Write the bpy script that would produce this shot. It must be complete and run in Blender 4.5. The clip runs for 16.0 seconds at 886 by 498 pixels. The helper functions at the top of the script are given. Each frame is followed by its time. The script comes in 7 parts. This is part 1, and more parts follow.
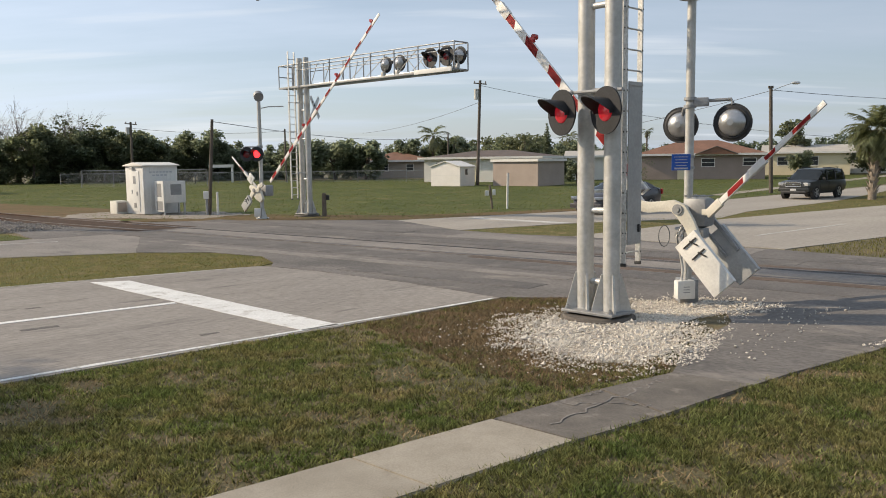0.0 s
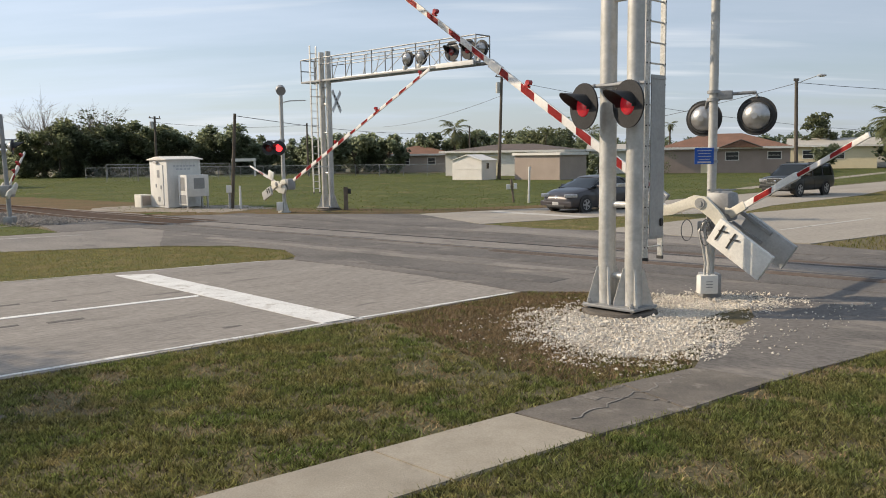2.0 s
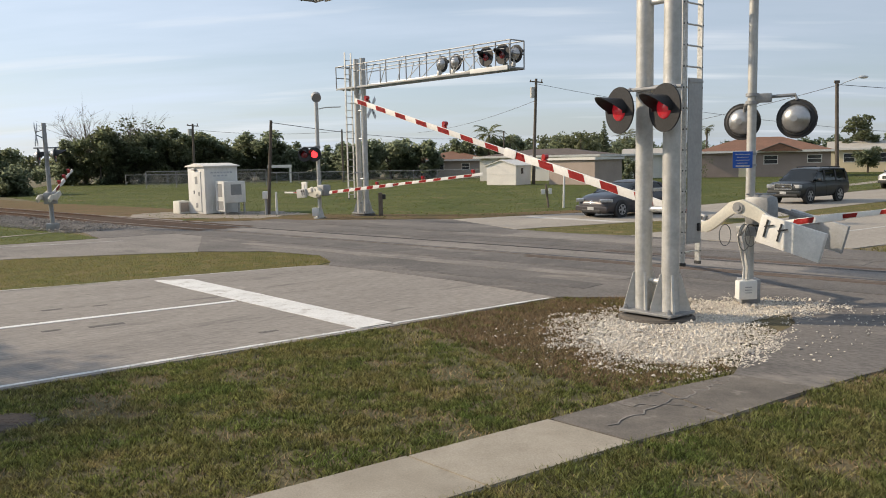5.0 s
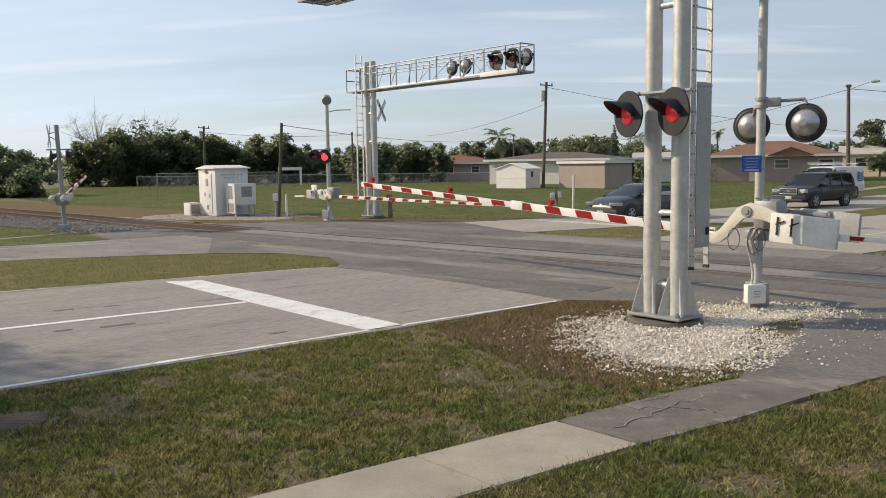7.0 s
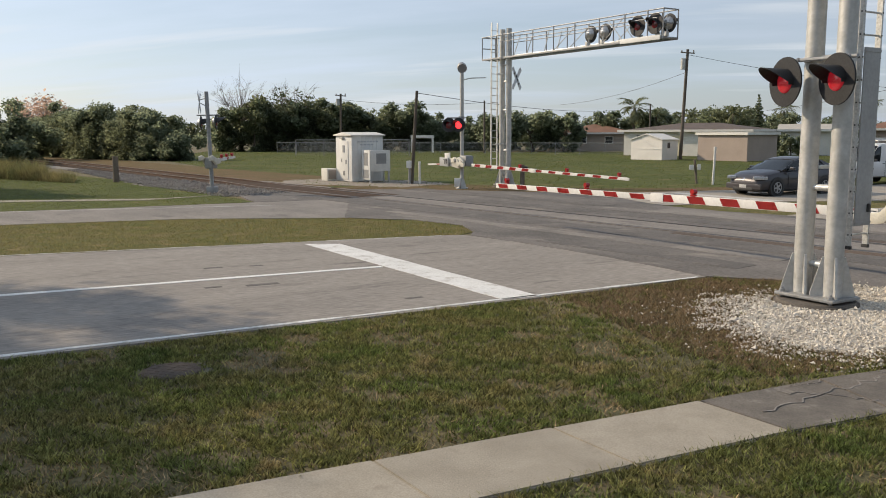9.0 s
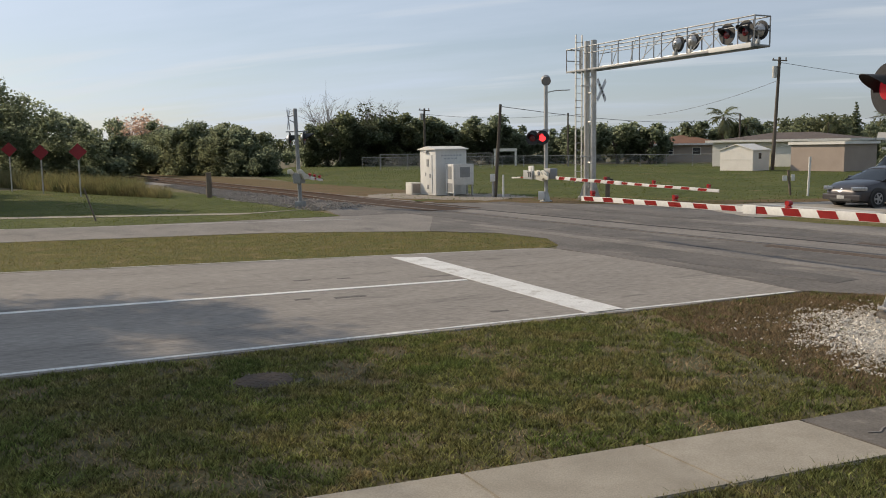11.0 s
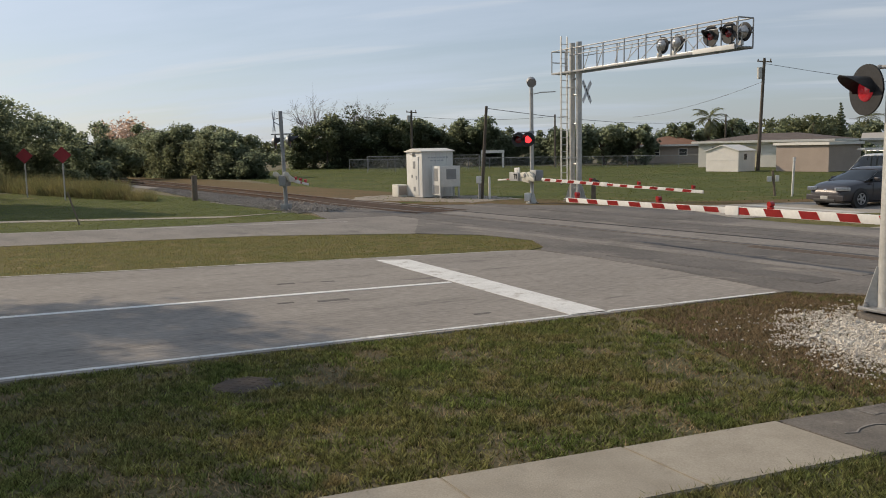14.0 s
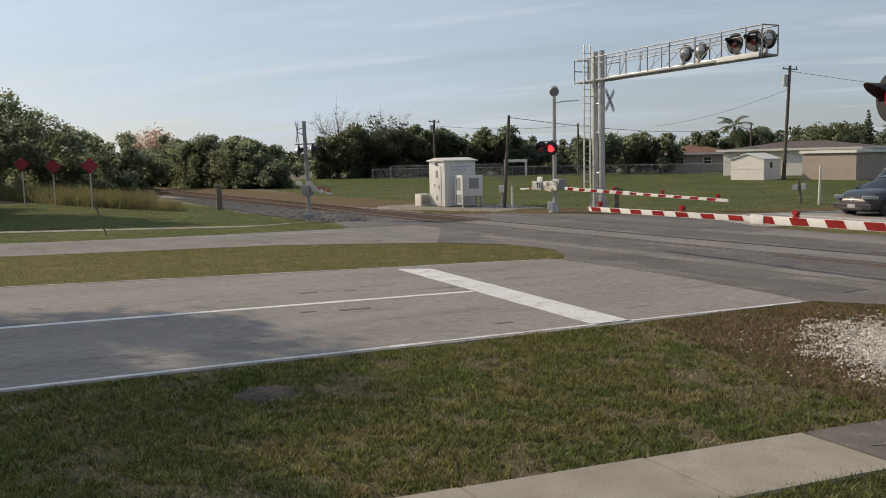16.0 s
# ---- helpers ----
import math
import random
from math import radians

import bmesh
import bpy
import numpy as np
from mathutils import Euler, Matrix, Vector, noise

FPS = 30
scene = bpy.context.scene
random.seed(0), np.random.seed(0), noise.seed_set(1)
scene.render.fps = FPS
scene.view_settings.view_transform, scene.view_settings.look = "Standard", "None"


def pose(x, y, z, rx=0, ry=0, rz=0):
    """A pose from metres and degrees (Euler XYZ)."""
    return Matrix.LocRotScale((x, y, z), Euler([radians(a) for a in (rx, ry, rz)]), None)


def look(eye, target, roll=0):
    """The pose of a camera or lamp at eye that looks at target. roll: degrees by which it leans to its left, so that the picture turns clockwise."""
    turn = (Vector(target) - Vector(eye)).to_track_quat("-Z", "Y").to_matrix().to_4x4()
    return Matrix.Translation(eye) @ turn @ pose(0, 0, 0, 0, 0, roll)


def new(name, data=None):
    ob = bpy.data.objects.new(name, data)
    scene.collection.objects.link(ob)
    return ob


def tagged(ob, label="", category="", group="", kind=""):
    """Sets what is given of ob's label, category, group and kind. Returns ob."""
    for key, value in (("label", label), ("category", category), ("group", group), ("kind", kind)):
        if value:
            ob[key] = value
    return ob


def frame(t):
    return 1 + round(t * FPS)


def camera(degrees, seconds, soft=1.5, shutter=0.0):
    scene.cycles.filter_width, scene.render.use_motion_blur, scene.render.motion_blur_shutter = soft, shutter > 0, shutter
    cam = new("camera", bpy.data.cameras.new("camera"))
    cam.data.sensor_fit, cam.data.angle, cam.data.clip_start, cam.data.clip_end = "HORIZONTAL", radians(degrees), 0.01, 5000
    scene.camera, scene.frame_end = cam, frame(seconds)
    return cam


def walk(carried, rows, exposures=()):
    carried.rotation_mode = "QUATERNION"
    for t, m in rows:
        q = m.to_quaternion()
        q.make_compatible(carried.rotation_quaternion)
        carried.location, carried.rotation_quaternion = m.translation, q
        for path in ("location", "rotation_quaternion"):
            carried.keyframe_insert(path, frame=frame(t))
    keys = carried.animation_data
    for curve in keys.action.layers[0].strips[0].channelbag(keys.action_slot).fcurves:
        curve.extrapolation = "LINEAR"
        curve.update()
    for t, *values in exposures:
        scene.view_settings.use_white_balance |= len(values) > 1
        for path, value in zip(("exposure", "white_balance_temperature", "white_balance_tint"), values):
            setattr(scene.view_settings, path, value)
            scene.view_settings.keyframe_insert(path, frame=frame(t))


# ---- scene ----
cam = camera(55.77, 16.0, soft=0.95)
PATH = [
    (0.0, 0.000, 0.000, 2.400, -0.10, -6.10, 0.70),
    (0.5, 0.005, -0.005, 2.403, 0.22, -6.11, 0.80),
    (1.0, -0.002, -0.010, 2.403, 0.62, -6.22, 0.83),
    (1.5, -0.000, -0.009, 2.400, 0.83, -6.48, 0.77),
    (2.0, 0.003, -0.011, 2.405, 1.36, -6.51, 0.75),
    (2.5, 0.005, -0.009, 2.404, 1.53, -5.90, 0.71),
    (3.0, 0.006, -0.010, 2.400, 2.20, -5.59, 0.87),
    (3.5, -0.001, -0.008, 2.402, 3.64, -5.96, 1.07),
    (4.0, -0.010, 0.003, 2.407, 3.75, -6.03, 1.15),
    (6.5, 0.005, -0.050, 2.398, 3.60, -6.23, 0.90),
    (7.0, 0.011, -0.063, 2.402, 4.36, -5.89, 0.87),
    (7.5, 0.036, -0.051, 2.399, 5.62, -6.32, 0.82),
    (8.0, 0.035, -0.057, 2.398, 8.11, -6.67, 0.99),
    (8.5, -0.029, -0.033, 2.387, 10.17, -7.02, 0.57),
    (9.0, -0.127, -0.008, 2.385, 13.21, -7.89, 0.19),
    (9.5, -0.170, -0.017, 2.368, 16.30, -8.15, 0.33),
    (12.0, -0.171, -0.038, 2.394, 18.98, -6.32, 0.85),
    (12.5, -0.190, -0.017, 2.390, 18.33, -6.30, 1.05),
    (13.0, -0.167, -0.022, 2.389, 17.44, -6.69, 1.58),
    (13.5, -0.116, -0.000, 2.391, 17.18, -6.97, 1.47),
    (14.0, -0.089, 0.010, 2.395, 18.00, -6.82, 1.11),
    (14.5, -0.076, 0.004, 2.398, 18.58, -6.33, 1.03),
    (15.0, -0.074, 0.009, 2.399, 18.89, -6.11, 1.01),
    (15.5, -0.075, 0.010, 2.400, 19.29, -6.08, 1.08),
    (16.0, -0.072, 0.015, 2.395, 19.56, -6.16, 1.30),
]
walk(cam, [(t, pose(x, y, z, 90 + pitch, roll, yaw)) for t, x, y, z, yaw, pitch, roll in PATH],
     exposures=[(0.0, 0.13), (6.5, 0.13), (7.5, 0.11), (8.5, 0.06), (9.5, -0.07), (12.0, -0.22), (16.0, -0.25)])

# ---- light ----
SUN_TO = Vector((-0.975, 0.16, 0)).normalized()      # level way towards the sun
SUN_UP = radians(29)
world = bpy.data.worlds.new("sky")
scene.world = world
world.use_nodes = True
wn, wl = world.node_tree.nodes, world.node_tree.links
sky = wn.new("ShaderNodeTexSky")
sky.sky_type, sky.sun_disc = "NISHITA", False
sky.sun_elevation, sky.sun_rotation = SUN_UP, math.atan2(SUN_TO.x, SUN_TO.y)
sky.air_density, sky.dust_density, sky.ozone_density = 1.0, 0.9, 1.6
geo_w = wn.new("ShaderNodeTexCoord")
# thin high cloud: streaked noise over the dome
sep = wn.new("ShaderNodeSeparateXYZ")
wl.new(geo_w.outputs["Generated"], sep.inputs[0])
up1 = wn.new("ShaderNodeMath"); up1.operation = "ADD"; up1.inputs[1].default_value = 0.12
wl.new(sep.outputs["Z"], up1.inputs[0])
dx = wn.new("ShaderNodeMath"); dx.operation = "DIVIDE"
dy = wn.new("ShaderNodeMath"); dy.operation = "DIVIDE"
wl.new(sep.outputs["X"], dx.inputs[0]); wl.new(up1.outputs[0], dx.inputs[1])
wl.new(sep.outputs["Y"], dy.inputs[0]); wl.new(up1.outputs[0], dy.inputs[1])
comb = wn.new("ShaderNodeCombineXYZ")
wl.new(dx.outputs[0], comb.inputs[0]); wl.new(dy.outputs[0], comb.inputs[1])
cm = wn.new("ShaderNodeMapping"); cm.inputs["Scale"].default_value = (0.42, 1.1, 1.0)
cm.inputs["Rotation"].default_value = (0, 0, 0.25); cm.inputs["Location"].default_value = (3.1, 0.7, 0)
wl.new(comb.outputs[0], cm.inputs["Vector"])
cn = wn.new("ShaderNodeTexNoise"); cn.inputs["Scale"].default_value = 1.0; cn.inputs["Detail"].default_value = 7; cn.inputs["Roughness"].default_value = 0.55
wl.new(cm.outputs[0], cn.inputs["Vector"])
cr = wn.new("ShaderNodeMapRange"); cr.inputs[1].default_value = 0.40; cr.inputs[2].default_value = 0.72; cr.inputs[3].default_value = 0.48; cr.inputs[4].default_value = 0.92
wl.new(cn.outputs["Fac"], cr.inputs[0])
cmix = wn.new("ShaderNodeMix"); cmix.data_type = "RGBA"
# the veil is brighter towards the sun
cx = wn.new("ShaderNodeMapRange"); cx.inputs[1].default_value = -0.75; cx.inputs[2].default_value = 0.5; cx.inputs[3].default_value = 1.38; cx.inputs[4].default_value = 0.86
wl.new(sep.outputs["X"], cx.inputs[0])
cs = wn.new("ShaderNodeVectorMath"); cs.operation = "SCALE"; cs.inputs[0].default_value = (5.5, 6.3, 7.5)
wl.new(cx.outputs[0], cs.inputs["Scale"]); wl.new(cs.outputs[0], cmix.inputs["B"])
wl.new(cr.outputs[0], cmix.inputs["Factor"])
wl.new(sky.outputs[0], cmix.inputs["A"])
# a few crisper streaks
cm2 = wn.new("ShaderNodeMapping"); cm2.inputs["Scale"].default_value = (0.55, 2.6, 1.0); cm2.inputs["Rotation"].default_value = (0, 0, 0.12); cm2.inputs["Location"].default_value = (1.4, 5.2, 0)
wl.new(comb.outputs[0], cm2.inputs["Vector"])
cn2 = wn.new("ShaderNodeTexNoise"); cn2.inputs["Scale"].default_value = 0.9; cn2.inputs["Detail"].default_value = 5
wl.new(cm2.outputs[0], cn2.inputs["Vector"])
cr2 = wn.new("ShaderNodeMapRange"); cr2.inputs[1].default_value = 0.57; cr2.inputs[2].default_value = 0.78; cr2.inputs[4].default_value = 0.72
wl.new(cn2.outputs["Fac"], cr2.inputs[0])
cmix2 = wn.new("ShaderNodeMix"); cmix2.data_type = "RGBA"
cmix2.inputs["B"].default_value = (8.3, 8.6, 9.0, 1)
wl.new(cr2.outputs[0], cmix2.inputs["Factor"]); wl.new(cmix.outputs["Result"], cmix2.inputs["A"])
wbg = wn["Background"]
wl.new(cmix2.outputs["Result"], wbg.inputs["Color"])
wbg.inputs["Strength"].default_value = 0.100
sun = new("sun", bpy.data.lights.new("sun", "SUN"))
sun.data.energy, sun.data.angle, sun.data.color = 4.3, radians(0.7), (1.0, 0.83, 0.62)
sun.matrix_world = look((0, 0, 30), Vector((0, 0, 30)) - (SUN_TO * math.cos(SUN_UP) + Vector((0, 0, math.sin(SUN_UP)))))

# ---- materials ----
def material(name, base, rough=0.8, metal=0.0, second=None, scale=3.0, fine=60.0, amount=0.5, bump=0.0, bump_scale=80.0,
             spots=None, spot_scale=1.0, spot_at=0.6, space="Object", glow=None, strength=0.0, island=0.0, coat=0.0, random=0.0, stretch=None, spec=0.5, thin=0.0):
    """Procedural surface: base to second colour by broad noise, fine grain, optional spots of a third colour, relief."""
    m = bpy.data.materials.new(name)
    m.use_nodes = True
    n, l = m.node_tree.nodes, m.node_tree.links
    b = n["Principled BSDF"]
    b.inputs["Roughness"].default_value, b.inputs["Metallic"].default_value = rough, metal
    b.inputs["Coat Weight"].default_value = coat
    b.inputs["Specular IOR Level"].default_value = spec
    if space == "Object":
        co = n.new("ShaderNodeTexCoord").outputs["Object"]
    else:
        co = n.new("ShaderNodeNewGeometry").outputs["Position"]
    if stretch:
        mp = n.new("ShaderNodeMapping"); mp.vector_type = "TEXTURE"; mp.inputs["Rotation"].default_value = (0, 0, stretch[0]); mp.inputs["Scale"].default_value = (stretch[1], 1, 1)
        l.new(co, mp.inputs["Vector"]); co = mp.outputs[0]
    second = second or tuple(c * 0.75 for c in base)
    def noise_tex(s, detail=5.0, rgh=0.6):
        t = n.new("ShaderNodeTexNoise"); t.inputs["Scale"].default_value = s; t.inputs["Detail"].default_value = detail; t.inputs["Roughness"].default_value = rgh
        l.new(co, t.inputs["Vector"])
        return t.outputs["Fac"]
    def ramp(src, a, c):
        r = n.new("ShaderNodeMapRange"); r.inputs[1].default_value = a; r.inputs[2].default_value = c
        l.new(src, r.inputs[0])
        return r.outputs[0]
    def mix(fac, a, c, mode="MIX"):
        x = n.new("ShaderNodeMix"); x.data_type = "RGBA"; x.blend_type = mode
        if isinstance(fac, float): x.inputs["Factor"].default_value = fac
        else: l.new(fac, x.inputs["Factor"])
        for key, v in (("A", a), ("B", c)):
            if isinstance(v, tuple): x.inputs[key].default_value = (*v, 1)
            else: l.new(v, x.inputs[key])
        return x.outputs["Result"]
    col = mix(ramp(noise_tex(scale), 0.35, 0.68), base, second)
    g = ramp(noise_tex(fine, 3.0), 0.25, 0.75)
    gm = n.new("ShaderNodeMapRange"); gm.inputs[3].default_value = 1 - amount * 0.6; gm.inputs[4].default_value = 1 + amount * 0.4
    l.new(g, gm.inputs[0])
    gc = n.new("ShaderNodeCombineColor")
    for i in range(3): l.new(gm.outputs[0], gc.inputs[i])
    col = mix(1.0, col, gc.outputs[0], "MULTIPLY")
    if spots:
        col = mix(ramp(noise_tex(spot_scale, 6.0, 0.65), spot_at, spot_at + 0.12), col, spots)
    if island or random:
        src = n.new("ShaderNodeNewGeometry").outputs["Random Per Island"] if island else n.new("ShaderNodeObjectInfo").outputs["Random"]
        k = island or random
        im = n.new("ShaderNodeMapRange"); im.inputs[3].default_value = 1 - k; im.inputs[4].default_value = 1 + k
        l.new(src, im.inputs[0])
        ic = n.new("ShaderNodeCombineColor")
        for i in range(3): l.new(im.outputs[0], ic.inputs[i])
        col = mix(1.0, col, ic.outputs[0], "MULTIPLY")
    l.new(col, b.inputs["Base Color"])
    if bump:
        bp = n.new("ShaderNodeBump"); bp.inputs["Strength"].default_value = bump; bp.inputs["Distance"].default_value = 0.02
        l.new(noise_tex(bump_scale, 4.0), bp.inputs["Height"])
        l.new(bp.outputs[0], b.inputs["Normal"])
    if thin:
        # light that passes through leaf or blade
        tr = n.new("ShaderNodeBsdfTranslucent"); ms = n.new("ShaderNodeMixShader"); ms.inputs[0].default_value = thin
        br = n.new("ShaderNodeHueSaturation"); br.inputs["Value"].default_value = 1.9; br.inputs["Saturation"].default_value = 1.1
        l.new(col, br.inputs["Color"]); l.new(br.outputs[0], tr.inputs["Color"])
        l.new(b.outputs[0], ms.inputs[1]); l.new(tr.outputs[0], ms.inputs[2]); l.new(ms.outputs[0], n["Material Output"].inputs["Surface"])
    if glow:
        b.inputs["Emission Color"].default_value = (*glow, 1); b.inputs["Emission Strength"].default_value = strength
    return m

M = {}
M["soil"] = material("soil_and_turf", (0.095, 0.090, 0.038), 0.95, second=(0.160, 0.122, 0.062), scale=0.6, fine=18.0, amount=0.9, bump=0.9, bump_scale=30, space="World", spots=(0.21, 0.155, 0.085), spot_scale=0.8, spot_at=0.56)
M["grass"] = material("grass_blades", (0.124, 0.153, 0.048), 0.75, second=(0.204, 0.180, 0.077), scale=1.1, fine=13.0, amount=1.2, space="World", spots=(0.25, 0.200, 0.100), spot_scale=1.6, spot_at=0.56, island=0.72, spec=0.15, thin=0.3)
M["median"] = material("straw_and_green_turf", (0.105, 0.112, 0.038), 0.95, second=(0.165, 0.135, 0.060), scale=1.1, fine=12.0, amount=0.5, bump=0.6, bump_scale=20, space="World", spots=(0.22, 0.172, 0.085), spot_scale=1.5, spot_at=0.54, spec=0.1)
M["field"] = material("field_turf", (0.074, 0.094, 0.030), 0.95, second=(0.125, 0.130, 0.047), scale=0.25, fine=2.4, amount=0.7, space="World", spots=(0.185, 0.145, 0.072), spot_scale=0.35, spot_at=0.58, spec=0.1)
M["median_blade"] = material("straw_and_green_blades", (0.136, 0.139, 0.046), 0.9, second=(0.190, 0.158, 0.072), scale=1.2, fine=6.0, amount=0.6, space="World", island=0.55, spec=0.1, thin=0.4)
M["field_blade"] = material("field_grass_blades", (0.090, 0.110, 0.036), 0.9, second=(0.145, 0.150, 0.055), scale=0.12, fine=3.0, amount=0.4, space="World", island=0.3, spec=0.1, thin=0.4)
M["brown_verge"] = material("brown_dry_verge", (0.165, 0.112, 0.060), 0.95, second=(0.125, 0.095, 0.045), scale=0.6, fine=6.0, amount=0.5, space="World", spots=(0.115, 0.115, 0.045), spot_scale=0.8, spot_at=0.56, spec=0.1)
M["letter"] = material("faded_grey_print", (0.52, 0.53, 0.55), 0.7, second=(0.5, 0.5, 0.49), scale=6.0)
M["dry_grass"] = material("dry_brown_grass", (0.25, 0.165, 0.09), 0.9, second=(0.17, 0.125, 0.055), scale=1.5, fine=8.0, space="World", island=0.45)
M["straw"] = material("flat_tan_straw", (0.37, 0.275, 0.155), 0.9, second=(0.25, 0.178, 0.092), scale=2.5, fine=12.0, amount=0.5, space="World", island=0.45, spec=0.1)
M["weeds"] = material("tall_yellow_weeds", (0.19, 0.165, 0.080), 0.8, second=(0.095, 0.105, 0.048), scale=0.9, fine=5.0, space="World", island=0.35, thin=0.4)
M["concrete_road"] = material("worn_concrete_road", (0.312, 0.284, 0.253), 0.92, second=(0.243, 0.222, 0.200), scale=0.7, fine=22.0, amount=0.6, bump=0.4, bump_scale=60, space="World", spots=(0.150, 0.138, 0.127), spot_scale=2.2, spot_at=0.58, stretch=(0.724, 5.0), spec=0.2)
M["pale_concrete"] = material("pale_concrete_road", (0.375, 0.340, 0.290), 0.92, second=(0.305, 0.276, 0.238), scale=0.4, fine=14.0, amount=0.35, bump=0.3, space="World", spots=(0.28, 0.255, 0.22), spot_scale=0.9, spot_at=0.60, stretch=(0.70, 4.0), spec=0.2)
M["asphalt"] = material("weathered_asphalt", (0.212, 0.194, 0.177), 0.92, second=(0.128, 0.119, 0.111), scale=0.6, fine=22.0, amount=0.65, bump=0.5, bump_scale=90, space="World", spots=(0.262, 0.235, 0.206), spot_scale=1.1, spot_at=0.56, stretch=(-0.675, 2.0), spec=0.2)
M["asphalt_dark"] = material("dark_patched_asphalt", (0.130, 0.121, 0.113), 0.9, second=(0.175, 0.161, 0.149), scale=0.9, fine=30.0, amount=0.6, bump=0.5, bump_scale=90, space="World", spec=0.2, spots=(0.21, 0.192, 0.172), spot_scale=1.5, spot_at=0.55)
M["asphalt_light"] = material("bleached_asphalt", (0.275, 0.250, 0.224), 0.92, second=(0.200, 0.184, 0.168), scale=0.9, fine=20.0, amount=0.5, bump=0.4, space="World", spots=(0.165, 0.152, 0.140), spot_scale=1.2, spot_at=0.56, stretch=(-0.675, 2.0), spec=0.2)
M["asphalt_rust"] = material("rust_stained_asphalt", (0.150, 0.112, 0.088), 0.92, second=(0.100, 0.080, 0.068), scale=0.9, fine=22.0, amount=0.5, bump=0.4, space="World", spots=(0.19, 0.165, 0.145), spot_scale=1.4, spot_at=0.55, stretch=(-0.675, 3.0), spec=0.2)
M["sidewalk"] = material("sidewalk_concrete", (0.375, 0.332, 0.265), 0.9, second=(0.285, 0.250, 0.196), scale=1.6, fine=70.0, amount=0.4, bump=0.3, bump_scale=110, space="World", spots=(0.25, 0.215, 0.17), spot_scale=3.0, spot_at=0.61, random=0.06)
M["sidewalk_dark"] = material("stained_dark_sidewalk", (0.185, 0.162, 0.136), 0.9, second=(0.118, 0.104, 0.088), scale=2.2, fine=60.0, amount=0.55, bump=0.4, bump_scale=100, space="World", spots=(0.29, 0.26, 0.22), spot_scale=2.4, spot_at=0.57, random=0.06)
M["paint_line"] = material("white_lane_paint", (0.78, 0.77, 0.74), 0.7, second=(0.68, 0.67, 0.64), scale=2.0, fine=30.0, amount=0.3, bump=0.2, space="World", spots=(0.42, 0.385, 0.34), spot_scale=4.0, spot_at=0.66)
M["paint"] = material("worn_white_road_paint", (0.74, 0.73, 0.70), 0.7, second=(0.62, 0.61, 0.58), scale=2.0, fine=30.0, amount=0.3, bump=0.2, space="World", spots=(0.42, 0.385, 0.34), spot_scale=4.0, spot_at=0.55)
M["paint_faint"] = material("faded_white_road_paint", (0.56, 0.54, 0.50), 0.8, second=(0.42, 0.395, 0.36), scale=1.5, fine=25.0, amount=0.4, space="World", spots=(0.34, 0.32, 0.28), spot_scale=3.0, spot_at=0.55)
M["stones"] = material("white_crushed_stone", (0.66, 0.605, 0.52), 0.85, second=(0.51, 0.455, 0.38), scale=2.0, fine=80.0, amount=0.3, space="World", island=0.32, spec=0.2)
M["ballast"] = material("grey_track_ballast", (0.30, 0.272, 0.240), 0.9, second=(0.21, 0.183, 0.160), scale=0.8, fine=40.0, space="World", island=0.4)
# brown of the ties, darkened to include the shadow between the rails
M["shaded_bed"] = material("brown_shaded_ballast", (0.105, 0.070, 0.050), 0.95, second=(0.062, 0.046, 0.037), scale=2.0, fine=12.0, amount=0.7, bump=0.6, bump_scale=14, space="World", spec=0.1)
M["rail"] = material("rusty_rail_steel", (0.13, 0.070, 0.045), 0.7, 0.3, second=(0.075, 0.045, 0.034), scale=2.0, fine=50.0)
M["rail_top"] = material("worn_rail_head", (0.20, 0.172, 0.150), 0.7, 0.2, second=(0.15, 0.128, 0.110), scale=3.0)
M["tie"] = material("weathered_timber_tie", (0.13, 0.085, 0.058), 0.95, second=(0.085, 0.06, 0.045), scale=4.0, fine=60.0, random=0.25)
M["galv"] = material("galvanised_steel", (0.55, 0.54, 0.51), 0.5, 0.35, second=(0.42, 0.41, 0.38), scale=2.6, fine=14.0, amount=0.25, bump=0.06, spots=(0.43, 0.40, 0.355), spot_scale=3.0, spot_at=0.64)
M["galv_dark"] = material("dull_grey_steel", (0.34, 0.345, 0.345), 0.55, 0.4, second=(0.27, 0.27, 0.27), scale=3.0, fine=25.0, amount=0.3)
M["guard"] = material("flat_grey_guard_plate", (0.40, 0.40, 0.39), 0.6, 0.2, second=(0.34, 0.34, 0.33), scale=3.0, fine=20.0, amount=0.2)
M["alu"] = material("aluminium_ladder", (0.62, 0.62, 0.60), 0.45, 0.5, second=(0.52, 0.52, 0.5), scale=4.0, fine=30.0)
M["cream"] = material("cream_painted_casting", (0.66, 0.625, 0.53), 0.5, second=(0.55, 0.52, 0.44), scale=3.0, fine=30.0, amount=0.2, spots=(0.40, 0.34, 0.25), spot_scale=5.0, spot_at=0.68)
M["plate_white"] = material("white_weathered_plate", (0.76, 0.74, 0.69), 0.55, second=(0.66, 0.64, 0.59), scale=3.0, fine=25.0, amount=0.2, spots=(0.50, 0.36, 0.20), spot_scale=2.6, spot_at=0.64)
M["plate_grey"] = material("grey_weathered_plate", (0.46, 0.46, 0.45), 0.55, 0.1, second=(0.37, 0.37, 0.36), scale=3.0, fine=25.0, amount=0.25)
M["white_box"] = material("white_painted_steel", (0.74, 0.73, 0.69), 0.5, second=(0.66, 0.65, 0.61), scale=2.0, fine=25.0, amount=0.12, spots=(0.48, 0.42, 0.34), spot_scale=3.0, spot_at=0.70)
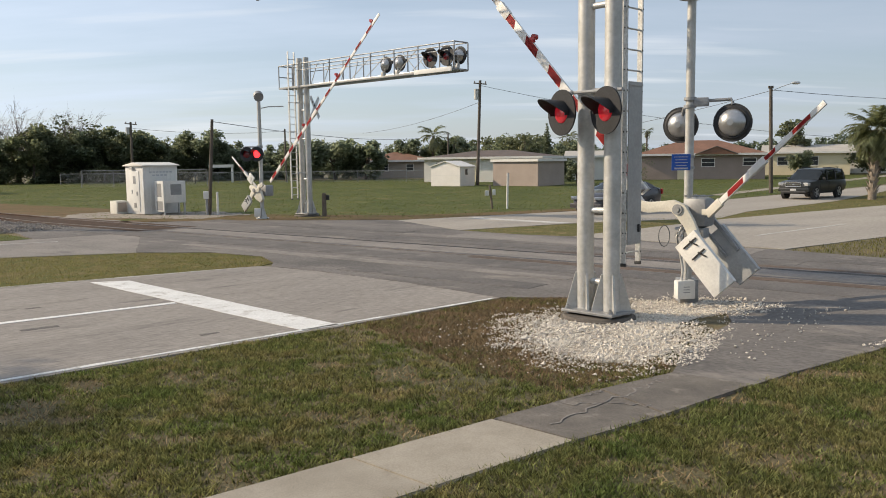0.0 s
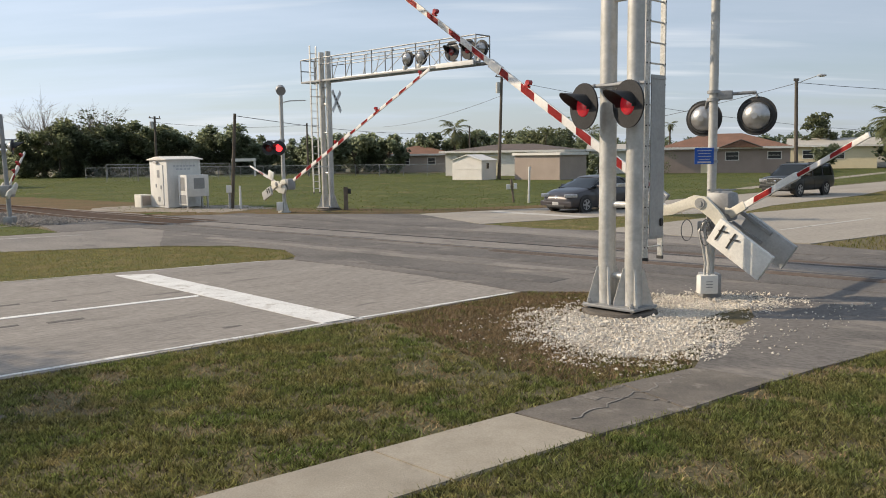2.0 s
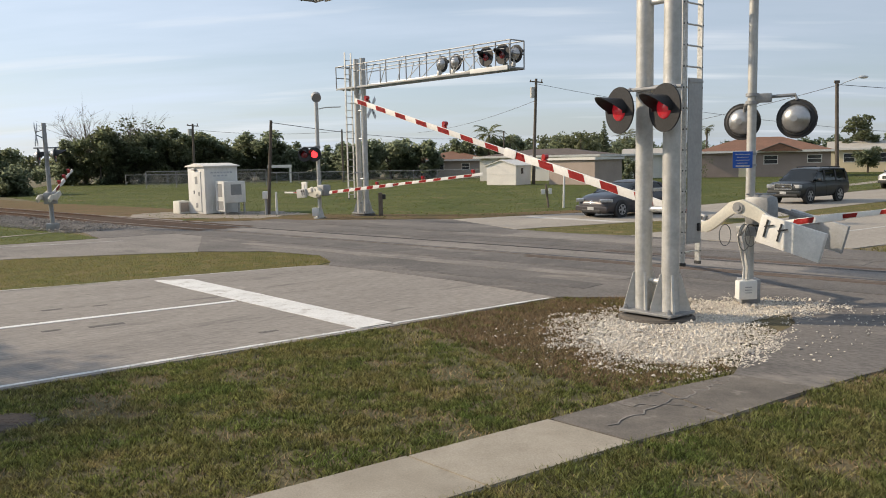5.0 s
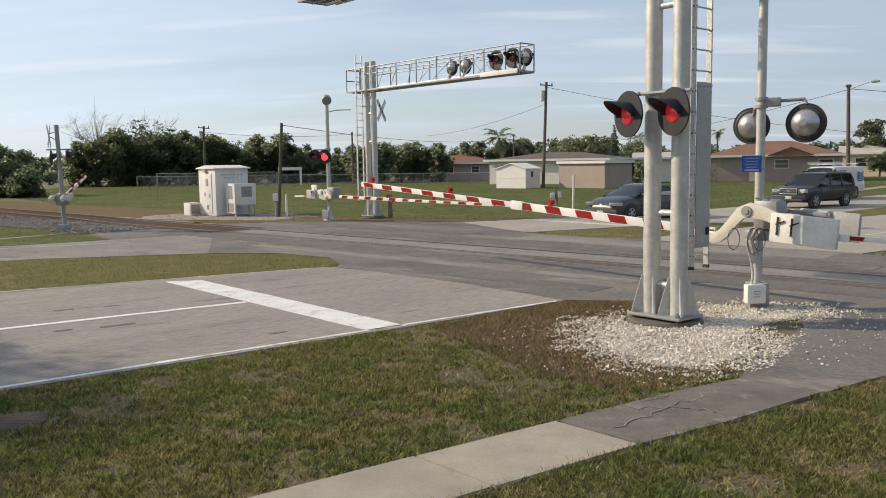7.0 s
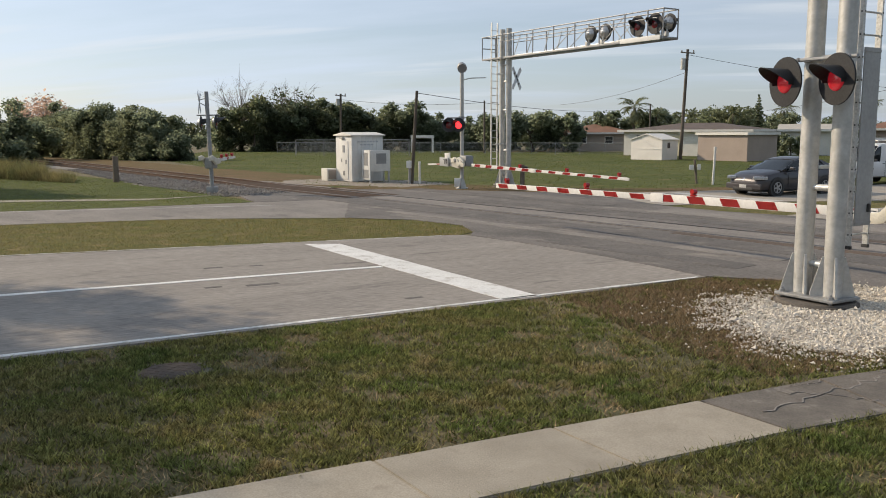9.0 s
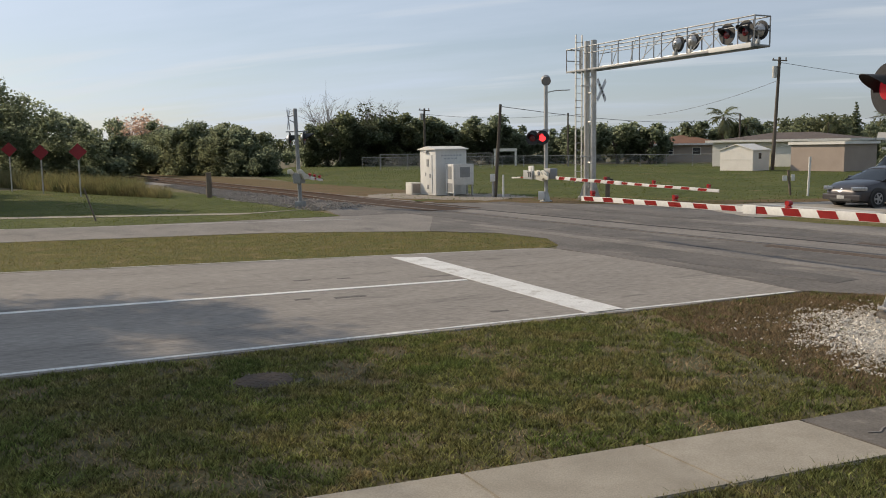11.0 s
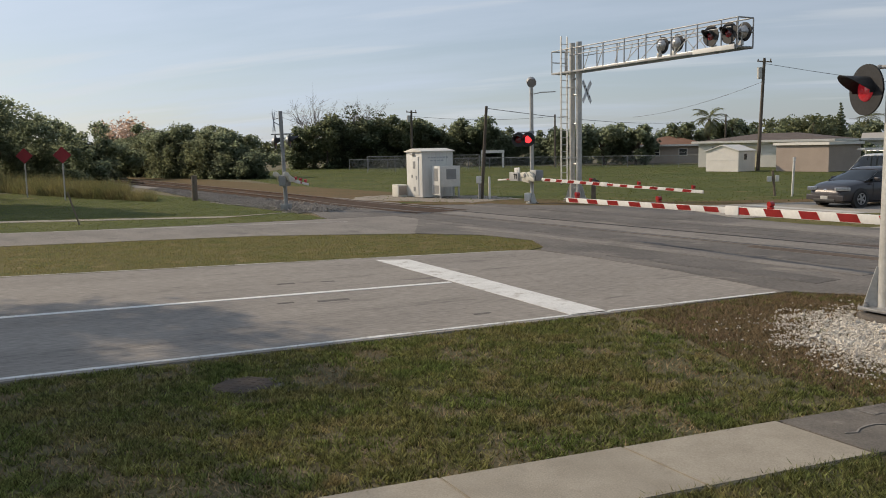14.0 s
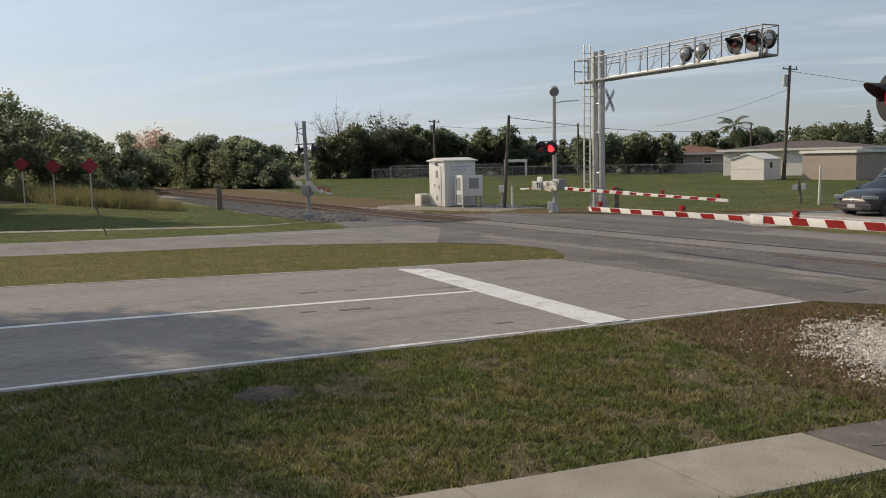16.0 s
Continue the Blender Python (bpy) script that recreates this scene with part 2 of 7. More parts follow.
M["black"] = material("matt_black_paint", (0.022, 0.022, 0.024), 0.6, second=(0.032, 0.031, 0.03), scale=3.0, fine=30.0)
M["disc_grey"] = material("faded_black_disc", (0.030, 0.030, 0.032), 0.65, second=(0.022, 0.022, 0.023), scale=3.0, fine=30.0, spec=0.3)
M["silver"] = material("silver_lamp_housing", (0.55, 0.54, 0.52), 0.32, 0.8, second=(0.42, 0.41, 0.40), scale=3.0, fine=25.0, amount=0.25)
M["lens_dim"] = material("red_lens", (0.42, 0.010, 0.018), 0.25, second=(0.30, 0.007, 0.012), scale=9.0, fine=90.0, glow=(1.0, 0.04, 0.07), strength=0.16, coat=0.6)
M["lens_dark"] = material("unlit_red_lens", (0.20, 0.012, 0.020), 0.25, second=(0.14, 0.008, 0.013), scale=9.0, fine=90.0, coat=0.6)
M["lens_lit"] = material("lit_red_lens", (0.8, 0.02, 0.02), 0.3, glow=(1.0, 0.035, 0.04), strength=2.6)
M["arm_white"] = material("white_gate_arm", (0.78, 0.76, 0.72), 0.45, second=(0.70, 0.68, 0.64), scale=2.0, fine=20.0, amount=0.15)
M["arm_red"] = material("red_reflective_tape", (0.50, 0.030, 0.028), 0.4, second=(0.42, 0.028, 0.025), scale=3.0, fine=30.0, amount=0.2)
M["lamp_red"] = material("red_arm_lamp", (0.45, 0.015, 0.015), 0.3, second=(0.3, 0.012, 0.012), scale=8.0, coat=0.4)
M["sign_blue"] = material("blue_sign_sheeting", (0.012, 0.085, 0.40), 0.4, second=(0.015, 0.10, 0.44), scale=4.0, fine=30.0, amount=0.1)
M["sign_white"] = material("white_sign_print", (0.75, 0.77, 0.80), 0.5, second=(0.66, 0.68, 0.72), scale=6.0)
M["wood_pole"] = material("weathered_wood_pole", (0.14, 0.115, 0.09), 0.95, second=(0.09, 0.075, 0.06), scale=3.0, fine=25.0, amount=0.6, bump=0.4, bump_scale=30)
M["wood_post"] = material("grey_timber_post", (0.20, 0.165, 0.125), 0.95, second=(0.14, 0.11, 0.085), scale=4.0, fine=30.0, amount=0.5)
M["red_sign"] = material("dark_red_sign", (0.33, 0.022, 0.03), 0.5, second=(0.27, 0.02, 0.026), scale=3.0)
M["bark"] = material("tree_bark", (0.12, 0.095, 0.07), 0.95, second=(0.075, 0.06, 0.045), scale=3.0, fine=20.0, amount=0.6, bump=0.5, bump_scale=20)
M["palm_bark"] = material("palm_trunk_boots", (0.27, 0.225, 0.175), 0.95, second=(0.16, 0.13, 0.10), scale=6.0, fine=30.0, amount=0.6, bump=0.5, bump_scale=25, island=0.25)
M["bare"] = material("bare_grey_twigs", (0.27, 0.23, 0.20), 0.95, second=(0.2, 0.17, 0.15), scale=3.0)
M["leaf_dark"] = material("dark_green_leaves", (0.124, 0.144, 0.098), 0.75, second=(0.146, 0.160, 0.108), scale=0.35, fine=3.0, amount=0.4, space="World", island=0.25, spec=0.10, thin=0.85)
M["leaf_mid"] = material("olive_green_leaves", (0.116, 0.132, 0.078), 0.75, second=(0.140, 0.146, 0.088), scale=0.35, fine=3.0, amount=0.5, space="World", island=0.35, spec=0.12, thin=0.6)
M["leaf_palm"] = material("palm_fronds", (0.115, 0.130, 0.060), 0.55, second=(0.150, 0.155, 0.074), scale=1.5, fine=6.0, amount=0.4, island=0.35, thin=0.35)
M["leaf_pink"] = material("pinkish_dry_leaves", (0.46, 0.33, 0.27), 0.8, second=(0.36, 0.28, 0.21), scale=0.5, fine=4.0, space="World", island=0.3, thin=0.5)
M["leaf_pale"] = material("pale_new_leaves", (0.17, 0.18, 0.09), 0.8, second=(0.13, 0.15, 0.06), scale=0.5, fine=4.0, space="World", island=0.4)
M["stucco_tan"] = material("tan_stucco", (0.40, 0.325, 0.275), 0.9, second=(0.35, 0.285, 0.24), scale=0.8, fine=20.0, amount=0.2, bump=0.2)
M["stucco_grey"] = material("beige_grey_stucco", (0.36, 0.31, 0.26), 0.9, second=(0.31, 0.265, 0.225), scale=0.8, fine=20.0, amount=0.2)
M["stucco_pink"] = material("pinkish_brown_stucco", (0.33, 0.26, 0.225), 0.9, second=(0.285, 0.225, 0.195), scale=0.8, fine=20.0, amount=0.2)
M["stucco_cream"] = material("cream_yellow_stucco", (0.72, 0.62, 0.42), 0.9, second=(0.66, 0.57, 0.38), scale=0.8, fine=20.0, amount=0.15)
M["stucco_white"] = material("white_house_wall", (0.70, 0.67, 0.60), 0.85, second=(0.62, 0.60, 0.54), scale=0.8, fine=20.0, amount=0.15)
M["shed_white"] = material("white_metal_shed", (0.78, 0.74, 0.68), 0.6, second=(0.71, 0.67, 0.61), scale=1.0, fine=15.0, amount=0.12)
M["roof_brown"] = material("reddish_brown_shingles", (0.22, 0.115, 0.075), 0.95, second=(0.17, 0.09, 0.06), scale=0.7, fine=8.0, amount=0.4, bump=0.3, bump_scale=10)
M["roof_dark"] = material("dark_brown_shingles", (0.13, 0.10, 0.085), 0.95, second=(0.10, 0.08, 0.07), scale=0.7, fine=8.0, amount=0.4, bump=0.3, bump_scale=10)
M["roof_pale"] = material("pale_flat_roof", (0.45, 0.42, 0.37), 0.9, second=(0.38, 0.355, 0.31), scale=0.7, fine=8.0, amount=0.3)
M["fascia"] = material("white_fascia_board", (0.75, 0.72, 0.66), 0.7, second=(0.68, 0.65, 0.6), scale=1.0, fine=12.0, amount=0.15)
M["window"] = material("dark_window_glass", (0.035, 0.038, 0.042), 0.12, second=(0.05, 0.052, 0.055), scale=1.5, coat=0.5)
M["chainlink"] = material("chain_link_wire", (0.36, 0.36, 0.35), 0.6, 0.5, second=(0.3, 0.3, 0.29), scale=2.0)
M["car_grey"] = material("dark_grey_metallic_paint", (0.047, 0.042, 0.045), 0.38, 0.3, second=(0.060, 0.054, 0.058), scale=2.0, fine=200.0, amount=0.1, coat=0.5, spec=0.5)
M["car_black"] = material("black_green_car_paint", (0.014, 0.016, 0.016), 0.35, second=(0.018, 0.019, 0.018), scale=2.0, fine=200.0, amount=0.1, coat=0.25)
M["car_white"] = material("white_van_paint", (0.74, 0.74, 0.73), 0.35, second=(0.69, 0.69, 0.68), scale=2.0, fine=100.0, amount=0.06, coat=0.5)
M["car_glass"] = material("tinted_car_glass", (0.010, 0.012, 0.012), 0.06, second=(0.013, 0.015, 0.015), scale=2.0, spec=0.5)
M["tyre"] = material("black_rubber", (0.02, 0.02, 0.02), 0.85, second=(0.03, 0.03, 0.03), scale=6.0)
M["rim"] = material("silver_wheel", (0.48, 0.48, 0.49), 0.35, 0.7, second=(0.38, 0.38, 0.39), scale=6.0)
M["chrome"] = material("chrome_trim", (0.70, 0.70, 0.70), 0.15, 0.95, second=(0.6, 0.6, 0.6), scale=5.0)
M["headlamp"] = material("clear_headlamp", (0.50, 0.50, 0.49), 0.2, 0.2, second=(0.30, 0.30, 0.30), scale=12.0, coat=0.5)
M["trim_dark"] = material("dark_plastic_trim", (0.03, 0.03, 0.03), 0.6, second=(0.04, 0.04, 0.04), scale=5.0)
M["blue_mark"] = material("blue_vehicle_stripe", (0.05, 0.11, 0.30), 0.4, second=(0.06, 0.13, 0.34), scale=3.0)
M["orange"] = material("orange_plastic", (0.75, 0.10, 0.03), 0.5, second=(0.65, 0.09, 0.03), scale=4.0)
M["iron"] = material("rusty_cast_iron", (0.095, 0.068, 0.050), 0.95, 0.0, second=(0.060, 0.048, 0.040), scale=5.0, fine=40.0, amount=0.5, bump=0.4)
M["pad"] = material("dirty_concrete_pad", (0.31, 0.268, 0.22), 0.95, second=(0.22, 0.188, 0.15), scale=1.5, fine=40.0, amount=0.4, bump=0.3)
M["pad_dark"] = material("grimy_concrete_footing", (0.150, 0.128, 0.104), 0.95, second=(0.095, 0.083, 0.070), scale=3.0, fine=40.0, amount=0.5, bump=0.4)
M["cable"] = material("grey_cable", (0.11, 0.11, 0.11), 0.6)
M["wire"] = material("overhead_wire", (0.10, 0.10, 0.11), 0.7)
M["green_panel"] = material("grey_green_grating", (0.15, 0.19, 0.17), 0.6, 0.4, second=(0.11, 0.14, 0.13), scale=4.0)

# ---- mesh helpers ----
def box(bm, size, at=(0, 0, 0), turn=(0, 0, 0), bevel=0.0):
    r = bmesh.ops.create_cube(bm, size=1.0, matrix=pose(*at, *turn) @ Matrix.Diagonal((*size, 1)))
    if bevel:
        es = list({e for v in r["verts"] for e in v.link_edges})
        bmesh.ops.bevel(bm, geom=es, offset=bevel, segments=2, affect="EDGES", profile=0.6)
    return bm

def rod(bm, a, b, r, r2=None, seg=12, caps=True):
    a, b = Vector(a), Vector(b)
    d = b - a
    m = Matrix.Translation((a + b) / 2) @ d.to_track_quat("Z", "Y").to_matrix().to_4x4()
    bmesh.ops.create_cone(bm, cap_ends=caps, segments=seg, radius1=r, radius2=r if r2 is None else r2, depth=d.length, matrix=m)
    return bm

def tube(bm, pts, r, seg=8):
    """One bent tube through the points."""
    p = [Vector(q) for q in pts]
    rows, side = [], None
    for i, q in enumerate(p):
        d = (p[min(i + 1, len(p) - 1)] - p[max(i - 1, 0)]).normalized()
        if side is None:
            side = d.orthogonal()
        side = (side - d * side.dot(d)).normalized()
        up = d.cross(side)
        rows.append([bm.verts.new(q + side * (r * math.cos(k * 2 * math.pi / seg)) + up * (r * math.sin(k * 2 * math.pi / seg))) for k in range(seg)])
    fs = [bm.faces.new(rows[0][::-1]), bm.faces.new(rows[-1])]
    for a, b in zip(rows, rows[1:]):
        fs += [bm.faces.new((a[k], a[(k + 1) % seg], b[(k + 1) % seg], b[k])) for k in range(seg)]
    bmesh.ops.recalc_face_normals(bm, faces=fs)
    return bm

def ball(bm, at, r, squash=(1, 1, 1), seg=14):
    bmesh.ops.create_uvsphere(bm, u_segments=seg, v_segments=max(6, seg // 2), radius=r, matrix=Matrix.Translation(at) @ Matrix.Diagonal((*squash, 1)))
    return bm

def prism(bm, outline, y0, y1, bevel=0.0):
    """An outline in x, z drawn out from y0 to y1."""
    a = [bm.verts.new((x, y0, z)) for x, z in outline]
    b = [bm.verts.new((x, y1, z)) for x, z in outline]
    fs = [bm.faces.new(a), bm.faces.new(list(reversed(b)))]
    n = len(outline)
    for i in range(n):
        fs.append(bm.faces.new((a[(i + 1) % n], a[i], b[i], b[(i + 1) % n])))
    bmesh.ops.recalc_face_normals(bm, faces=fs)
    if bevel:
        bmesh.ops.bevel(bm, geom=list({e for f in fs for e in f.edges}), offset=bevel, segments=2, affect="EDGES", profile=0.6)
    return bm

def mesh_of(bm, name, mat, smooth=True):
    me = bpy.data.meshes.new(name)
    bm.to_mesh(me)
    bm.free()
    me.materials.append(mat)
    if smooth:
        me.shade_smooth()
        me.set_sharp_from_angle(angle=radians(35))
    return me

def part(name, bm, mat, parent, label="", smooth=True, at=None):
    ob = new(name, mesh_of(bm, name, mat, smooth))
    ob.parent = parent
    if at is not None:
        ob.matrix_basis = at
    if label:
        tagged(ob, label)
    return ob

def thing(name, at, label, category, group="", kind=""):
    e = new(name)
    e.empty_display_size = 0.2
    e.matrix_basis = at
    return tagged(e, label, category, group, kind)

def solid(name, bm, mat, label, category="", kind="", smooth=True, at=None, group=""):
    ob = new(name, mesh_of(bm, name, mat, smooth))
    if at is not None:
        ob.matrix_basis = at
    return tagged(ob, label, category, group, kind)

def raw(name, verts, faces, mat):
    me = bpy.data.meshes.new(name)
    me.from_pydata(verts, [], faces)
    me.materials.append(mat)
    return new(name, me)

def arrays(name, v, k, mat):
    """Mesh from an array of points, k in a row to each face."""
    me = bpy.data.meshes.new(name)
    n = len(v) // k
    me.vertices.add(len(v)); me.loops.add(len(v)); me.polygons.add(n)
    me.vertices.foreach_set("co", np.asarray(v, dtype=np.float32).ravel())
    me.loops.foreach_set("vertex_index", np.arange(len(v), dtype=np.int32))
    me.polygons.foreach_set("loop_start", np.arange(0, len(v), k, dtype=np.int32))
    me.update(calc_edges=True)
    me.materials.append(mat)
    return new(name, me)

def inside(px, py, poly):
    """Which points lie in a polygon."""
    r = np.zeros(len(px), bool)
    n = len(poly)
    for i in range(n):
        (x1, y1), (x2, y2) = poly[i], poly[(i + 1) % n]
        if y1 == y2:
            continue
        c = ((y1 > py) != (y2 > py)) & (px < (x2 - x1) * (py - y1) / (y2 - y1) + x1)
        r ^= c
    return r

def ragged(poly, step=0.35, amp=0.04, seed=0):
    """The outline with its long sides broken up and roughened."""
    out = []
    n = len(poly)
    for i in range(n):
        a, b = Vector((*poly[i], 0)), Vector((*poly[(i + 1) % n], 0))
        k = min(160, max(1, int((b - a).length / step)))
        side = Vector((-(b - a).y, (b - a).x, 0)).normalized()
        for j in range(k):
            p = a.lerp(b, j / k)
            w = 0 if j == 0 else amp * (noise.noise(Vector((p.x * 1.3, p.y * 1.3, seed))) + 0.6 * noise.noise(Vector((p.x * 5, p.y * 5, seed + 3))))
            out.append((p.x + side.x * w, p.y + side.y * w))
    return out

def sheet(name, poly, top, mat, label, depth=0.12, amp=0.03, seed=0, parent=None, kind="structure"):
    pts = ragged(poly, amp=amp, seed=seed) if amp else poly
    bm = bmesh.new()
    up = [bm.verts.new((x, y, top)) for x, y in pts]
    dn = [bm.verts.new((x, y, top - depth)) for x, y in pts]
    f = bm.faces.new(up)
    n = len(pts)
    for i in range(n):
        bm.faces.new((up[i], dn[i], dn[(i + 1) % n], up[(i + 1) % n]))
    bmesh.ops.triangulate(bm, faces=[f])
    bmesh.ops.recalc_face_normals(bm, faces=bm.faces[:])
    for q in bm.faces:
        if abs(q.normal.z) > 0.9 and q.normal.z < 0:
            q.normal_flip()
    if parent is not None:
        return part(name, bm, mat, parent, smooth=False)
    return solid(name, bm, mat, label, kind=kind, smooth=False)

# ---- ground and roads ----
bm = bmesh.new()
bmesh.ops.create_grid(bm, x_segments=2, y_segments=2, size=1600, matrix=Matrix.Translation((0, 600, -0.02)))
solid("ground", bm, M["soil"], "patchy green and straw-brown turf with bare soil", "ground", "structure", smooth=False)

# outlines of the paved areas
ROAD_NEAR = [(-34.0, -16.7), (-7.57, 6.69), (-1.51, 12.03), (0.99, 14.39), (-0.71, 16.35), (-2.78, 18.23), (-3.95, 19.12), (-4.30, 19.22), (-9.44, 15.80), (-14.16, 12.77), (-45.0, -6.5)]
MEDIAN_LEFT = [(-45.0, -6.5), (-14.16, 12.77), (-9.44, 15.80), (-4.30, 19.10), (-4.05, 19.9), (-4.60, 21.2), (-6.15, 22.30), (-8.27, 22.45), (-12.64, 21.28), (-19.14, 17.36), (-55.0, -4.5)]
ROAD_FAR_LEFT = [(-55.0, -4.5), (-19.14, 17.36), (-12.64, 21.28), (-8.27, 22.45), (-10.5, 29.2), (-13.24, 27.02), (-18.02, 23.13), (-22.28, 20.25), (-60.0, -8.0 + 0.5)]
ASPHALT = [(0.99, 14.39), (-0.71, 16.35), (-2.78, 18.23), (-3.95, 19.12), (-4.05, 19.9), (-4.60, 21.2), (-6.15, 22.30), (-8.27, 22.45), (-10.5, 29.2), (-13.24, 27.02), (-15.9, 30.6), (-13.2, 33.9), (-9.5, 34.6),
           (-1.88, 33.6), (0.6, 28.3), (2.3, 26.6), (4.0, 25.6), (8.83, 21.0), (10.3, 19.2), (22.0, 12.0), (24.0, 4.0), (16.0, 4.5), (10.5, 12.2), (7.4, 11.6), (5.52, 10.26), (4.21, 9.32), (3.26, 8.60), (2.55, 9.15), (3.0, 10.2), (4.2, 12.0), (4.6, 13.6), (2.6, 14.2)]
ROAD_FAR_RIGHT = [(-1.88, 33.6), (0.6, 28.5), (4.97, 30.95), (10.97, 32.8), (13.28, 39.5 - 3.2), (20.5, 43.6), (29.19, 55.0), (70.0, 95.0), (74.0, 104.0), (34.5, 65.1), (15.51, 46.2), (8.0, 39.3), (3.0, 36.2)]
MEDIAN_RIGHT = [(0.55, 28.37), (2.3, 26.6), (4.0, 25.7), (10.97, 32.2), (20.96, 39.5), (80.0, 92.0), (70.0, 95.0), (29.19, 55.0), (20.5, 43.6), (13.28, 36.3), (10.97, 33.6), (4.97, 30.95)]
ROAD_NEAR_RIGHT = [(4.0, 25.7), (8.83, 21.43), (12.98, 24.4), (70.0, 72.0), (80.0, 92.0), (20.96, 39.5), (10.97, 32.2)]
sheet("road", ROAD_NEAR, 0.0, M["concrete_road"], "worn grey concrete approach road with tan stains", seed=1)
sheet("road", ROAD_FAR_LEFT, 0.0, M["asphalt_light"], "bleached grey carriageway beyond the median", seed=2, amp=0.08)
sheet("road", ROAD_FAR_RIGHT, 0.0, M["pale_concrete"], "pale concrete carriageway with waiting traffic", seed=3)
sheet("road", ROAD_NEAR_RIGHT, 0.001, M["pale_concrete"], "pale concrete carriageway past the rails", seed=4)
sheet("road", ASPHALT, 0.006, M["asphalt"], "weathered grey asphalt over the level crossing", seed=5, amp=0.05)

# tracks: the way along the rails and across them
TD, TN = Vector((0.7805, -0.6252, 0)), Vector((0.6252, 0.7805, 0))
T0 = Vector((11.45, 13.22, 0))
def on_track(along, across, z=0.0):
    p = T0 + TD * along + TN * across
    return (p.x, p.y, z)

# patched strips of asphalt and panels between and beside the rails
def strip(a0, a1, c0, c1, top, mat, label, seed):
    p = [on_track(a0, c0)[:2], on_track(a1, c0)[:2], on_track(a1, c1)[:2], on_track(a0, c1)[:2]]
    sheet("road_patch", p, top, mat, label, depth=0.03, amp=0.06, seed=seed)
strip(-32, -2.0, -2.3, -1.25, 0.012, M["asphalt_dark"], "dark asphalt patch along the rails", 11)
strip(-27, 4.0, -0.52, 0.52, 0.012, M["asphalt_light"], "bleached crossing panel between the rails", 12)
strip(-24, -6.0, 1.3, 2.2, 0.012, M["asphalt_dark"], "dark asphalt patch along the rails", 13)
strip(-17, -7.5, 2.9, 4.4, 0.012, M["asphalt_light"], "bleached asphalt patch on the crossing", 14)
strip(-30, -19, 3.2, 4.1, 0.012, M["asphalt_dark"], "dark asphalt patch on the crossing", 15)
strip(-14, -9.0, -4.6, -3.9, 0.012, M["asphalt_dark"], "dark sealed seam in the asphalt", 16)

# white road paint
def line(name, a, b, w, top, mat, label, seed=0):
    a, b = Vector(a), Vector(b)
    s = Vector((-(b - a).y, (b - a).x)).normalized() * (w / 2)
    sheet(name, [tuple(a - s), tuple(b - s), tuple(b + s), tuple(a + s)], top, mat, label, depth=0.006, amp=0.02, seed=seed)
sheet("stop_line", [(-7.17, 16.86), (-6.45, 17.06), (-1.50, 12.10), (-2.02, 11.76)], 0.006, M["paint"], "broad white stop line, worn and smudged", depth=0.006, amp=0.02, seed=21)
line("lane_line", (-30.0, -6.0), (-4.62, 14.26), 0.135, 0.006, M["paint_line"], "thin white lane line", 22)
line("edge_line", (-34.0, -16.55), (-7.60, 6.83), 0.075, 0.006, M["paint"], "white edge line beside the grass", 23)
line("edge_line", (-7.60, 6.83), (0.85, 14.30), 0.075, 0.006, M["paint"], "white edge line beside the grass", 24)
line("edge_line", (-45.0, -6.35), (-14.2, 12.85), 0.07, 0.006, M["paint_faint"], "faded edge line along the median", 25)
line("edge_line", (-14.2, 12.85), (-4.6, 18.95), 0.07, 0.006, M["paint_faint"], "faded edge line along the median", 26)
line("stop_line", (1.2, 34.4), (4.6, 30.95), 0.55, 0.006, M["paint_faint"], "faded white stop line before the rails", 27)
line("lane_line", (-24.0, 19.5), (-12.0, 26.0), 0.08, 0.006, M["paint_faint"], "faded white lane line", 28)
line("lane_line", (9.5, 25.2), (14.0, 29.0), 0.10, 0.006, M["paint_faint"], "faded white lane line", 29)

for k, (x, y, l, w) in enumerate(((-6.6, 11.75, 0.13, 0.10), (-5.95, 12.15, 0.26, 0.13), (-7.55, 13.5, 0.16, 0.10), (-3.3, 11.6, 0.14, 0.08), (-6.9, 13.9, 0.12, 0.09))):
    line("road_patch", (x - 0.76 * l, y - 0.65 * l), (x + 0.76 * l, y + 0.65 * l), w, 0.004, M["asphalt_dark"], "small dark tar patch in the concrete", 80 + k)
strip(-13, 2.0, -0.62, -0.50, 0.015, M["asphalt_dark"], "dark seam along the rail", 90)
strip(-12, 3.0, 0.50, 0.60, 0.015, M["asphalt_dark"], "dark seam along the rail", 91)
strip(-12, 5.0, 0.82, 1.15, 0.014, M["asphalt_rust"], "rust-stained strip beside the rail", 92)
strip(-13, 5.0, -1.12, -0.82, 0.014, M["asphalt_rust"], "rust-stained strip beside the rail", 93)
strip(-22, -9.0, -3.2, -2.75, 0.013, M["asphalt_light"], "bleached strip in the asphalt", 94)
strip(-19, -3.0, 2.35, 2.50, 0.013, M["asphalt_dark"], "dark sealed seam in the asphalt", 95)

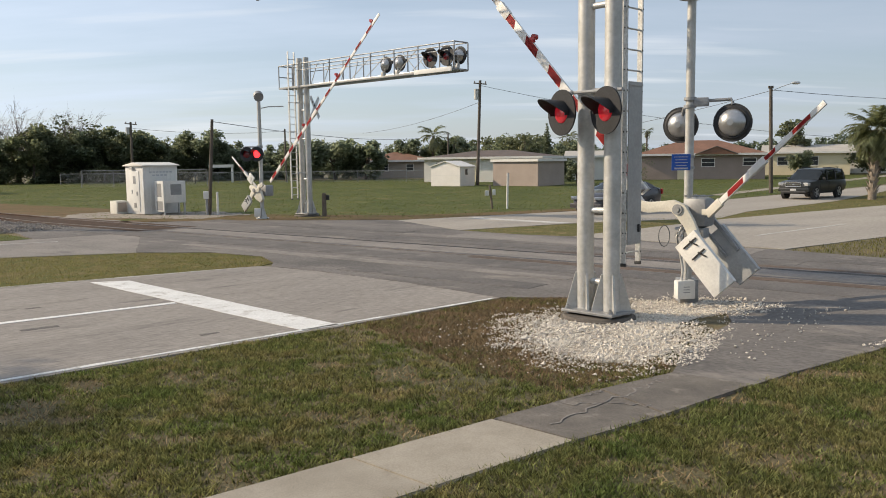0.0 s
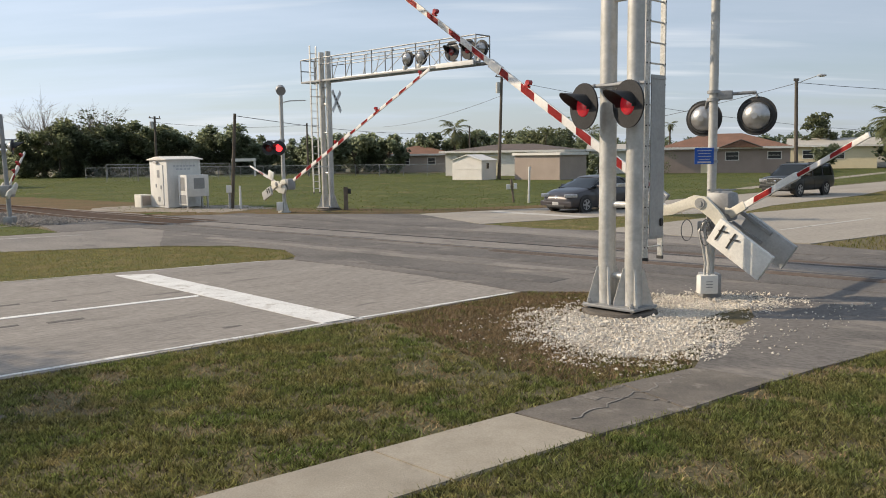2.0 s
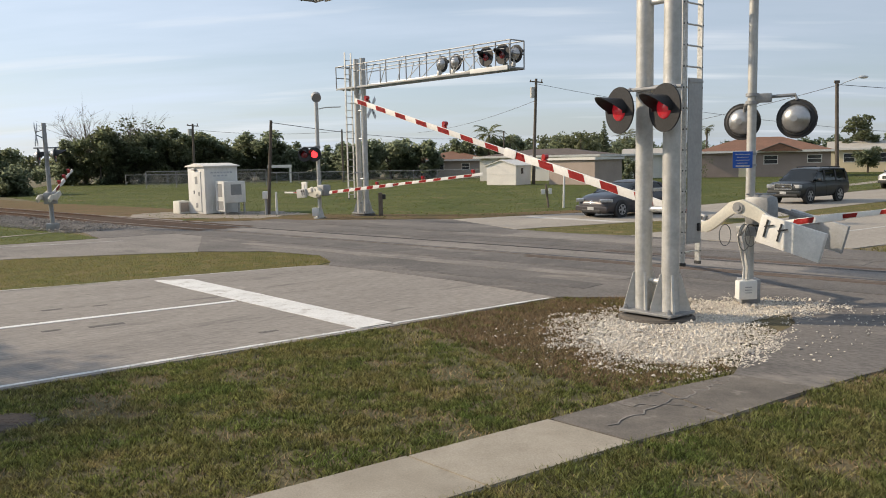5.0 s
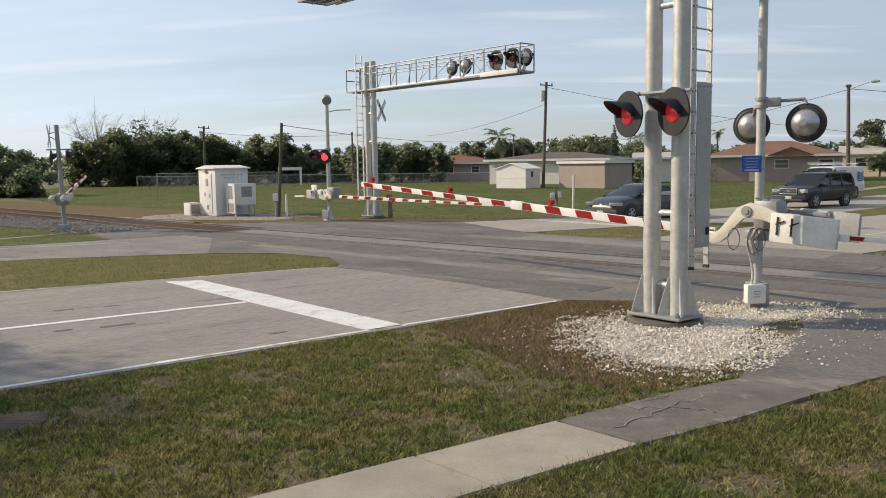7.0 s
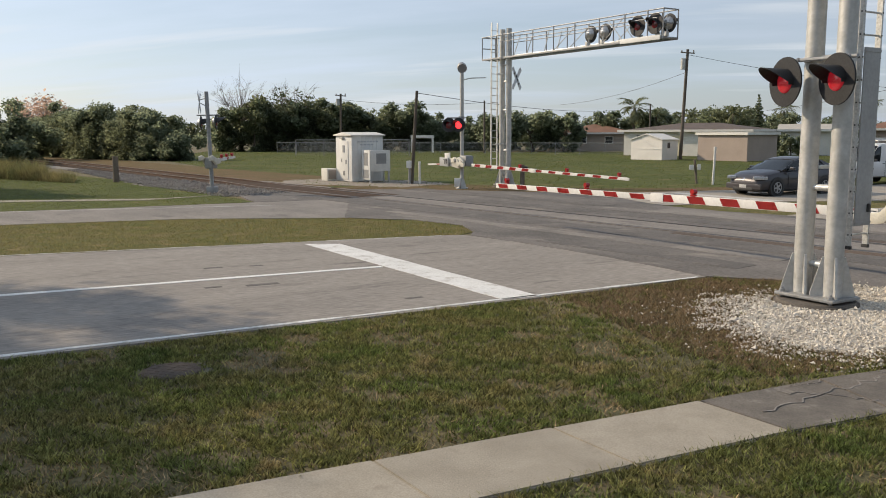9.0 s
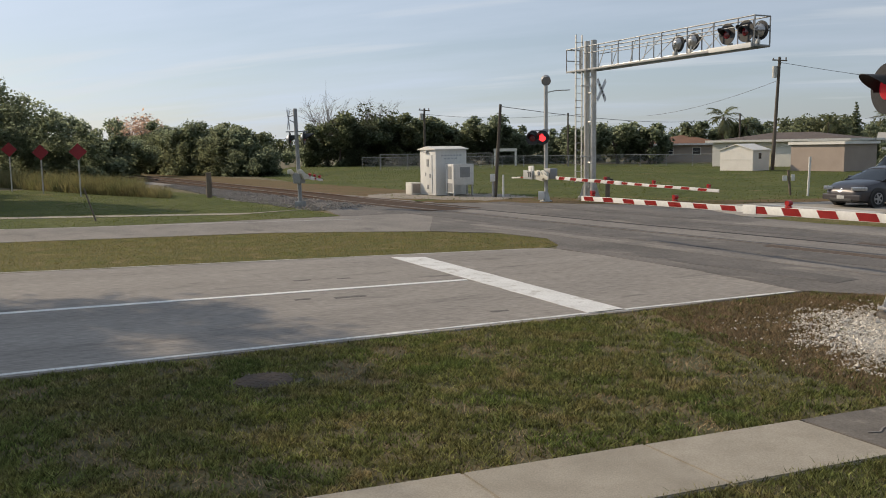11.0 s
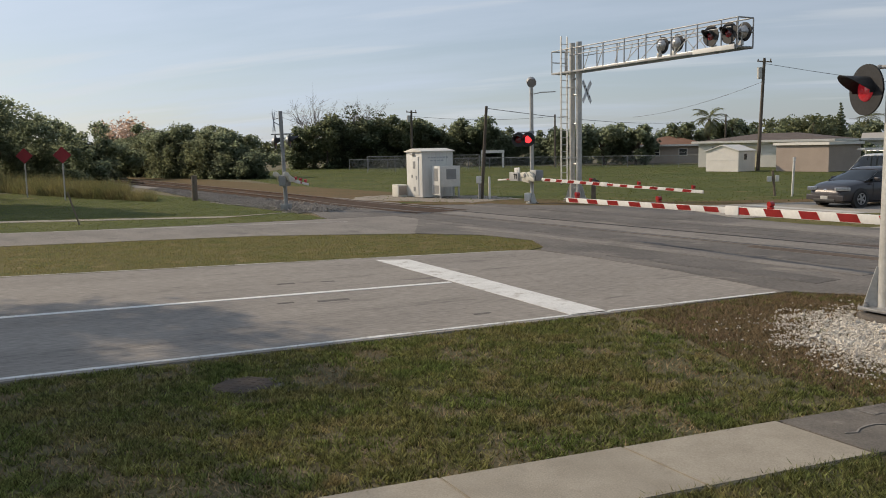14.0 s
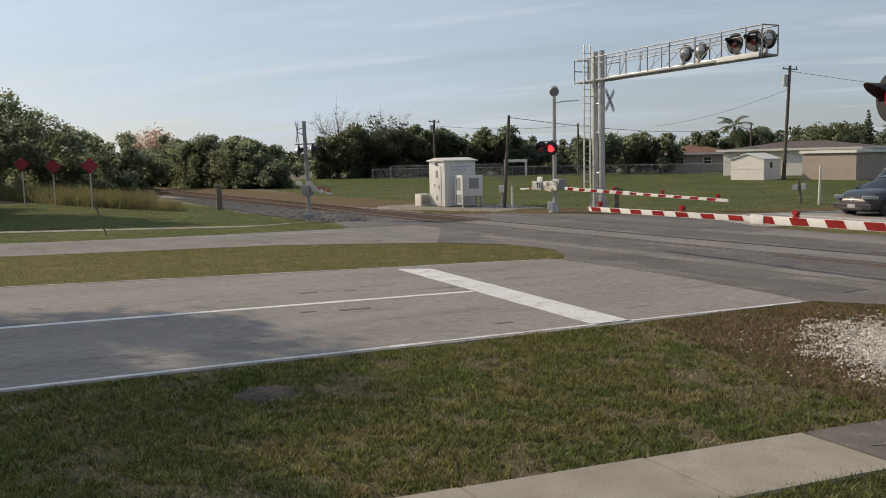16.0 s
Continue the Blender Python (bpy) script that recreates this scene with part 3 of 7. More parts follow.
# sidewalk slabs along the lawn
walk_pave = thing("sidewalk", pose(0, 0, 0), "narrow concrete sidewalk with tooled joints", "sidewalk", kind="structure")
WA, WU, WV = Vector((0.435, 7.556)), Vector((0.7745, 0.6326)), Vector((0.73, -0.683))
def slab(p0, p1, p2, p3, mat, top):
    c = sum((Vector(p) for p in (p0, p1, p2, p3)), Vector((0, 0))) / 4
    q = [tuple(c + (Vector(p) - c) * 0.994) for p in (p0, p1, p2, p3)]
    bm = bmesh.new()
    up = [bm.verts.new((*p, top)) for p in q]
    dn = [bm.verts.new((*p, top - 0.09)) for p in q]
    bm.faces.new(up)
    for i in range(4):
        bm.faces.new((up[i], dn[i], dn[(i + 1) % 4], up[(i + 1) % 4]))
    bmesh.ops.recalc_face_normals(bm, faces=bm.faces[:])
    bmesh.ops.bevel(bm, geom=[e for e in bm.edges if all(abs(v.co.z - top) < 1e-4 for v in e.verts)], offset=0.012, segments=2, affect="EDGES")
    part("slab", bm, mat, walk_pave, smooth=False)
for i in range(9):
    a = WA - WU * (1.562 * i); b = WA - WU * (1.562 * (i + 1))
    slab(a, a + WV * 0.935, b + WV * 0.935, b, M["sidewalk"], 0.010 + 0.004 * ((i * 7) % 3))
slab((0.435, 7.556), (1.608, 8.50), (2.075, 7.61), (1.118, 6.917), M["sidewalk_dark"], 0.008)
slab((1.608, 8.50), (2.55, 9.15), (3.26, 8.60), (2.075, 7.61), M["sidewalk_dark"], 0.012)
def crack(p, q, seed):
    """Thin jagged crack filled with pale dust."""
    rng = np.random.default_rng(seed)
    p, q = Vector(p), Vector(q)
    side = Vector((-(q - p).y, (q - p).x)).normalized()
    n = 14
    mid = [p.lerp(q, i / n) + side * (0.035 * rng.normal() if 0 < i < n else 0) for i in range(n + 1)]
    wide = [0.004 + 0.008 * rng.uniform() for _ in mid]
    sheet("crack", [tuple(m + side * w) for m, w in zip(mid, wide)] + [tuple(m - side * w) for m, w in zip(mid[::-1], wide[::-1])], 0.0155, M["asphalt_light"], "pale dusty crack across the stained slabs", depth=0.004, amp=0)
for k, (p, q) in enumerate((((0.95, 7.35), (1.95, 8.35)), ((1.15, 8.0), (2.0, 7.9)), ((1.95, 8.35), (2.45, 8.95)), ((1.30, 8.15), (1.62, 8.47)))):
    crack(p, q, 100 + k)
sheet("sidewalk", [(-62, 2.0), (-26.18, 23.75), (-17.57, 27.15), (-15.9, 30.6), (-17.6, 27.9), (-26.4, 24.6), (-62, 3.0)], 0.004, M["sidewalk"], "thin far sidewalk along the verge", seed=31)
sheet("sidewalk", [(16.6, 52.0), (18.36, 54.7), (51.3, 97.0), (53.0, 97.0), (19.3, 54.2), (17.5, 51.6)], 0.004, M["sidewalk"], "far concrete path before the houses", seed=32)

# grass: blades by the square metre
def blades(name, poly, count, height, width, seed, label, mat, holes=(), gate=None, lean=0.5, clump=0.0, tuft=14):
    rng = np.random.default_rng(seed)
    xs, ys = [p[0] for p in poly], [p[1] for p in poly]
    x = rng.uniform(min(xs), max(xs), count * 3); y = rng.uniform(min(ys), max(ys), count * 3)
    k = inside(x, y, poly)
    for h in holes:
        k &= ~inside(x, y, h)
    x, y = x[k][:count], y[k][:count]
    if gate is not None:
        k = gate(x, y, rng)
        x, y = x[k], y[k]
    n = len(x)
    if clump:
        # blades gather into tufts
        j = rng.integers(0, n, n // tuft)
        i = rng.integers(0, len(j), n)
        tall = rng.uniform(0.45, 1.6, len(j))[i]
        g = rng.uniform(0, 1, n) < 0.75
        s = rng.normal(0, clump, (n, 2))
        x = np.where(g, x[j][i] + s[:, 0], x); y = np.where(g, y[j][i] + s[:, 1], y)
        k = inside(x, y, poly)
        for q in holes:
            k &= ~inside(x, y, q)
        x, y, tall = x[k], y[k], tall[k]
        n = len(x)
    else:
        tall = np.ones(n)
    a = rng.uniform(0, 2 * np.pi, n); h = height * tall * rng.uniform(0.45, 1.15, n); w = width * rng.uniform(0.6, 1.3, n)
    l = rng.normal(0, lean, (n, 2)) * h[:, None]
    base = np.stack([x, y, np.full(n, -0.022)], 1)
    side = np.stack([np.cos(a) * w / 2, np.sin(a) * w / 2, np.zeros(n)], 1)
    tip = base + np.stack([l[:, 0], l[:, 1], h + 0.022], 1)
    v = np.stack([base - side, base + side, tip], 1).reshape(-1, 3)
    return tagged(arrays(name, v, 3, mat), label, "grass", kind="stuff")

WALK_BAND = [tuple(WA - WU * 14.1 + WV * 0.02), (0.435, 7.54), (1.62, 8.48), (2.55, 9.10), (3.2, 8.62), (2.06, 7.64), tuple(WA + WV * 0.885), tuple(WA - WU * 14.1 + WV * 0.885)]
MANHOLE = (-4.72, 7.42)
ring = [(MANHOLE[0] + 0.31 * math.cos(i * 0.42), MANHOLE[1] + 0.31 * math.sin(i * 0.42)) for i in range(15)]
GRAVEL = [(1.2, 11.0), (1.5, 12.4), (2.6, 13.4), (3.2, 14.2), (4.3, 14.1), (5.0, 13.15), (4.3, 12.0), (3.6, 11.3), (3.2, 10.5), (2.5, 9.8), (1.9, 9.6), (1.4, 10.2)]
BROWN = [(-1.2, 12.2), (0.99, 14.25), (2.6, 14.4), (2.6, 9.4), (1.2, 8.5), (0.3, 9.4), (-0.6, 11.0)]
LAWN = [(-7.55, 6.62), (-1.51, 11.98), (0.99, 14.30), (2.6, 14.2), (2.55, 9.15), (1.6, 8.5), (0.435, 7.56), tuple(WA - WU * 13.0), (-12.0, 2.7)]
LAWN_NEAR = [tuple(WA - WU * 5.0 + WV * 0.87), (1.08, 6.98), (2.04, 7.67), (3.24, 8.64), (4.16, 9.30), (5.52, 10.2), (7.4, 11.5), (9.0, 11.0), (9.0, 7.0), (2.5, 3.4), (-1.0, 3.0)]
LAWN = ragged(LAWN, 0.25, 0.07, 71)
LAWN_NEAR = ragged(LAWN_NEAR, 0.25, 0.09, 72)
WALK_BAND = ragged(WALK_BAND, 0.2, 0.07, 73)
def worn(x, y):
    """0 where the turf is thick, 1 where it has died back to straw and soil."""
    w = np.array([noise.fractal(Vector((a * 0.9 + 4.0, b * 1.5, 0.0)), 0.8, 2.1, 4) for a, b in zip(x, y)])
    return np.clip((w - 0.18) / 0.35, 0, 1)
def patchy(x, y, rng):
    return rng.uniform(0, 1, len(x)) > 0.90 * worn(x, y)
def thin_brown(x, y, rng):
    d = np.hypot(x - 1.3, (y - 11.6) * 0.8)
    return patchy(x, y, rng) & (rng.uniform(0, 1, len(x)) < np.clip((d - 1.2) / 2.2, 0.04, 1))
blades("lawn_grass", LAWN, 250000, 0.031, 0.017, 1, "short coarse lawn, green with straw patches", M["grass"], holes=(GRAVEL, ring), gate=thin_brown, lean=1.25, clump=0.040, tuft=40)
blades("lawn_grass", LAWN_NEAR, 200000, 0.030, 0.016, 2, "short coarse lawn beside the sidewalk", M["grass"], holes=(WALK_BAND,), gate=patchy, lean=1.25, clump=0.040, tuft=40)
blades("dry_grass", LAWN, 60000, 0.022, 0.012, 13, "flat straw in the worn lawn", M["straw"], holes=(GRAVEL, ring), gate=lambda x, y, r: r.uniform(0, 1, len(x)) < 0.12 + worn(x, y), lean=2.2)
blades("dry_grass", LAWN_NEAR, 40000, 0.022, 0.012, 14, "flat straw in the worn lawn", M["straw"], holes=(WALK_BAND,), gate=lambda x, y, r: r.uniform(0, 1, len(x)) < 0.12 + worn(x, y), lean=2.2)
blades("dry_grass", BROWN, 26000, 0.035, 0.012, 3, "dead brown grass round the gravel", M["dry_grass"], holes=(GRAVEL,), lean=1.4)
blades("median_grass", MEDIAN_LEFT, 150000, 0.036, 0.016, 4, "dry mown grass on the road median", M["median_blade"], lean=1.4, gate=lambda x, y, r: x > -22)
blades("median_grass", MEDIAN_RIGHT, 70000, 0.04, 0.022, 5, "dry mown grass on the far median", M["median_blade"], lean=1.4, gate=lambda x, y, r: x < 34)
VERGE_RIGHT = [(8.83, 21.2), (12.98, 24.3), (40.0, 47.0), (46.0, 40.0), (18.0, 17.0), (10.4, 19.5)]
blades("verge_grass", VERGE_RIGHT, 50000, 0.06, 0.022, 6, "dry verge grass beside the crossing", M["median_blade"], gate=lambda x, y, r: x < 20)
VERGE_LEFT = [(-60, -4), (-22.28, 20.4), (-18.0, 23.3), (-13.4, 27.2), (-16.2, 30.2), (-20.5, 34.5), (-36.0, 45.5), (-62, 40)]
blades("verge_grass", VERGE_LEFT, 80000, 0.04, 0.03, 7, "mown green verge before the weeds", M["field_blade"], lean=1.6, gate=lambda x, y, r: (x > -45))
FIELD = [(-13.6, 35.0), (-7.0, 35.2), (-1.5, 34.2), (3.0, 36.6), (8.0, 39.7), (15.5, 46.7), (34.0, 65.6), (60, 100), (-60, 110), (-45, 72)]
WEED_FOOT = [(-58, 51.0), (-50.3, 47.2), (-42.2, 42.8), (-36.3, 39.9), (-32.6, 38.2), (-29.8, 37.1), (-27.2, 36.0)]
def weed_patch(i, j, deep):
    foot = WEED_FOOT[i:j]
    return foot + [(x * deep, y * deep) for x, y in foot[::-1]]
blades("weeds", weed_patch(0, 4, 1.12), 44000, 0.92, 0.035, 9, "tall yellow-green weeds before the bushes", M["weeds"], lean=0.30, clump=0.28, tuft=90)
blades("weeds", weed_patch(3, 6, 1.10), 20000, 0.72, 0.030, 10, "tall yellow-green weeds thinning towards the track", M["weeds"], lean=0.35, clump=0.26, tuft=80)
blades("weeds", weed_patch(5, 7, 1.07), 3200, 0.40, 0.035, 12, "low straggling weeds at the end of the bank", M["weeds"], lean=0.5, clump=0.3)
TRACK_SOIL = [(-56, 71), (-46, 66), (-37, 60.5), (-32, 55.5), (-25.3, 50.6), (-18.6, 45.4), (-15.5, 43.2), (-16.2, 41.7), (-19.0, 39.5), (-22.5, 42.6), (-29.5, 49.0), (-40, 58)]
blades("field_grass", FIELD, 60000, 0.06, 0.05, 8, "rough green field grass with straw patches", M["field_blade"], lean=1.8, holes=(TRACK_SOIL,))
sheet("field", FIELD, -0.012, M["field"], "rough green field turf", depth=0.05, amp=0.2, seed=61)
sheet("dirt_edge", TRACK_SOIL, -0.003, M["brown_verge"], "dry reddish-brown grass and soil beside the track", depth=0.05, amp=0.5, seed=64)
sheet("dirt_edge", [(-13.4, 34.6), (-9.5, 34.7), (-1.88, 33.7), (3.0, 36.4), (8.0, 39.5), (7.6, 40.6), (2.6, 38.2), (-2.0, 36.6), (-8.6, 38.6), (-13.0, 36.2)], -0.004, M["brown_verge"], "bare brown soil along the road edge", depth=0.05, amp=0.35, seed=63)
sheet("verge", VERGE_LEFT, -0.012, M["field"], "mown green verge turf", depth=0.05, amp=0.1, seed=64)
sheet("median", MEDIAN_LEFT, -0.010, M["median"], "dry green and straw median turf", depth=0.05, amp=0.0)
sheet("median", MEDIAN_RIGHT, -0.010, M["median"], "dry green and straw median turf", depth=0.05, amp=0.0)

# stones
def stones(name, poly, count, size, seed, label, mat, top=0.0, mound=None, base_z=-0.01, gate=None):
    rng = np.random.default_rng(seed)
    xs, ys = [p[0] for p in poly], [p[1] for p in poly]
    x = rng.uniform(min(xs), max(xs), count * 4); y = rng.uniform(min(ys), max(ys), count * 4)
    k = inside(x, y, poly)
    x, y = x[k][:count], y[k][:count]
    if gate is not None:
        k = gate(x, y, rng)
        x, y = x[k], y[k]
    n = len(x)
    corner = np.array([(1, 0, 0), (0, 1, 0), (-1, 0, 0), (0, -1, 0), (0, 0, 1), (0, 0, -1)], float)
    tri = np.array([(0, 1, 4), (1, 2, 4), (2, 3, 4), (3, 0, 4), (1, 0, 5), (2, 1, 5), (3, 2, 5), (0, 3, 5)])
    s = size * rng.lognormal(0, 0.35, n)
    v = corner[None] * rng.uniform(0.6, 1.3, (n, 6, 1)) * rng.uniform(0.6, 1.2, (n, 1, 3)) * s[:, None, None] / 2 + rng.normal(0, 0.08, (n, 6, 3)) * s[:, None, None]
    a = rng.uniform(0, 6.28, n); c, q = np.cos(a)[:, None], np.sin(a)[:, None]
    v = np.stack([v[..., 0] * c - v[..., 1] * q, v[..., 0] * q + v[..., 1] * c, v[..., 2] * 0.8], 2)
    z = base_z + (mound(x, y) if mound else 0) + s * rng.uniform(0.1, 0.45, n)
    v += np.stack([x, y, z], 1)[:, None]
    return tagged(arrays(name, v[:, tri].reshape(-1, 3), 3, mat), label, "gravel", kind="stuff")
def gravel_mound(x, y):
    return 0.015 * np.exp(-((x - 2.2) ** 2 + (y - 11.6) ** 2) / 2.0)
def fray(x, y, rng):
    g = np.exp(-((x - 2.15) / 1.42) ** 2 - ((y - 11.2) / 1.80) ** 2) + 0.9 * np.exp(-((x - 4.05) / 1.25) ** 2 - ((y - 13.3) / 0.80) ** 2)
    w = np.sin(x * 7.1 + 2 * np.sin(y * 5.3)) * np.sin(y * 6.3 + 1.5 * np.sin(x * 4.1))
    free = np.hypot(x - 2.33, y - 12.45) > 0.60
    return free & (rng.uniform(0, 1, len(x)) < np.clip(g * 1.9 - 0.44 + 0.26 * w, 0.012, 1))
GRAVEL_ALL = [(-0.4, 11.2), (0.9, 13.2), (2.6, 14.2), (4.0, 14.9), (5.9, 13.5), (5.0, 12.3), (3.6, 10.6), (3.0, 9.6), (1.9, 8.75), (1.0, 8.9), (0.0, 10.0)]
GRAVEL_CORE = [(1.3, 10.8), (1.6, 12.2), (2.3, 13.0), (3.4, 13.8), (4.4, 13.7), (4.9, 13.2), (4.1, 12.7), (3.3, 11.6), (3.0, 10.6), (2.4, 9.8), (1.8, 9.7)]
sheet("gravel_bed", GRAVEL_CORE, -0.006, M["stones"], "dusty pale stone bed", depth=0.05, amp=0.3, seed=62)
stones("gravel", GRAVEL_ALL, 66000, 0.026, 1, "white crushed-stone gravel round the signal bases", M["stones"], mound=gravel_mound, base_z=-0.004, gate=fray)
stones("gravel", [(3.2, 10.4), (5.6, 12.9), (6.6, 13.2), (5.0, 11.0), (3.6, 9.6)], 90, 0.035, 3, "loose white stones on the asphalt", M["stones"], base_z=0.006)
stones("gravel", [(5.2, 10.3), (6.6, 11.3), (6.2, 10.6), (5.6, 10.1)], 220, 0.04, 4, "white stones at the lawn's edge", M["stones"], base_z=-0.01)

# ---- railway track ----
track = thing("railway_track", pose(0, 0, 0), "single railway track with rusty rails on timber ties", "railway track", kind="structure")
def rail_z(along):
    """Top of rail: level with the road at the crossing, climbing on to its ballast."""
    return 0.018 if along > -36 else 0.018 + 0.06 * min(1.0, (-36 - along) / 4) + 0.13 * min(1.0, (-36 - along) / 36)
for c in (-0.755, 0.755):
    for a0, a1 in ((-330, -72), (-72, -40), (-40, -36), (-36, -27), (-27, 40)):
        bm = bmesh.new()
        p, q = Vector(on_track(a0, c, rail_z(a0))), Vector(on_track(a1, c, rail_z(a1)))
        m = Matrix.Translation((p + q) / 2) @ (q - p).to_track_quat("X", "Z").to_matrix().to_4x4()
        n = (q - p).length
        for w, h, dz in ((0.066, 0.036, -0.024), (0.018, 0.10, -0.085), (0.14, 0.025, -0.145)):
            bmesh.ops.create_cube(bm, size=1, matrix=m @ Matrix.Translation((0, 0, dz)) @ Matrix.Diagonal((n, w, h, 1)))
        head = bmesh.new()
        bmesh.ops.create_cube(head, size=1, matrix=m @ Matrix.Translation((0, 0, -0.004)) @ Matrix.Diagonal((n, 0.074, 0.012, 1)))
        rl = part("rail", bm, M["rail"] if a1 < 0 else M["rail_top"], track, smooth=False)
        part("rail_head", head, M["rail_top"], rl, "worn paler running surface", smooth=False)
    bm = bmesh.new()
    s = -0.1 if c > 0 else 0.1
    m = Matrix.Translation(on_track(-13.5, c + s, 0.012)) @ pose(0, 0, 0, 0, 0, math.degrees(math.atan2(TD.y, TD.x)))
    bmesh.ops.create_cube(bm, size=1, matrix=m @ Matrix.Diagonal((35, 0.09, 0.012, 1)))
    part("flangeway", bm, M["black"], track, "black rubber flangeway filler", smooth=False)
bm = bmesh.new()
box(bm, (0.22, 2.6, 0.16), bevel=0.012)
tie_mesh = mesh_of(bm, "tie", M["tie"], False)
for i in range(150):
    t = new("tie", tie_mesh)
    t.parent = track
    t.matrix_basis = Matrix.Translation(on_track(-32 - 0.56 * i, 0.02 * math.sin(i * 2.3), rail_z(-32 - 0.56 * i) - 0.20)) @ pose(0, 0, 0, 0, 0, math.degrees(math.atan2(TD.y, TD.x)) + 0.8 * math.sin(i * 1.7))
BALLAST = [on_track(-31.5, -2.6)[:2], on_track(-31.5, 1.6)[:2], on_track(-110, 1.8)[:2], on_track(-110, -1.9)[:2], on_track(-55, -2.6)[:2], on_track(-40, -4.6)[:2]]
sheet("track_bed", BALLAST, -0.004, M["ballast"], "grey stone track bed", depth=0.1, amp=0.2, seed=41)
sheet("track_bed", [on_track(-34, 1.6)[:2], on_track(-34, 3.0)[:2], on_track(-60, 6.5)[:2], on_track(-110, 7.0)[:2], on_track(-110, 1.8)[:2]], -0.008, M["brown_verge"], "bare reddish-brown soil beside the track", depth=0.1, amp=0.3, seed=42)
# dark sheet between the rails: tie brown with their shadow painted in
sheet("track_bed", [on_track(-27.5, -1.25)[:2], on_track(-27.5, 1.25)[:2], on_track(-110, 1.35)[:2], on_track(-110, -1.35)[:2]], 0.0085, M["shaded_bed"], "dark brown stone between the rails, shadow included in its colour", depth=0.03, amp=0.08, seed=43)
stones("ballast", [on_track(-31, -4.4)[:2], on_track(-31, -1.35)[:2], on_track(-62, -1.4)[:2], on_track(-62, -2.6)[:2], on_track(-40, -4.4)[:2]], 24000, 0.058, 5, "loose grey ballast stones along the track", M["ballast"], mound=lambda x, y: 0 * x)

# hut pad and manhole
sheet("pad", [(-17.4, 37.8), (-10.4, 35.8), (-8.8, 38.6), (-11.0, 41.0), (-16.0, 42.4), (-17.8, 40.6)], 0.0, M["pad"], "pale dirt and gravel pad under the hut", amp=0.7, seed=51)
mh = thing("manhole_cover", pose(*MANHOLE, -0.045), "rusty round manhole cover sunk in the lawn", "manhole cover")
bm = bmesh.new(); rod(bm, (0, 0, 0), (0, 0, 0.030), 0.43, 0.39, seg=32)
part("collar", bm, M["sidewalk_dark"], mh, "dirty concrete collar")
bm = bmesh.new(); rod(bm, (0, 0, 0), (0, 0, 0.036), 0.33, seg=32)
part("rim", bm, M["iron"], mh)
bm = bmesh.new(); rod(bm, (0, 0, 0.0), (0, 0, 0.042), 0.29, seg=32)
for i in range(6):
    for j in range(6):
        x, y = (i - 2.5) * 0.085, (j - 2.5) * 0.085
        if math.hypot(x, y) < 0.25: box(bm, (0.05, 0.05, 0.005), (x, y, 0.0425))
part("lid", bm, M["iron"], mh)

# ---- crossing signals ----
def flasher(parent, at, yaw, lens, disc=0.305, hood=True, disc_mat=None, back=True):
    """Signal head whose face looks along local +Y at yaw degrees."""
    bm = bmesh.new()
    rod(bm, (0, -0.012, 0), (0, 0.012, 0), disc, seg=40)
    h = part("signal_head", bm, disc_mat or M["disc_grey"], parent, "round dark signal background", at=pose(*at, 0, 0, yaw))
    if back:
        bm = bmesh.new(); ball(bm, (0, -0.012, 0), disc * 0.72, (1, 0.75, 1), 24)
        geom = [v for v in bm.verts if v.co.y > -0.012]
        bmesh.ops.delete(bm, geom=geom, context="VERTS")
        rod(bm, (0, -disc * 0.50, 0), (0, -disc * 0.60, 0), 0.05, seg=12)
        part("housing", bm, M["silver"], h, "domed silver lamp housing")
        bm = bmesh.new(); rod(bm, (0, -0.035, 0), (0, -0.012, 0), disc * 0.8, disc * 0.9, seg=32)
        part("rim", bm, M["black"], h)
    bm = bmesh.new(); ball(bm, (0, 0.012, 0), 0.155, (1, 0.28, 1), 24)
    part("lens", bm, lens, h, "red glass lens")
    if hood:
        bm = bmesh.new()
        n, d0, d1 = 18, 0.0, 0.40
        ang = [radians(-14 + 208 * i / n) for i in range(n + 1)]
        prev = None
        for a in ang:
            k = 0.22 + 0.78 * max(0.0, math.sin(a)) ** 0.8
            ps = [bm.verts.new((r * math.cos(a), y, r * math.sin(a))) for r, y in ((0.178, d0), (0.190, d1 * k), (0.182, d1 * k), (0.170, d0))]
            if prev:
                for i in range(4):
                    bm.faces.new((prev[i], prev[(i + 1) % 4], ps[(i + 1) % 4], ps[i]))
            prev = ps
        bmesh.ops.recalc_face_normals(bm, faces=bm.faces[:])
        part("hood", bm, M["black"], h, "black sun hood")
    return h

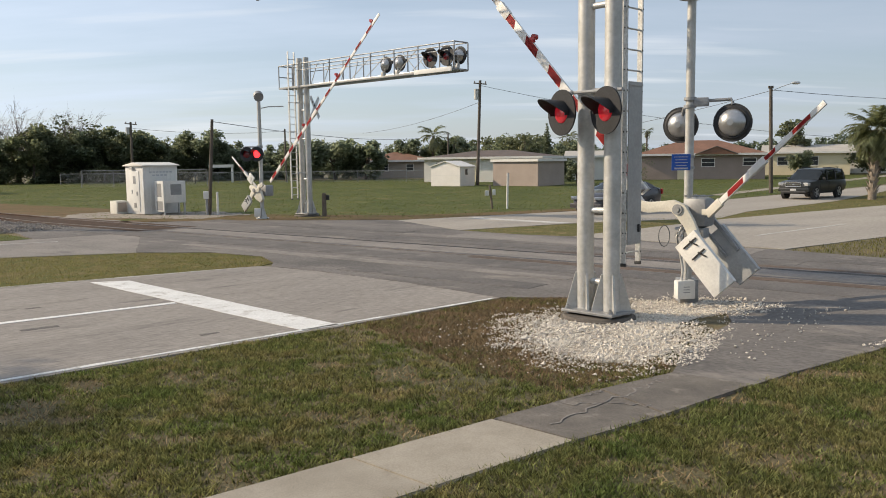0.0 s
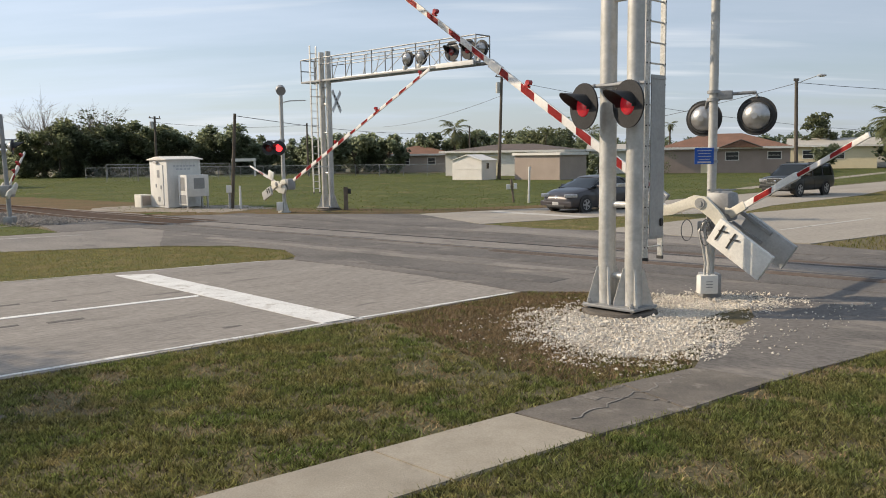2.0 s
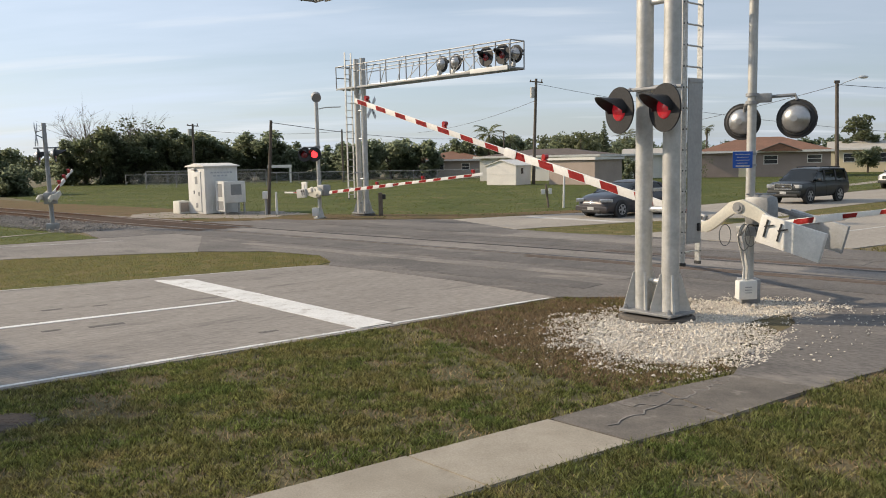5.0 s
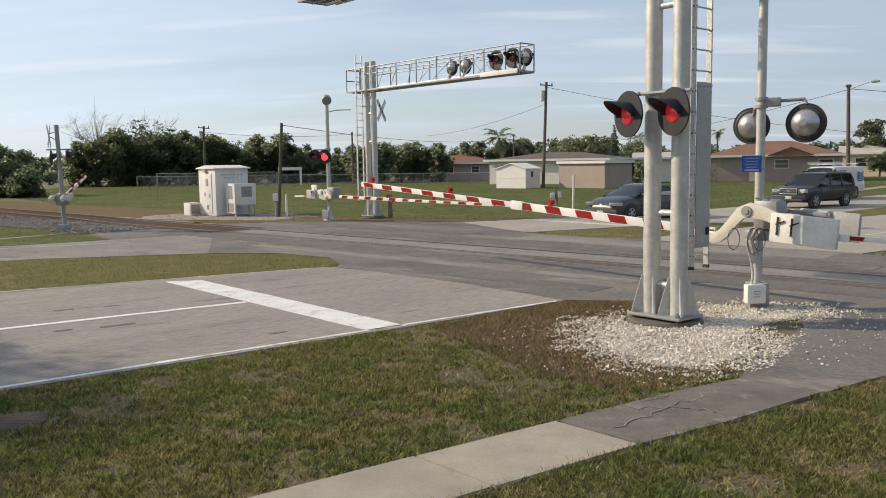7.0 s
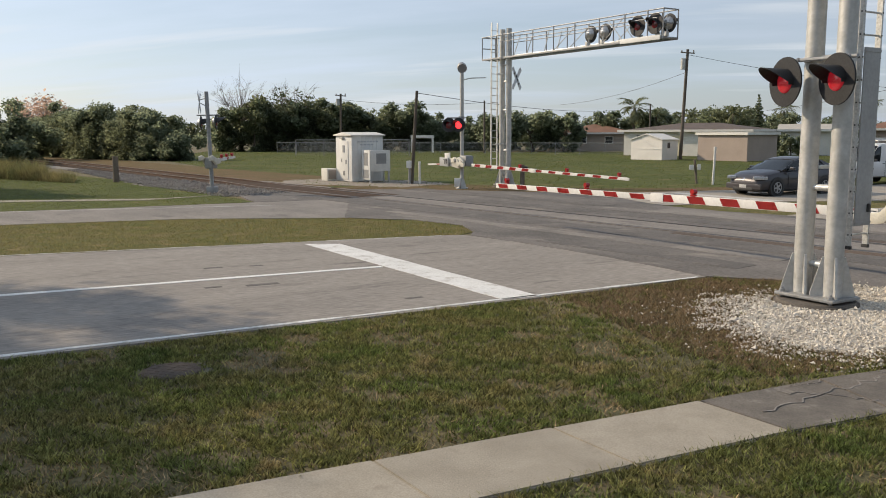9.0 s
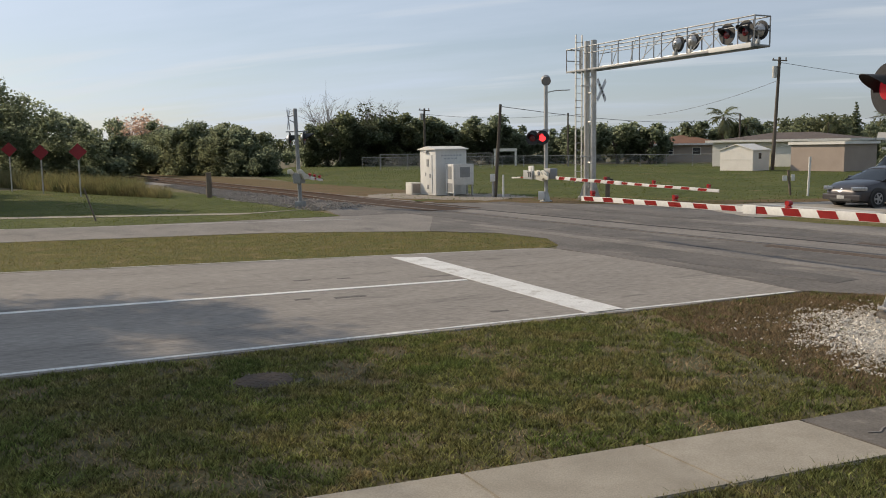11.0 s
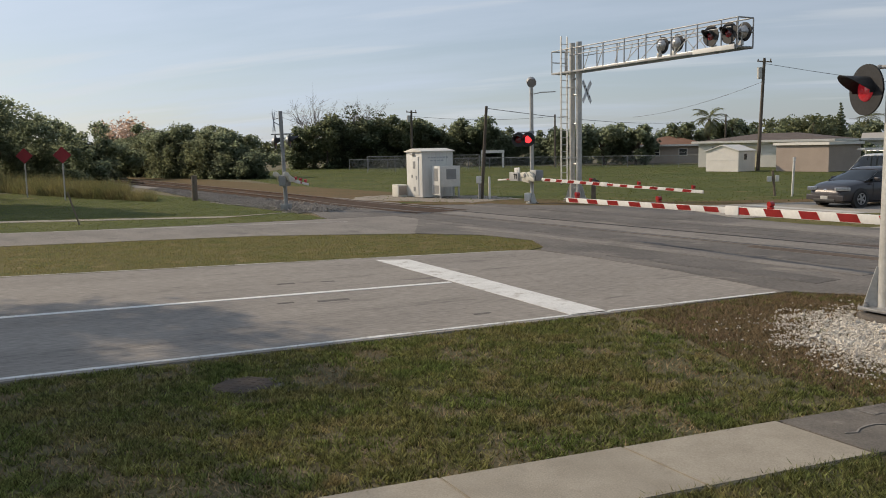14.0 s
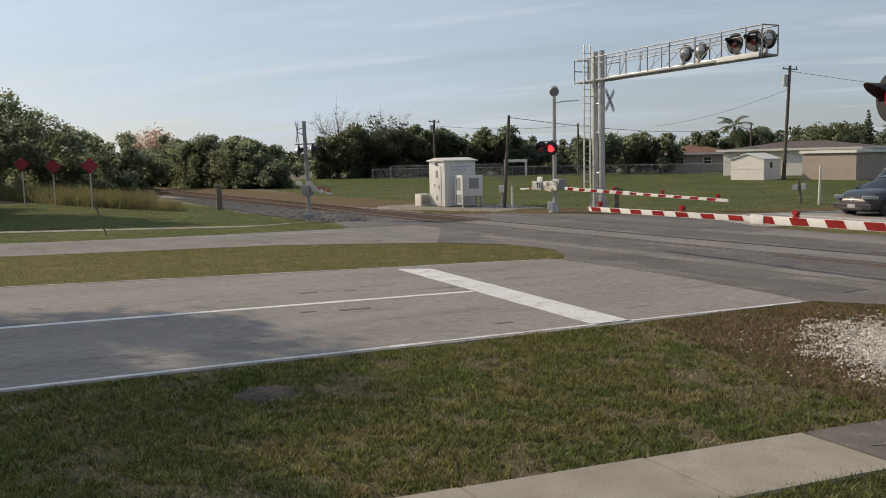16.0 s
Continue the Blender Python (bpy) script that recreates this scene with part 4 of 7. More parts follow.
def cantilever(at, label, ground_heads, ZB):
    """Overhead signal bridge: +X along its arm."""
    c = thing("signal_cantilever", at, label, "railway signal", "overhead signal bridges")
    bm = bmesh.new(); rod(bm, (0, 0, -0.08), (0, 0, 0.030), 0.57, 0.56, seg=36); rod(bm, (0, 0, 0.03), (0, 0, 0.055), 0.53, 0.51, seg=36)
    part("footing", bm, M["pad_dark"], c, "round dirty concrete footing")
    bm = bmesh.new(); box(bm, (0.92, 0.62, 0.045), (0, 0, 0.11), bevel=0.012)
    part("base_plate", bm, M["galv_dark"], c)
    for x in (-0.38, 0.38):
        for y in (-0.24, 0.24):
            bm = bmesh.new(); rod(bm, (x, y, 0.04), (x, y, 0.20), 0.022, seg=8); rod(bm, (x, y, 0.132), (x, y, 0.17), 0.04, seg=6)
            part("bolt", bm, M["galv_dark"], c)
    for x in (-0.235, 0.235):
        bm = bmesh.new(); rod(bm, (x, 0, 0.07), (x, 0, ZB + 1.25), 0.128, 0.122, seg=28)
        part("pole", bm, M["galv"], c)
        for k in range(4):
            a = radians(45 + 90 * k)
            ux, uy = math.cos(a), math.sin(a)
            bm = bmesh.new()
            prism(bm, [(0.10, 0.13), (0.29, 0.13), (0.285, 0.19), (0.150, 0.68), (0.10, 0.68)], -0.015, 0.015)
            part("gusset", bm, M["galv"], c, at=pose(x, 0, 0, 0, 0, math.degrees(a)), smooth=False)
    for z in (0.55, 1.62, 3.37, 4.6, 5.3):
        bm = bmesh.new(); rod(bm, (-0.23, 0, z), (0.23, 0, z), 0.048, seg=14)
        part("cross_tube", bm, M["alu"], c)
    # ladder
    lad = thing("ladder", pose(-0.15, 0, 0), "", "")
    lad.parent = c
    y0, y1 = (-0.43, -0.84) if ground_heads else (-0.34, -0.66)
    for y in (y0, y1):
        bm = bmesh.new(); box(bm, (0.085, 0.030, 6.3), (0, y, 3.92), bevel=0.004)
        for i in range(20): box(bm, (0.02, 0.04, 0.02), (0.02, y, 0.95 + 0.3 * i))
        lr = part("rail", bm, M["alu"], lad, smooth=False)
        bm = bmesh.new(); box(bm, (0.10, 0.045, 0.05), (0, y, 0.77), bevel=0.006)
        part("rubber_foot", bm, M["trim_dark"], lad, "black rubber foot")
        bm = bmesh.new()
        for i in range(20): rod(bm, (-0.0455, y, 0.95 + 0.305 * i), (0.0455, y, 0.95 + 0.305 * i), 0.013, seg=8); rod(bm, (0, y - 0.018, 0.95 + 0.305 * i), (0, y + 0.018, 0.95 + 0.305 * i), 0.013, seg=8)
        tagged(part("rung_end", bm, M["trim_dark"], lad), "small dark rung ends", kind="stuff")
    for i in range(20):
        bm = bmesh.new(); rod(bm, (0, y0, 0.95 + 0.305 * i), (0, y1, 0.95 + 0.305 * i), 0.014, seg=8)
        part("rung", bm, M["alu"], lad)
    if ground_heads:
      bm = bmesh.new(); box(bm, (0.02, y0 - y1 - 0.05, 2.45), (-0.052, (y0 + y1) / 2, 2.30), bevel=0.004)
      for z in (1.12, 3.48): box(bm, (0.03, y0 - y1 - 0.04, 0.03), (-0.058, (y0 + y1) / 2, z))
      g = part("climb_guard", bm, M["guard"], lad, "flat grey anti-climb plate", smooth=False)
      bm = bmesh.new(); box(bm, (0.03, 0.04, 0.12), (-0.075, y1 + 0.10, 1.32), bevel=0.006)
      for dx in (-0.066, -0.09): box(bm, (0.01, 0.05, 0.09), (dx, y1 + 0.10, 1.32))
      part("latch", bm, M["trim_dark"], g, smooth=False)
    for z in (1.9, 4.9):
        bm = bmesh.new(); box(bm, (0.06, 0.55, 0.05), (-0.05 + 0.15, -0.30, z), bevel=0.006)
        part("bracket", bm, M["alu"], c)
    # walkway
    X0, X1, ZT, W = (-1.62 if ground_heads else -1.25), (9.6 if ground_heads else 9.32), ZB + 0.97, 0.36
    for y in (-W, W):
        bm = bmesh.new(); box(bm, (X1 - X0, 0.05, 0.075), ((X0 + X1) / 2, y, ZB), bevel=0.006)
        part("chord", bm, M["galv_dark"], c)
        bm = bmesh.new(); rod(bm, (X0, y, ZT), (X1, y, ZT), 0.024, seg=8); rod(bm, (X0 + 1.3, y, ZT - 0.28), (X1 - 0.3, y, ZT - 0.28), 0.018, seg=8)
        part("hand_rail", bm, M["galv_dark"], c)
        xs = [X0, -0.2, 1.0, 2.3, 3.6, 4.85, 6.2, 7.5, 8.6, X1]
        for i, x in enumerate(xs):
            bm = bmesh.new(); rod(bm, (x, y, ZB), (x, y, ZT), 0.024, seg=8)
            part("post", bm, M["galv_dark"], c)
        for x0, x1 in ((1.0, 1.45), (3.0, 3.3), (3.6, 4.9), (6.3, 7.4), (7.4, 6.6)):
            bm = bmesh.new(); rod(bm, (x0, y * 0.9, ZB + 0.05), (x1, y * 0.9, ZT - 0.1), 0.016, seg=6)
            part("brace", bm, M["galv"], c)
    for x in (X0, X1):
        for z in (ZT, ZB + 0.5, ZB):
            bm = bmesh.new(); rod(bm, (x, -W, z), (x, W, z), 0.024, seg=8)
            part("end_rail", bm, M["galv_dark"], c)
    bm = bmesh.new()
    box(bm, (X1 - X0, 0.03, 0.03), ((X0 + X1) / 2, 0, ZB - 0.02))
    for i in range(100):
        box(bm, (0.028, 2 * W, 0.03), (X0 + 0.06 + i * (X1 - X0 - 0.12) / 99, 0, ZB + 0.03))
    part("grating", bm, M["green_panel"], c, "open steel walkway grating", smooth=False)
    bm = bmesh.new(); box(bm, (1.9, 0.04, 0.16), (8.3, -0.42, ZB + 0.02), bevel=0.006)
    part("toe_plate", bm, M["white_box"], c)
    bm = bmesh.new(); rod(bm, (0.6, 0, ZB + 0.08), (9.2, 0, ZB + 0.12), 0.03, seg=8)
    part("conduit", bm, M["alu"], c)
    for x, y, yaw, lens in ((5.2, 0.15, 0, M["lens_dark"]), (5.98, 0.15, 0, M["lens_dark"]), (9.12, 0.15, 0, M["lens_dark"]), (7.92, -0.15, 180, M["lens_dark"]), (8.74, -0.15, 180, M["lens_dark"])):
        flasher(c, (x, y, ZB + 0.53), yaw, lens, disc=0.36 if yaw else 0.32, disc_mat=M["black"])
        bm = bmesh.new(); rod(bm, (x, y * 0.3, ZB + 0.05), (x, y * 0.3, ZB + 0.8), 0.03, seg=8); box(bm, (0.14, 0.14, 0.16), (x, 0, ZB + 0.16), bevel=0.01)
        part("lamp_bracket", bm, M["galv"], c)
    if ground_heads:
        for x, y in ((0.40, 0.42), (-0.42, 0.40)):
            flasher(c, (x * 0.92, y, 3.06), -17, M["lens_dim"], disc=0.335)
        bm = bmesh.new(); rod(bm, (0.52, 0.16, 3.36), (-0.50, 0.16, 3.36), 0.026, seg=10)
        for x in (-0.235, 0.235): box(bm, (0.10, 0.34, 0.07), (x, 0.0, 3.36), bevel=0.01)
        for x in (0.37, -0.39): rod(bm, (x, 0.16, 3.37), (x, 0.30, 3.30), 0.03, seg=8); rod(bm, (x, 0.3, 3.36), (x, 0.36, 3.06), 0.03, seg=8)
        part("crossarm", bm, M["galv_dark"], c)
    return c

NEAR_C = cantilever(pose(2.33, 12.45, 0, 0, 0, 134.6), "galvanised overhead signal bridge on white gravel, twin poles", True, 6.08)
FAR_C = cantilever(pose(-5.96, 36.83, 0, 0, 0, -44.0), "galvanised overhead signal bridge beyond the tracks", False, 5.58)
# crossbuck and stub on the far bridge
bm = bmesh.new()
for s in (-1, 1): box(bm, (1.22, 0.02, 0.2), (0, 0, 0), (0, s * 45, 0), bevel=0.004)
part("crossbuck", bm, M["sign_white"], FAR_C, "white crossed boards seen nearly edge on", at=pose(0.42, 0.28, 4.72, 0, 0, 118), smooth=False)
bm = bmesh.new()
for s in (-1, 1):
    for k in range(4): box(bm, (0.09, 0.006, 0.11), ((k - 1.5) * 0.2, -0.014, 0), (0, 0, 0)) if s == 1 else None
bmesh.ops.rotate(bm, verts=bm.verts[:], cent=(0, 0, 0), matrix=Matrix.Rotation(radians(45), 3, "Y"))
part("lettering", bm, M["black"], bpy.data.objects["crossbuck"], smooth=False)

def gate_arm(parent, length, off, thick, lamps, stripe, start, red_first=True):
    """Striped barrier along +X from its hinge, with its lamps as pieces."""
    bm = bmesh.new()
    box(bm, (length * 0.45, 0.045, thick), (start + length * 0.225, 0, off), bevel=0.004)
    box(bm, (length * 0.56, 0.036, thick * 0.78), (start + length * 0.72, 0, off), bevel=0.004)
    box(bm, (0.34, 0.075, thick * 1.15), (start + length * 0.45, 0, off), bevel=0.006)
    arm = part("gate_arm", bm, M["arm_white"], parent, "long white arm with red bands")
    x = start + stripe * (0.5 if red_first else 1.2)
    while x + stripe < start + length:
        th = (thick if x < start + length * 0.44 else thick * 0.78) - 0.016
        sk = th * 0.6
        for y in (-1, 1):
            hw = (0.0255 if x < start + length * 0.44 else 0.0205) * y
            bm = bmesh.new()
            vs = [bm.verts.new(p) for p in ((x, hw, off - th / 2), (x + stripe, hw, off - th / 2), (x + stripe + sk, hw, off + th / 2), (x + sk, hw, off + th / 2))]
            bm.faces.new(vs if y < 0 else vs[::-1])
            bmesh.ops.solidify(bm, geom=bm.faces[:], thickness=0.002)
            part("stripe", bm, M["arm_red"], arm, smooth=False)
        x += stripe * 2
    for f in lamps:
        bm = bmesh.new()
        xx = start + length * f
        box(bm, (0.12, 0.07, 0.04), (xx, 0, off + thick / 2 + 0.015), bevel=0.008)
        rod(bm, (xx, -0.05, off + thick / 2 + 0.085), (xx, 0.05, off + thick / 2 + 0.085), 0.052, seg=16)
        part("lamp", bm, M["lamp_red"], arm, "small round red lamp")
    return arm

def bracket(parent, off, side, drop=0.0):
    """Cream cast bracket, curved from the hinge down to the arm, with counterweight arms."""
    o2 = off - drop
    mid = [(0.66, o2), (0.56, o2), (0.48, o2 + 0.02), (0.38, o2 + 0.10), (0.22, -0.15), (0.11, -0.01), (-0.04, 0.05), (-0.30, 0.02), (-0.60, -0.07)]
    wide = [0.085, 0.085, 0.09, 0.09, 0.085, 0.10, 0.12, 0.10, 0.09]
    top_edge, low_edge = [], []
    for i, (x, z) in enumerate(mid):
        a, c = mid[max(0, i - 1)], mid[min(len(mid) - 1, i + 1)]
        d = Vector((c[0] - a[0], c[1] - a[1])).normalized()
        top_edge.append((x + d.y * wide[i], z - d.x * wide[i])); low_edge.append((x - d.y * wide[i], z + d.x * wide[i]))
    bm = bmesh.new(); prism(bm, top_edge + low_edge[::-1], side - 0.035, side + 0.035, bevel=0.012)
    b = part("bracket", bm, M["cream"], parent, "cream cast-metal support arm")
    bm = bmesh.new(); rod(bm, (0, side - 0.06, 0.03), (0, side + 0.06, 0.03), 0.085, seg=20); rod(bm, (0, side - 0.075, 0.03), (0, side + 0.075, 0.03), 0.045, seg=14)
    part("hinge", bm, M["galv_dark"], parent)

def counterweight(parent, side, mat, label, x0, x1, z0, z1):
    bm = bmesh.new(); box(bm, (x0 - x1, 0.085, z1 - z0), ((x0 + x1) / 2, side, (z0 + z1) / 2), bevel=0.012)
    w = part("counterweight", bm, mat, parent, label)
    for k in (0.12, 0.34):
        bm = bmesh.new(); xx = x0 - (x0 - x1) * k
        box(bm, (0.022, 0.02, (z1 - z0) * 0.62), (xx, side + 0.055 * (1 if side > 0 else -1), (z0 + z1) / 2 + 0.03)); box(bm, (0.15, 0.02, 0.02), (xx - 0.04, side + 0.055 * (1 if side > 0 else -1), (z0 + z1) / 2 + 0.08), (0, 25, 0))
        part("clamp_bolt", bm, M["black"], w, smooth=False)

def base_stand(c, r=0.075, top=4.95, flared=False):
    bm = bmesh.new(); rod(bm, (0, 0, 0), (0, 0, top), r, r * 0.92, seg=22)
    part("mast", bm, M["galv"], c)
    bm = bmesh.new()
    if flared: rod(bm, (0, 0, 0.02), (0, 0, 0.42), 0.21, 0.10, seg=4); rod(bm, (0, 0, 0), (0, 0, 0.05), 0.27, seg=20)
    else: box(bm, (0.30, 0.30, 0.40), (0, 0, 0.20), bevel=0.015)
    part("foot", bm, M["galv"] if flared else M["galv_dark"], c)

# near gate with road arm and footway arm
GATE = thing("crossing_gate", pose(4.03, 13.70, 0), "grey gate mast with cream mechanism, lowering its striped arms", "railway gate", "crossing gates")
base_stand(GATE)
bm = bmesh.new(); box(bm, (0.30, 0.17, 0.30), (0, 0, 0), bevel=0.02)
part("junction_box", bm, M["white_box"], GATE, "white junction box low on the mast", at=pose(-0.10, -0.22, 0.25, 0, 0, 8))
bm = bmesh.new()
for k in range(3): box(bm, (0.11, 0.004, 0.012), (0, -0.088, 0.05 - 0.045 * k))
part("lettering", bm, M["galv_dark"], bpy.data.objects["junction_box"], smooth=False)
bm = bmesh.new(); box(bm, (0.44, 0.40, 0.50), (0, 0, 0), bevel=0.13)
for k in range(3): rod(bm, (-0.15 + 0.14 * k, -0.2, 0.262), (-0.15 + 0.14 * k, 0.2, 0.262), 0.012, seg=6)
part("gate_mechanism", bm, M["galv_dark"], GATE, "weathered rounded motor housing", at=pose(0.16, -0.06, 1.50, 0, 0, -45))
bm = bmesh.new(); box(bm, (0.52, 0.20, 0.16), (0, 0, 0), bevel=0.02)
part("lower_bracket", bm, M["galv_dark"], GATE, at=pose(0.05, -0.05, 1.17, 0, 0, -45))
bm = bmesh.new()
for o in (-0.03, 0.05): tube(bm, [(-0.12 + o, -0.22, 0.38), (-0.10 + o, -0.20, 0.60), (-0.14 + o, -0.17, 0.85), (-0.20 + o, -0.17, 1.10), (-0.10 + o, -0.14, 1.28)], 0.022)
part("conduit", bm, M["galv"], GATE)
for x, d in ((-0.45, 0.34), (-0.15, 0.42), (-0.05, 0.36)):
    bm = bmesh.new(); tube(bm, [(x + 0.09 * math.cos(a) , -0.24, 1.30 - d / 2 + d / 2 * math.sin(a)) for a in [i * math.pi / 8 for i in range(17)]], 0.007, 6)
    part("loose_cable", bm, M["cable"], GATE)
NEAR_ARM = gate_arm(GATE, 10.35, -0.42, 0.155, (0.36, 0.66, 0.955), 0.40, 0.95 - 0.2)
bracket(NEAR_ARM, -0.42, 0.36, 0.04)
bm = bmesh.new(); box(bm, (0.50, 0.05, 0.13), (0.78, 0.33, -0.43), bevel=0.01); box(bm, (0.10, 0.34, 0.10), (0.98, 0.18, -0.43), bevel=0.01)
part("arm_root", bm, M["arm_white"], NEAR_ARM, "white adapter holding the arm")
counterweight(NEAR_ARM, 0.42, M["plate_white"], "white rust-stained counterweight plate", -0.44, -1.46, -0.38, 0.06)
counterweight(NEAR_ARM, -0.52, M["plate_grey"], "grey counterweight plate", -0.42, -1.36, -0.36, 0.08)
bm = bmesh.new(); box(bm, (0.95, 0.05, 0.07), (-0.45, -0.46, 0.02), bevel=0.01); box(bm, (0.6, 0.05, 0.05), (-0.6, -0.40, -0.18), bevel=0.01); rod(bm, (0, -0.5, 0.03), (0, 0.36, 0.03), 0.045, seg=12)
box(bm, (0.16, 0.5, 0.10), (0.86, 0.1, -0.42), bevel=0.01)
part("yoke", bm, M["galv_dark"], NEAR_ARM)
PED_ARM = gate_arm(GATE, 2.52, -0.27, 0.095, (), 0.36, 0.36, False)
bm = bmesh.new(); box(bm, (0.34, 0.07, 0.14), (0.46, 0, -0.27), bevel=0.01); box(bm, (0.10, 0.06, 0.40), (0.17, 0, -0.13), (0, -52, 0), bevel=0.01); rod(bm, (0, -0.08, 0), (0, 0.08, 0), 0.09, seg=16)
part("socket", bm, M["cream"], PED_ARM)
# lamps on the mast, seen from behind
flasher(GATE, (0.62, -0.22, 2.93), -32, M["lens_dark"], disc=0.305, disc_mat=M["black"])
flasher(GATE, (0.03, 0.62, 2.93), -32, M["lens_dark"], disc=0.30, disc_mat=M["black"])
bm = bmesh.new()
tube(bm, [(0.62, -0.22, 3.22), (0.60, -0.20, 3.30), (0.05, 0.02, 3.28)], 0.028, 10)
box(bm, (0.24, 0.13, 0.14), (0.16, -0.06, 3.27), (0, 0, -20), bevel=0.02)
tube(bm, [(0.0, 0.0, 3.22), (0.02, 0.40, 3.2), (0.03, 0.5, 3.1)], 0.03, 8)
for z in (3.18, 3.30): rod(bm, (0, 0, z), (0, 0, z + 0.05), 0.10, seg=18)
part("crossarm", bm, M["galv_dark"], GATE)
bm = bmesh.new(); rod(bm, (0, 0, 4.9), (0, 0, 5.15), 0.2, 0.1, seg=20)
part("bell", bm, M["galv_dark"], GATE)
# blue notice
bm = bmesh.new(); box(bm, (0.32, 0.008, 0.26), (0, 0, 0), bevel=0.003)
NOTICE = part("notice", bm, M["sign_blue"], GATE, "small blue notice with white print", at=pose(-0.17, -0.14, 2.31, 0, 0, 8), smooth=False)
bm = bmesh.new()
for k, w in enumerate((0.26, 0.22, 0.24, 0.20, 0.25)): box(bm, (w * 0.9, 0.004, 0.010 if k < 4 else 0.026), (0.0, -0.007, 0.085 - 0.046 * k))
part("lettering", bm, M["letter"], NOTICE, smooth=False)
bm = bmesh.new(); rod(bm, (0, 0, 2.2), (0, 0, 2.24), 0.09, seg=16); rod(bm, (0, 0, 2.38), (0, 0, 2.42), 0.09, seg=16); rod(bm, (0, -0.02, 2.31), (-0.12, -0.13, 2.31), 0.012, seg=6)
part("notice_clamp", bm, M["galv_dark"], GATE)

# far gate
FGATE = thing("crossing_gate", pose(-7.60, 35.37, 0), "grey gate mast beyond the tracks, red lamps lit", "railway gate", "crossing gates")
base_stand(FGATE, 0.085, 4.9, True)
bm = bmesh.new(); rod(bm, (0, -0.11, 0), (0, 0.11, 0), 0.20, seg=20); rod(bm, (0, 0, -0.18), (0, 0, -0.4), 0.05, seg=10)
part("bell", bm, M["galv_dark"], FGATE, "round grey crossing bell", at=pose(0, 0, 5.12, 25, 0, 20))
bm = bmesh.new(); tube(bm, [(0.1, 0, 4.62), (0.4, 0, 4.68), (1.05, -0.1, 4.68)], 0.022)
part("outrigger", bm, M["galv"], FGATE)
for x, lens in ((-0.52, M["lens_dark"]), (-0.10, M["lens_lit"])):
    flasher(FGATE, (x, -0.22, 2.72), 172, lens, disc=0.30, disc_mat=M["black"])
bm = bmesh.new(); rod(bm, (-0.62, -0.1, 3.02), (0.1, -0.1, 3.02), 0.03, seg=8); box(bm, (0.2, 0.25, 0.12), (0, -0.05, 3.02), bevel=0.01)
part("crossarm", bm, M["galv_dark"], FGATE)
bm = bmesh.new(); box(bm, (0.5, 0.4, 0.46), (0, 0, 0), bevel=0.06)
part("gate_mechanism", bm, M["galv_dark"], FGATE, at=pose(0.22, -0.1, 1.20, 0, 0, -44))
bm = bmesh.new(); box(bm, (0.26, 0.2, 0.36), (0, 0, 0), bevel=0.02)
part("junction_box", bm, M["white_box"], FGATE, at=pose(-0.15, -0.18, 0.28))
FAR_ARM = gate_arm(FGATE, 9.15, -0.14, 0.13, (0.36, 0.66, 0.95), 0.40, 0.75)
bracket(FAR_ARM, -0.14, -0.33)
counterweight(FAR_ARM, -0.40, M["plate_grey"], "grey counterweight plate", -0.42, -1.1, -0.25, 0.12)
FPED_ARM = gate_arm(FGATE, 2.2, 0.0, 0.085, (), 0.36, 0.3, False)
bm = bmesh.new(); prism(bm, [(0.5, -0.08), (0.5, 0.08), (0.2, 0.2), (-0.2, 0.28), (-0.5, 0.1), (-0.45, -0.12), (-0.1, -0.2)], 0.20, 0.32, bevel=0.02)
part("bracket", bm, M["cream"], FPED_ARM, "cream cast-metal support arm")
bm = bmesh.new(); box(bm, (0.36, 0.06, 0.36), (0.62, 0.3, 0.30), bevel=0.02); box(bm, (0.12, 0.02, 0.14), (0.62, 0.34, 0.3))
part("counterweight", bm, M["plate_white"], FPED_ARM)

# footway gate on the far verge
LGATE = thing("pedestrian_gate", pose(-16.95, 30.83, 0), "leaning grey footway gate mast with cream mechanism", "railway gate", "crossing gates")
bm = bmesh.new(); rod(bm, (0, 0, 0), (-0.10, 0, 4.05), 0.085, 0.078, seg=16)
part("mast", bm, M["galv_dark"], LGATE)
bm = bmesh.new(); box(bm, (0.36, 0.34, 0.30), (0, 0, 0.12), bevel=0.02)
part("foot", bm, M["galv_dark"], LGATE)
bm = bmesh.new(); box(bm, (0.34, 0.46, 0.44), (0, 0, 0), bevel=0.05)
part("gate_mechanism", bm, M["galv_dark"], LGATE, at=pose(-0.02, 0.0, 1.22))
LPED_ARM = gate_arm(LGATE, 1.65, 0.05, 0.12, (0.35, 0.6, 0.85), 0.30, 0.25)
bm = bmesh.new(); prism(bm, [(0.3, -0.05), (0.3, 0.12), (0.0, 0.16), (-0.30, 0.30), (-0.52, 0.26), (-0.52, 0.10), (-0.3, 0.10), (-0.1, -0.10)], 0.20, 0.28, bevel=0.02)
part("bracket", bm, M["cream"], LPED_ARM, "cream cast-metal support arm")
bm = bmesh.new(); prism(bm, [(0.3, -0.05), (0.3, 0.12), (0.0, 0.16), (-0.30, 0.30), (-0.52, 0.26), (-0.52, 0.10), (-0.3, 0.10), (-0.1, -0.10)], -0.28, -0.20, bevel=0.02)
part("bracket", bm, M["cream"], LPED_ARM, "cream cast-metal support arm")
flasher(LGATE, (-0.42, 0.1, 2.80), -70, M["lens_dark"], disc=0.28, disc_mat=M["black"])
flasher(LGATE, (0.34, -0.1, 2.85), -70, M["lens_dark"], disc=0.28, disc_mat=M["black"])
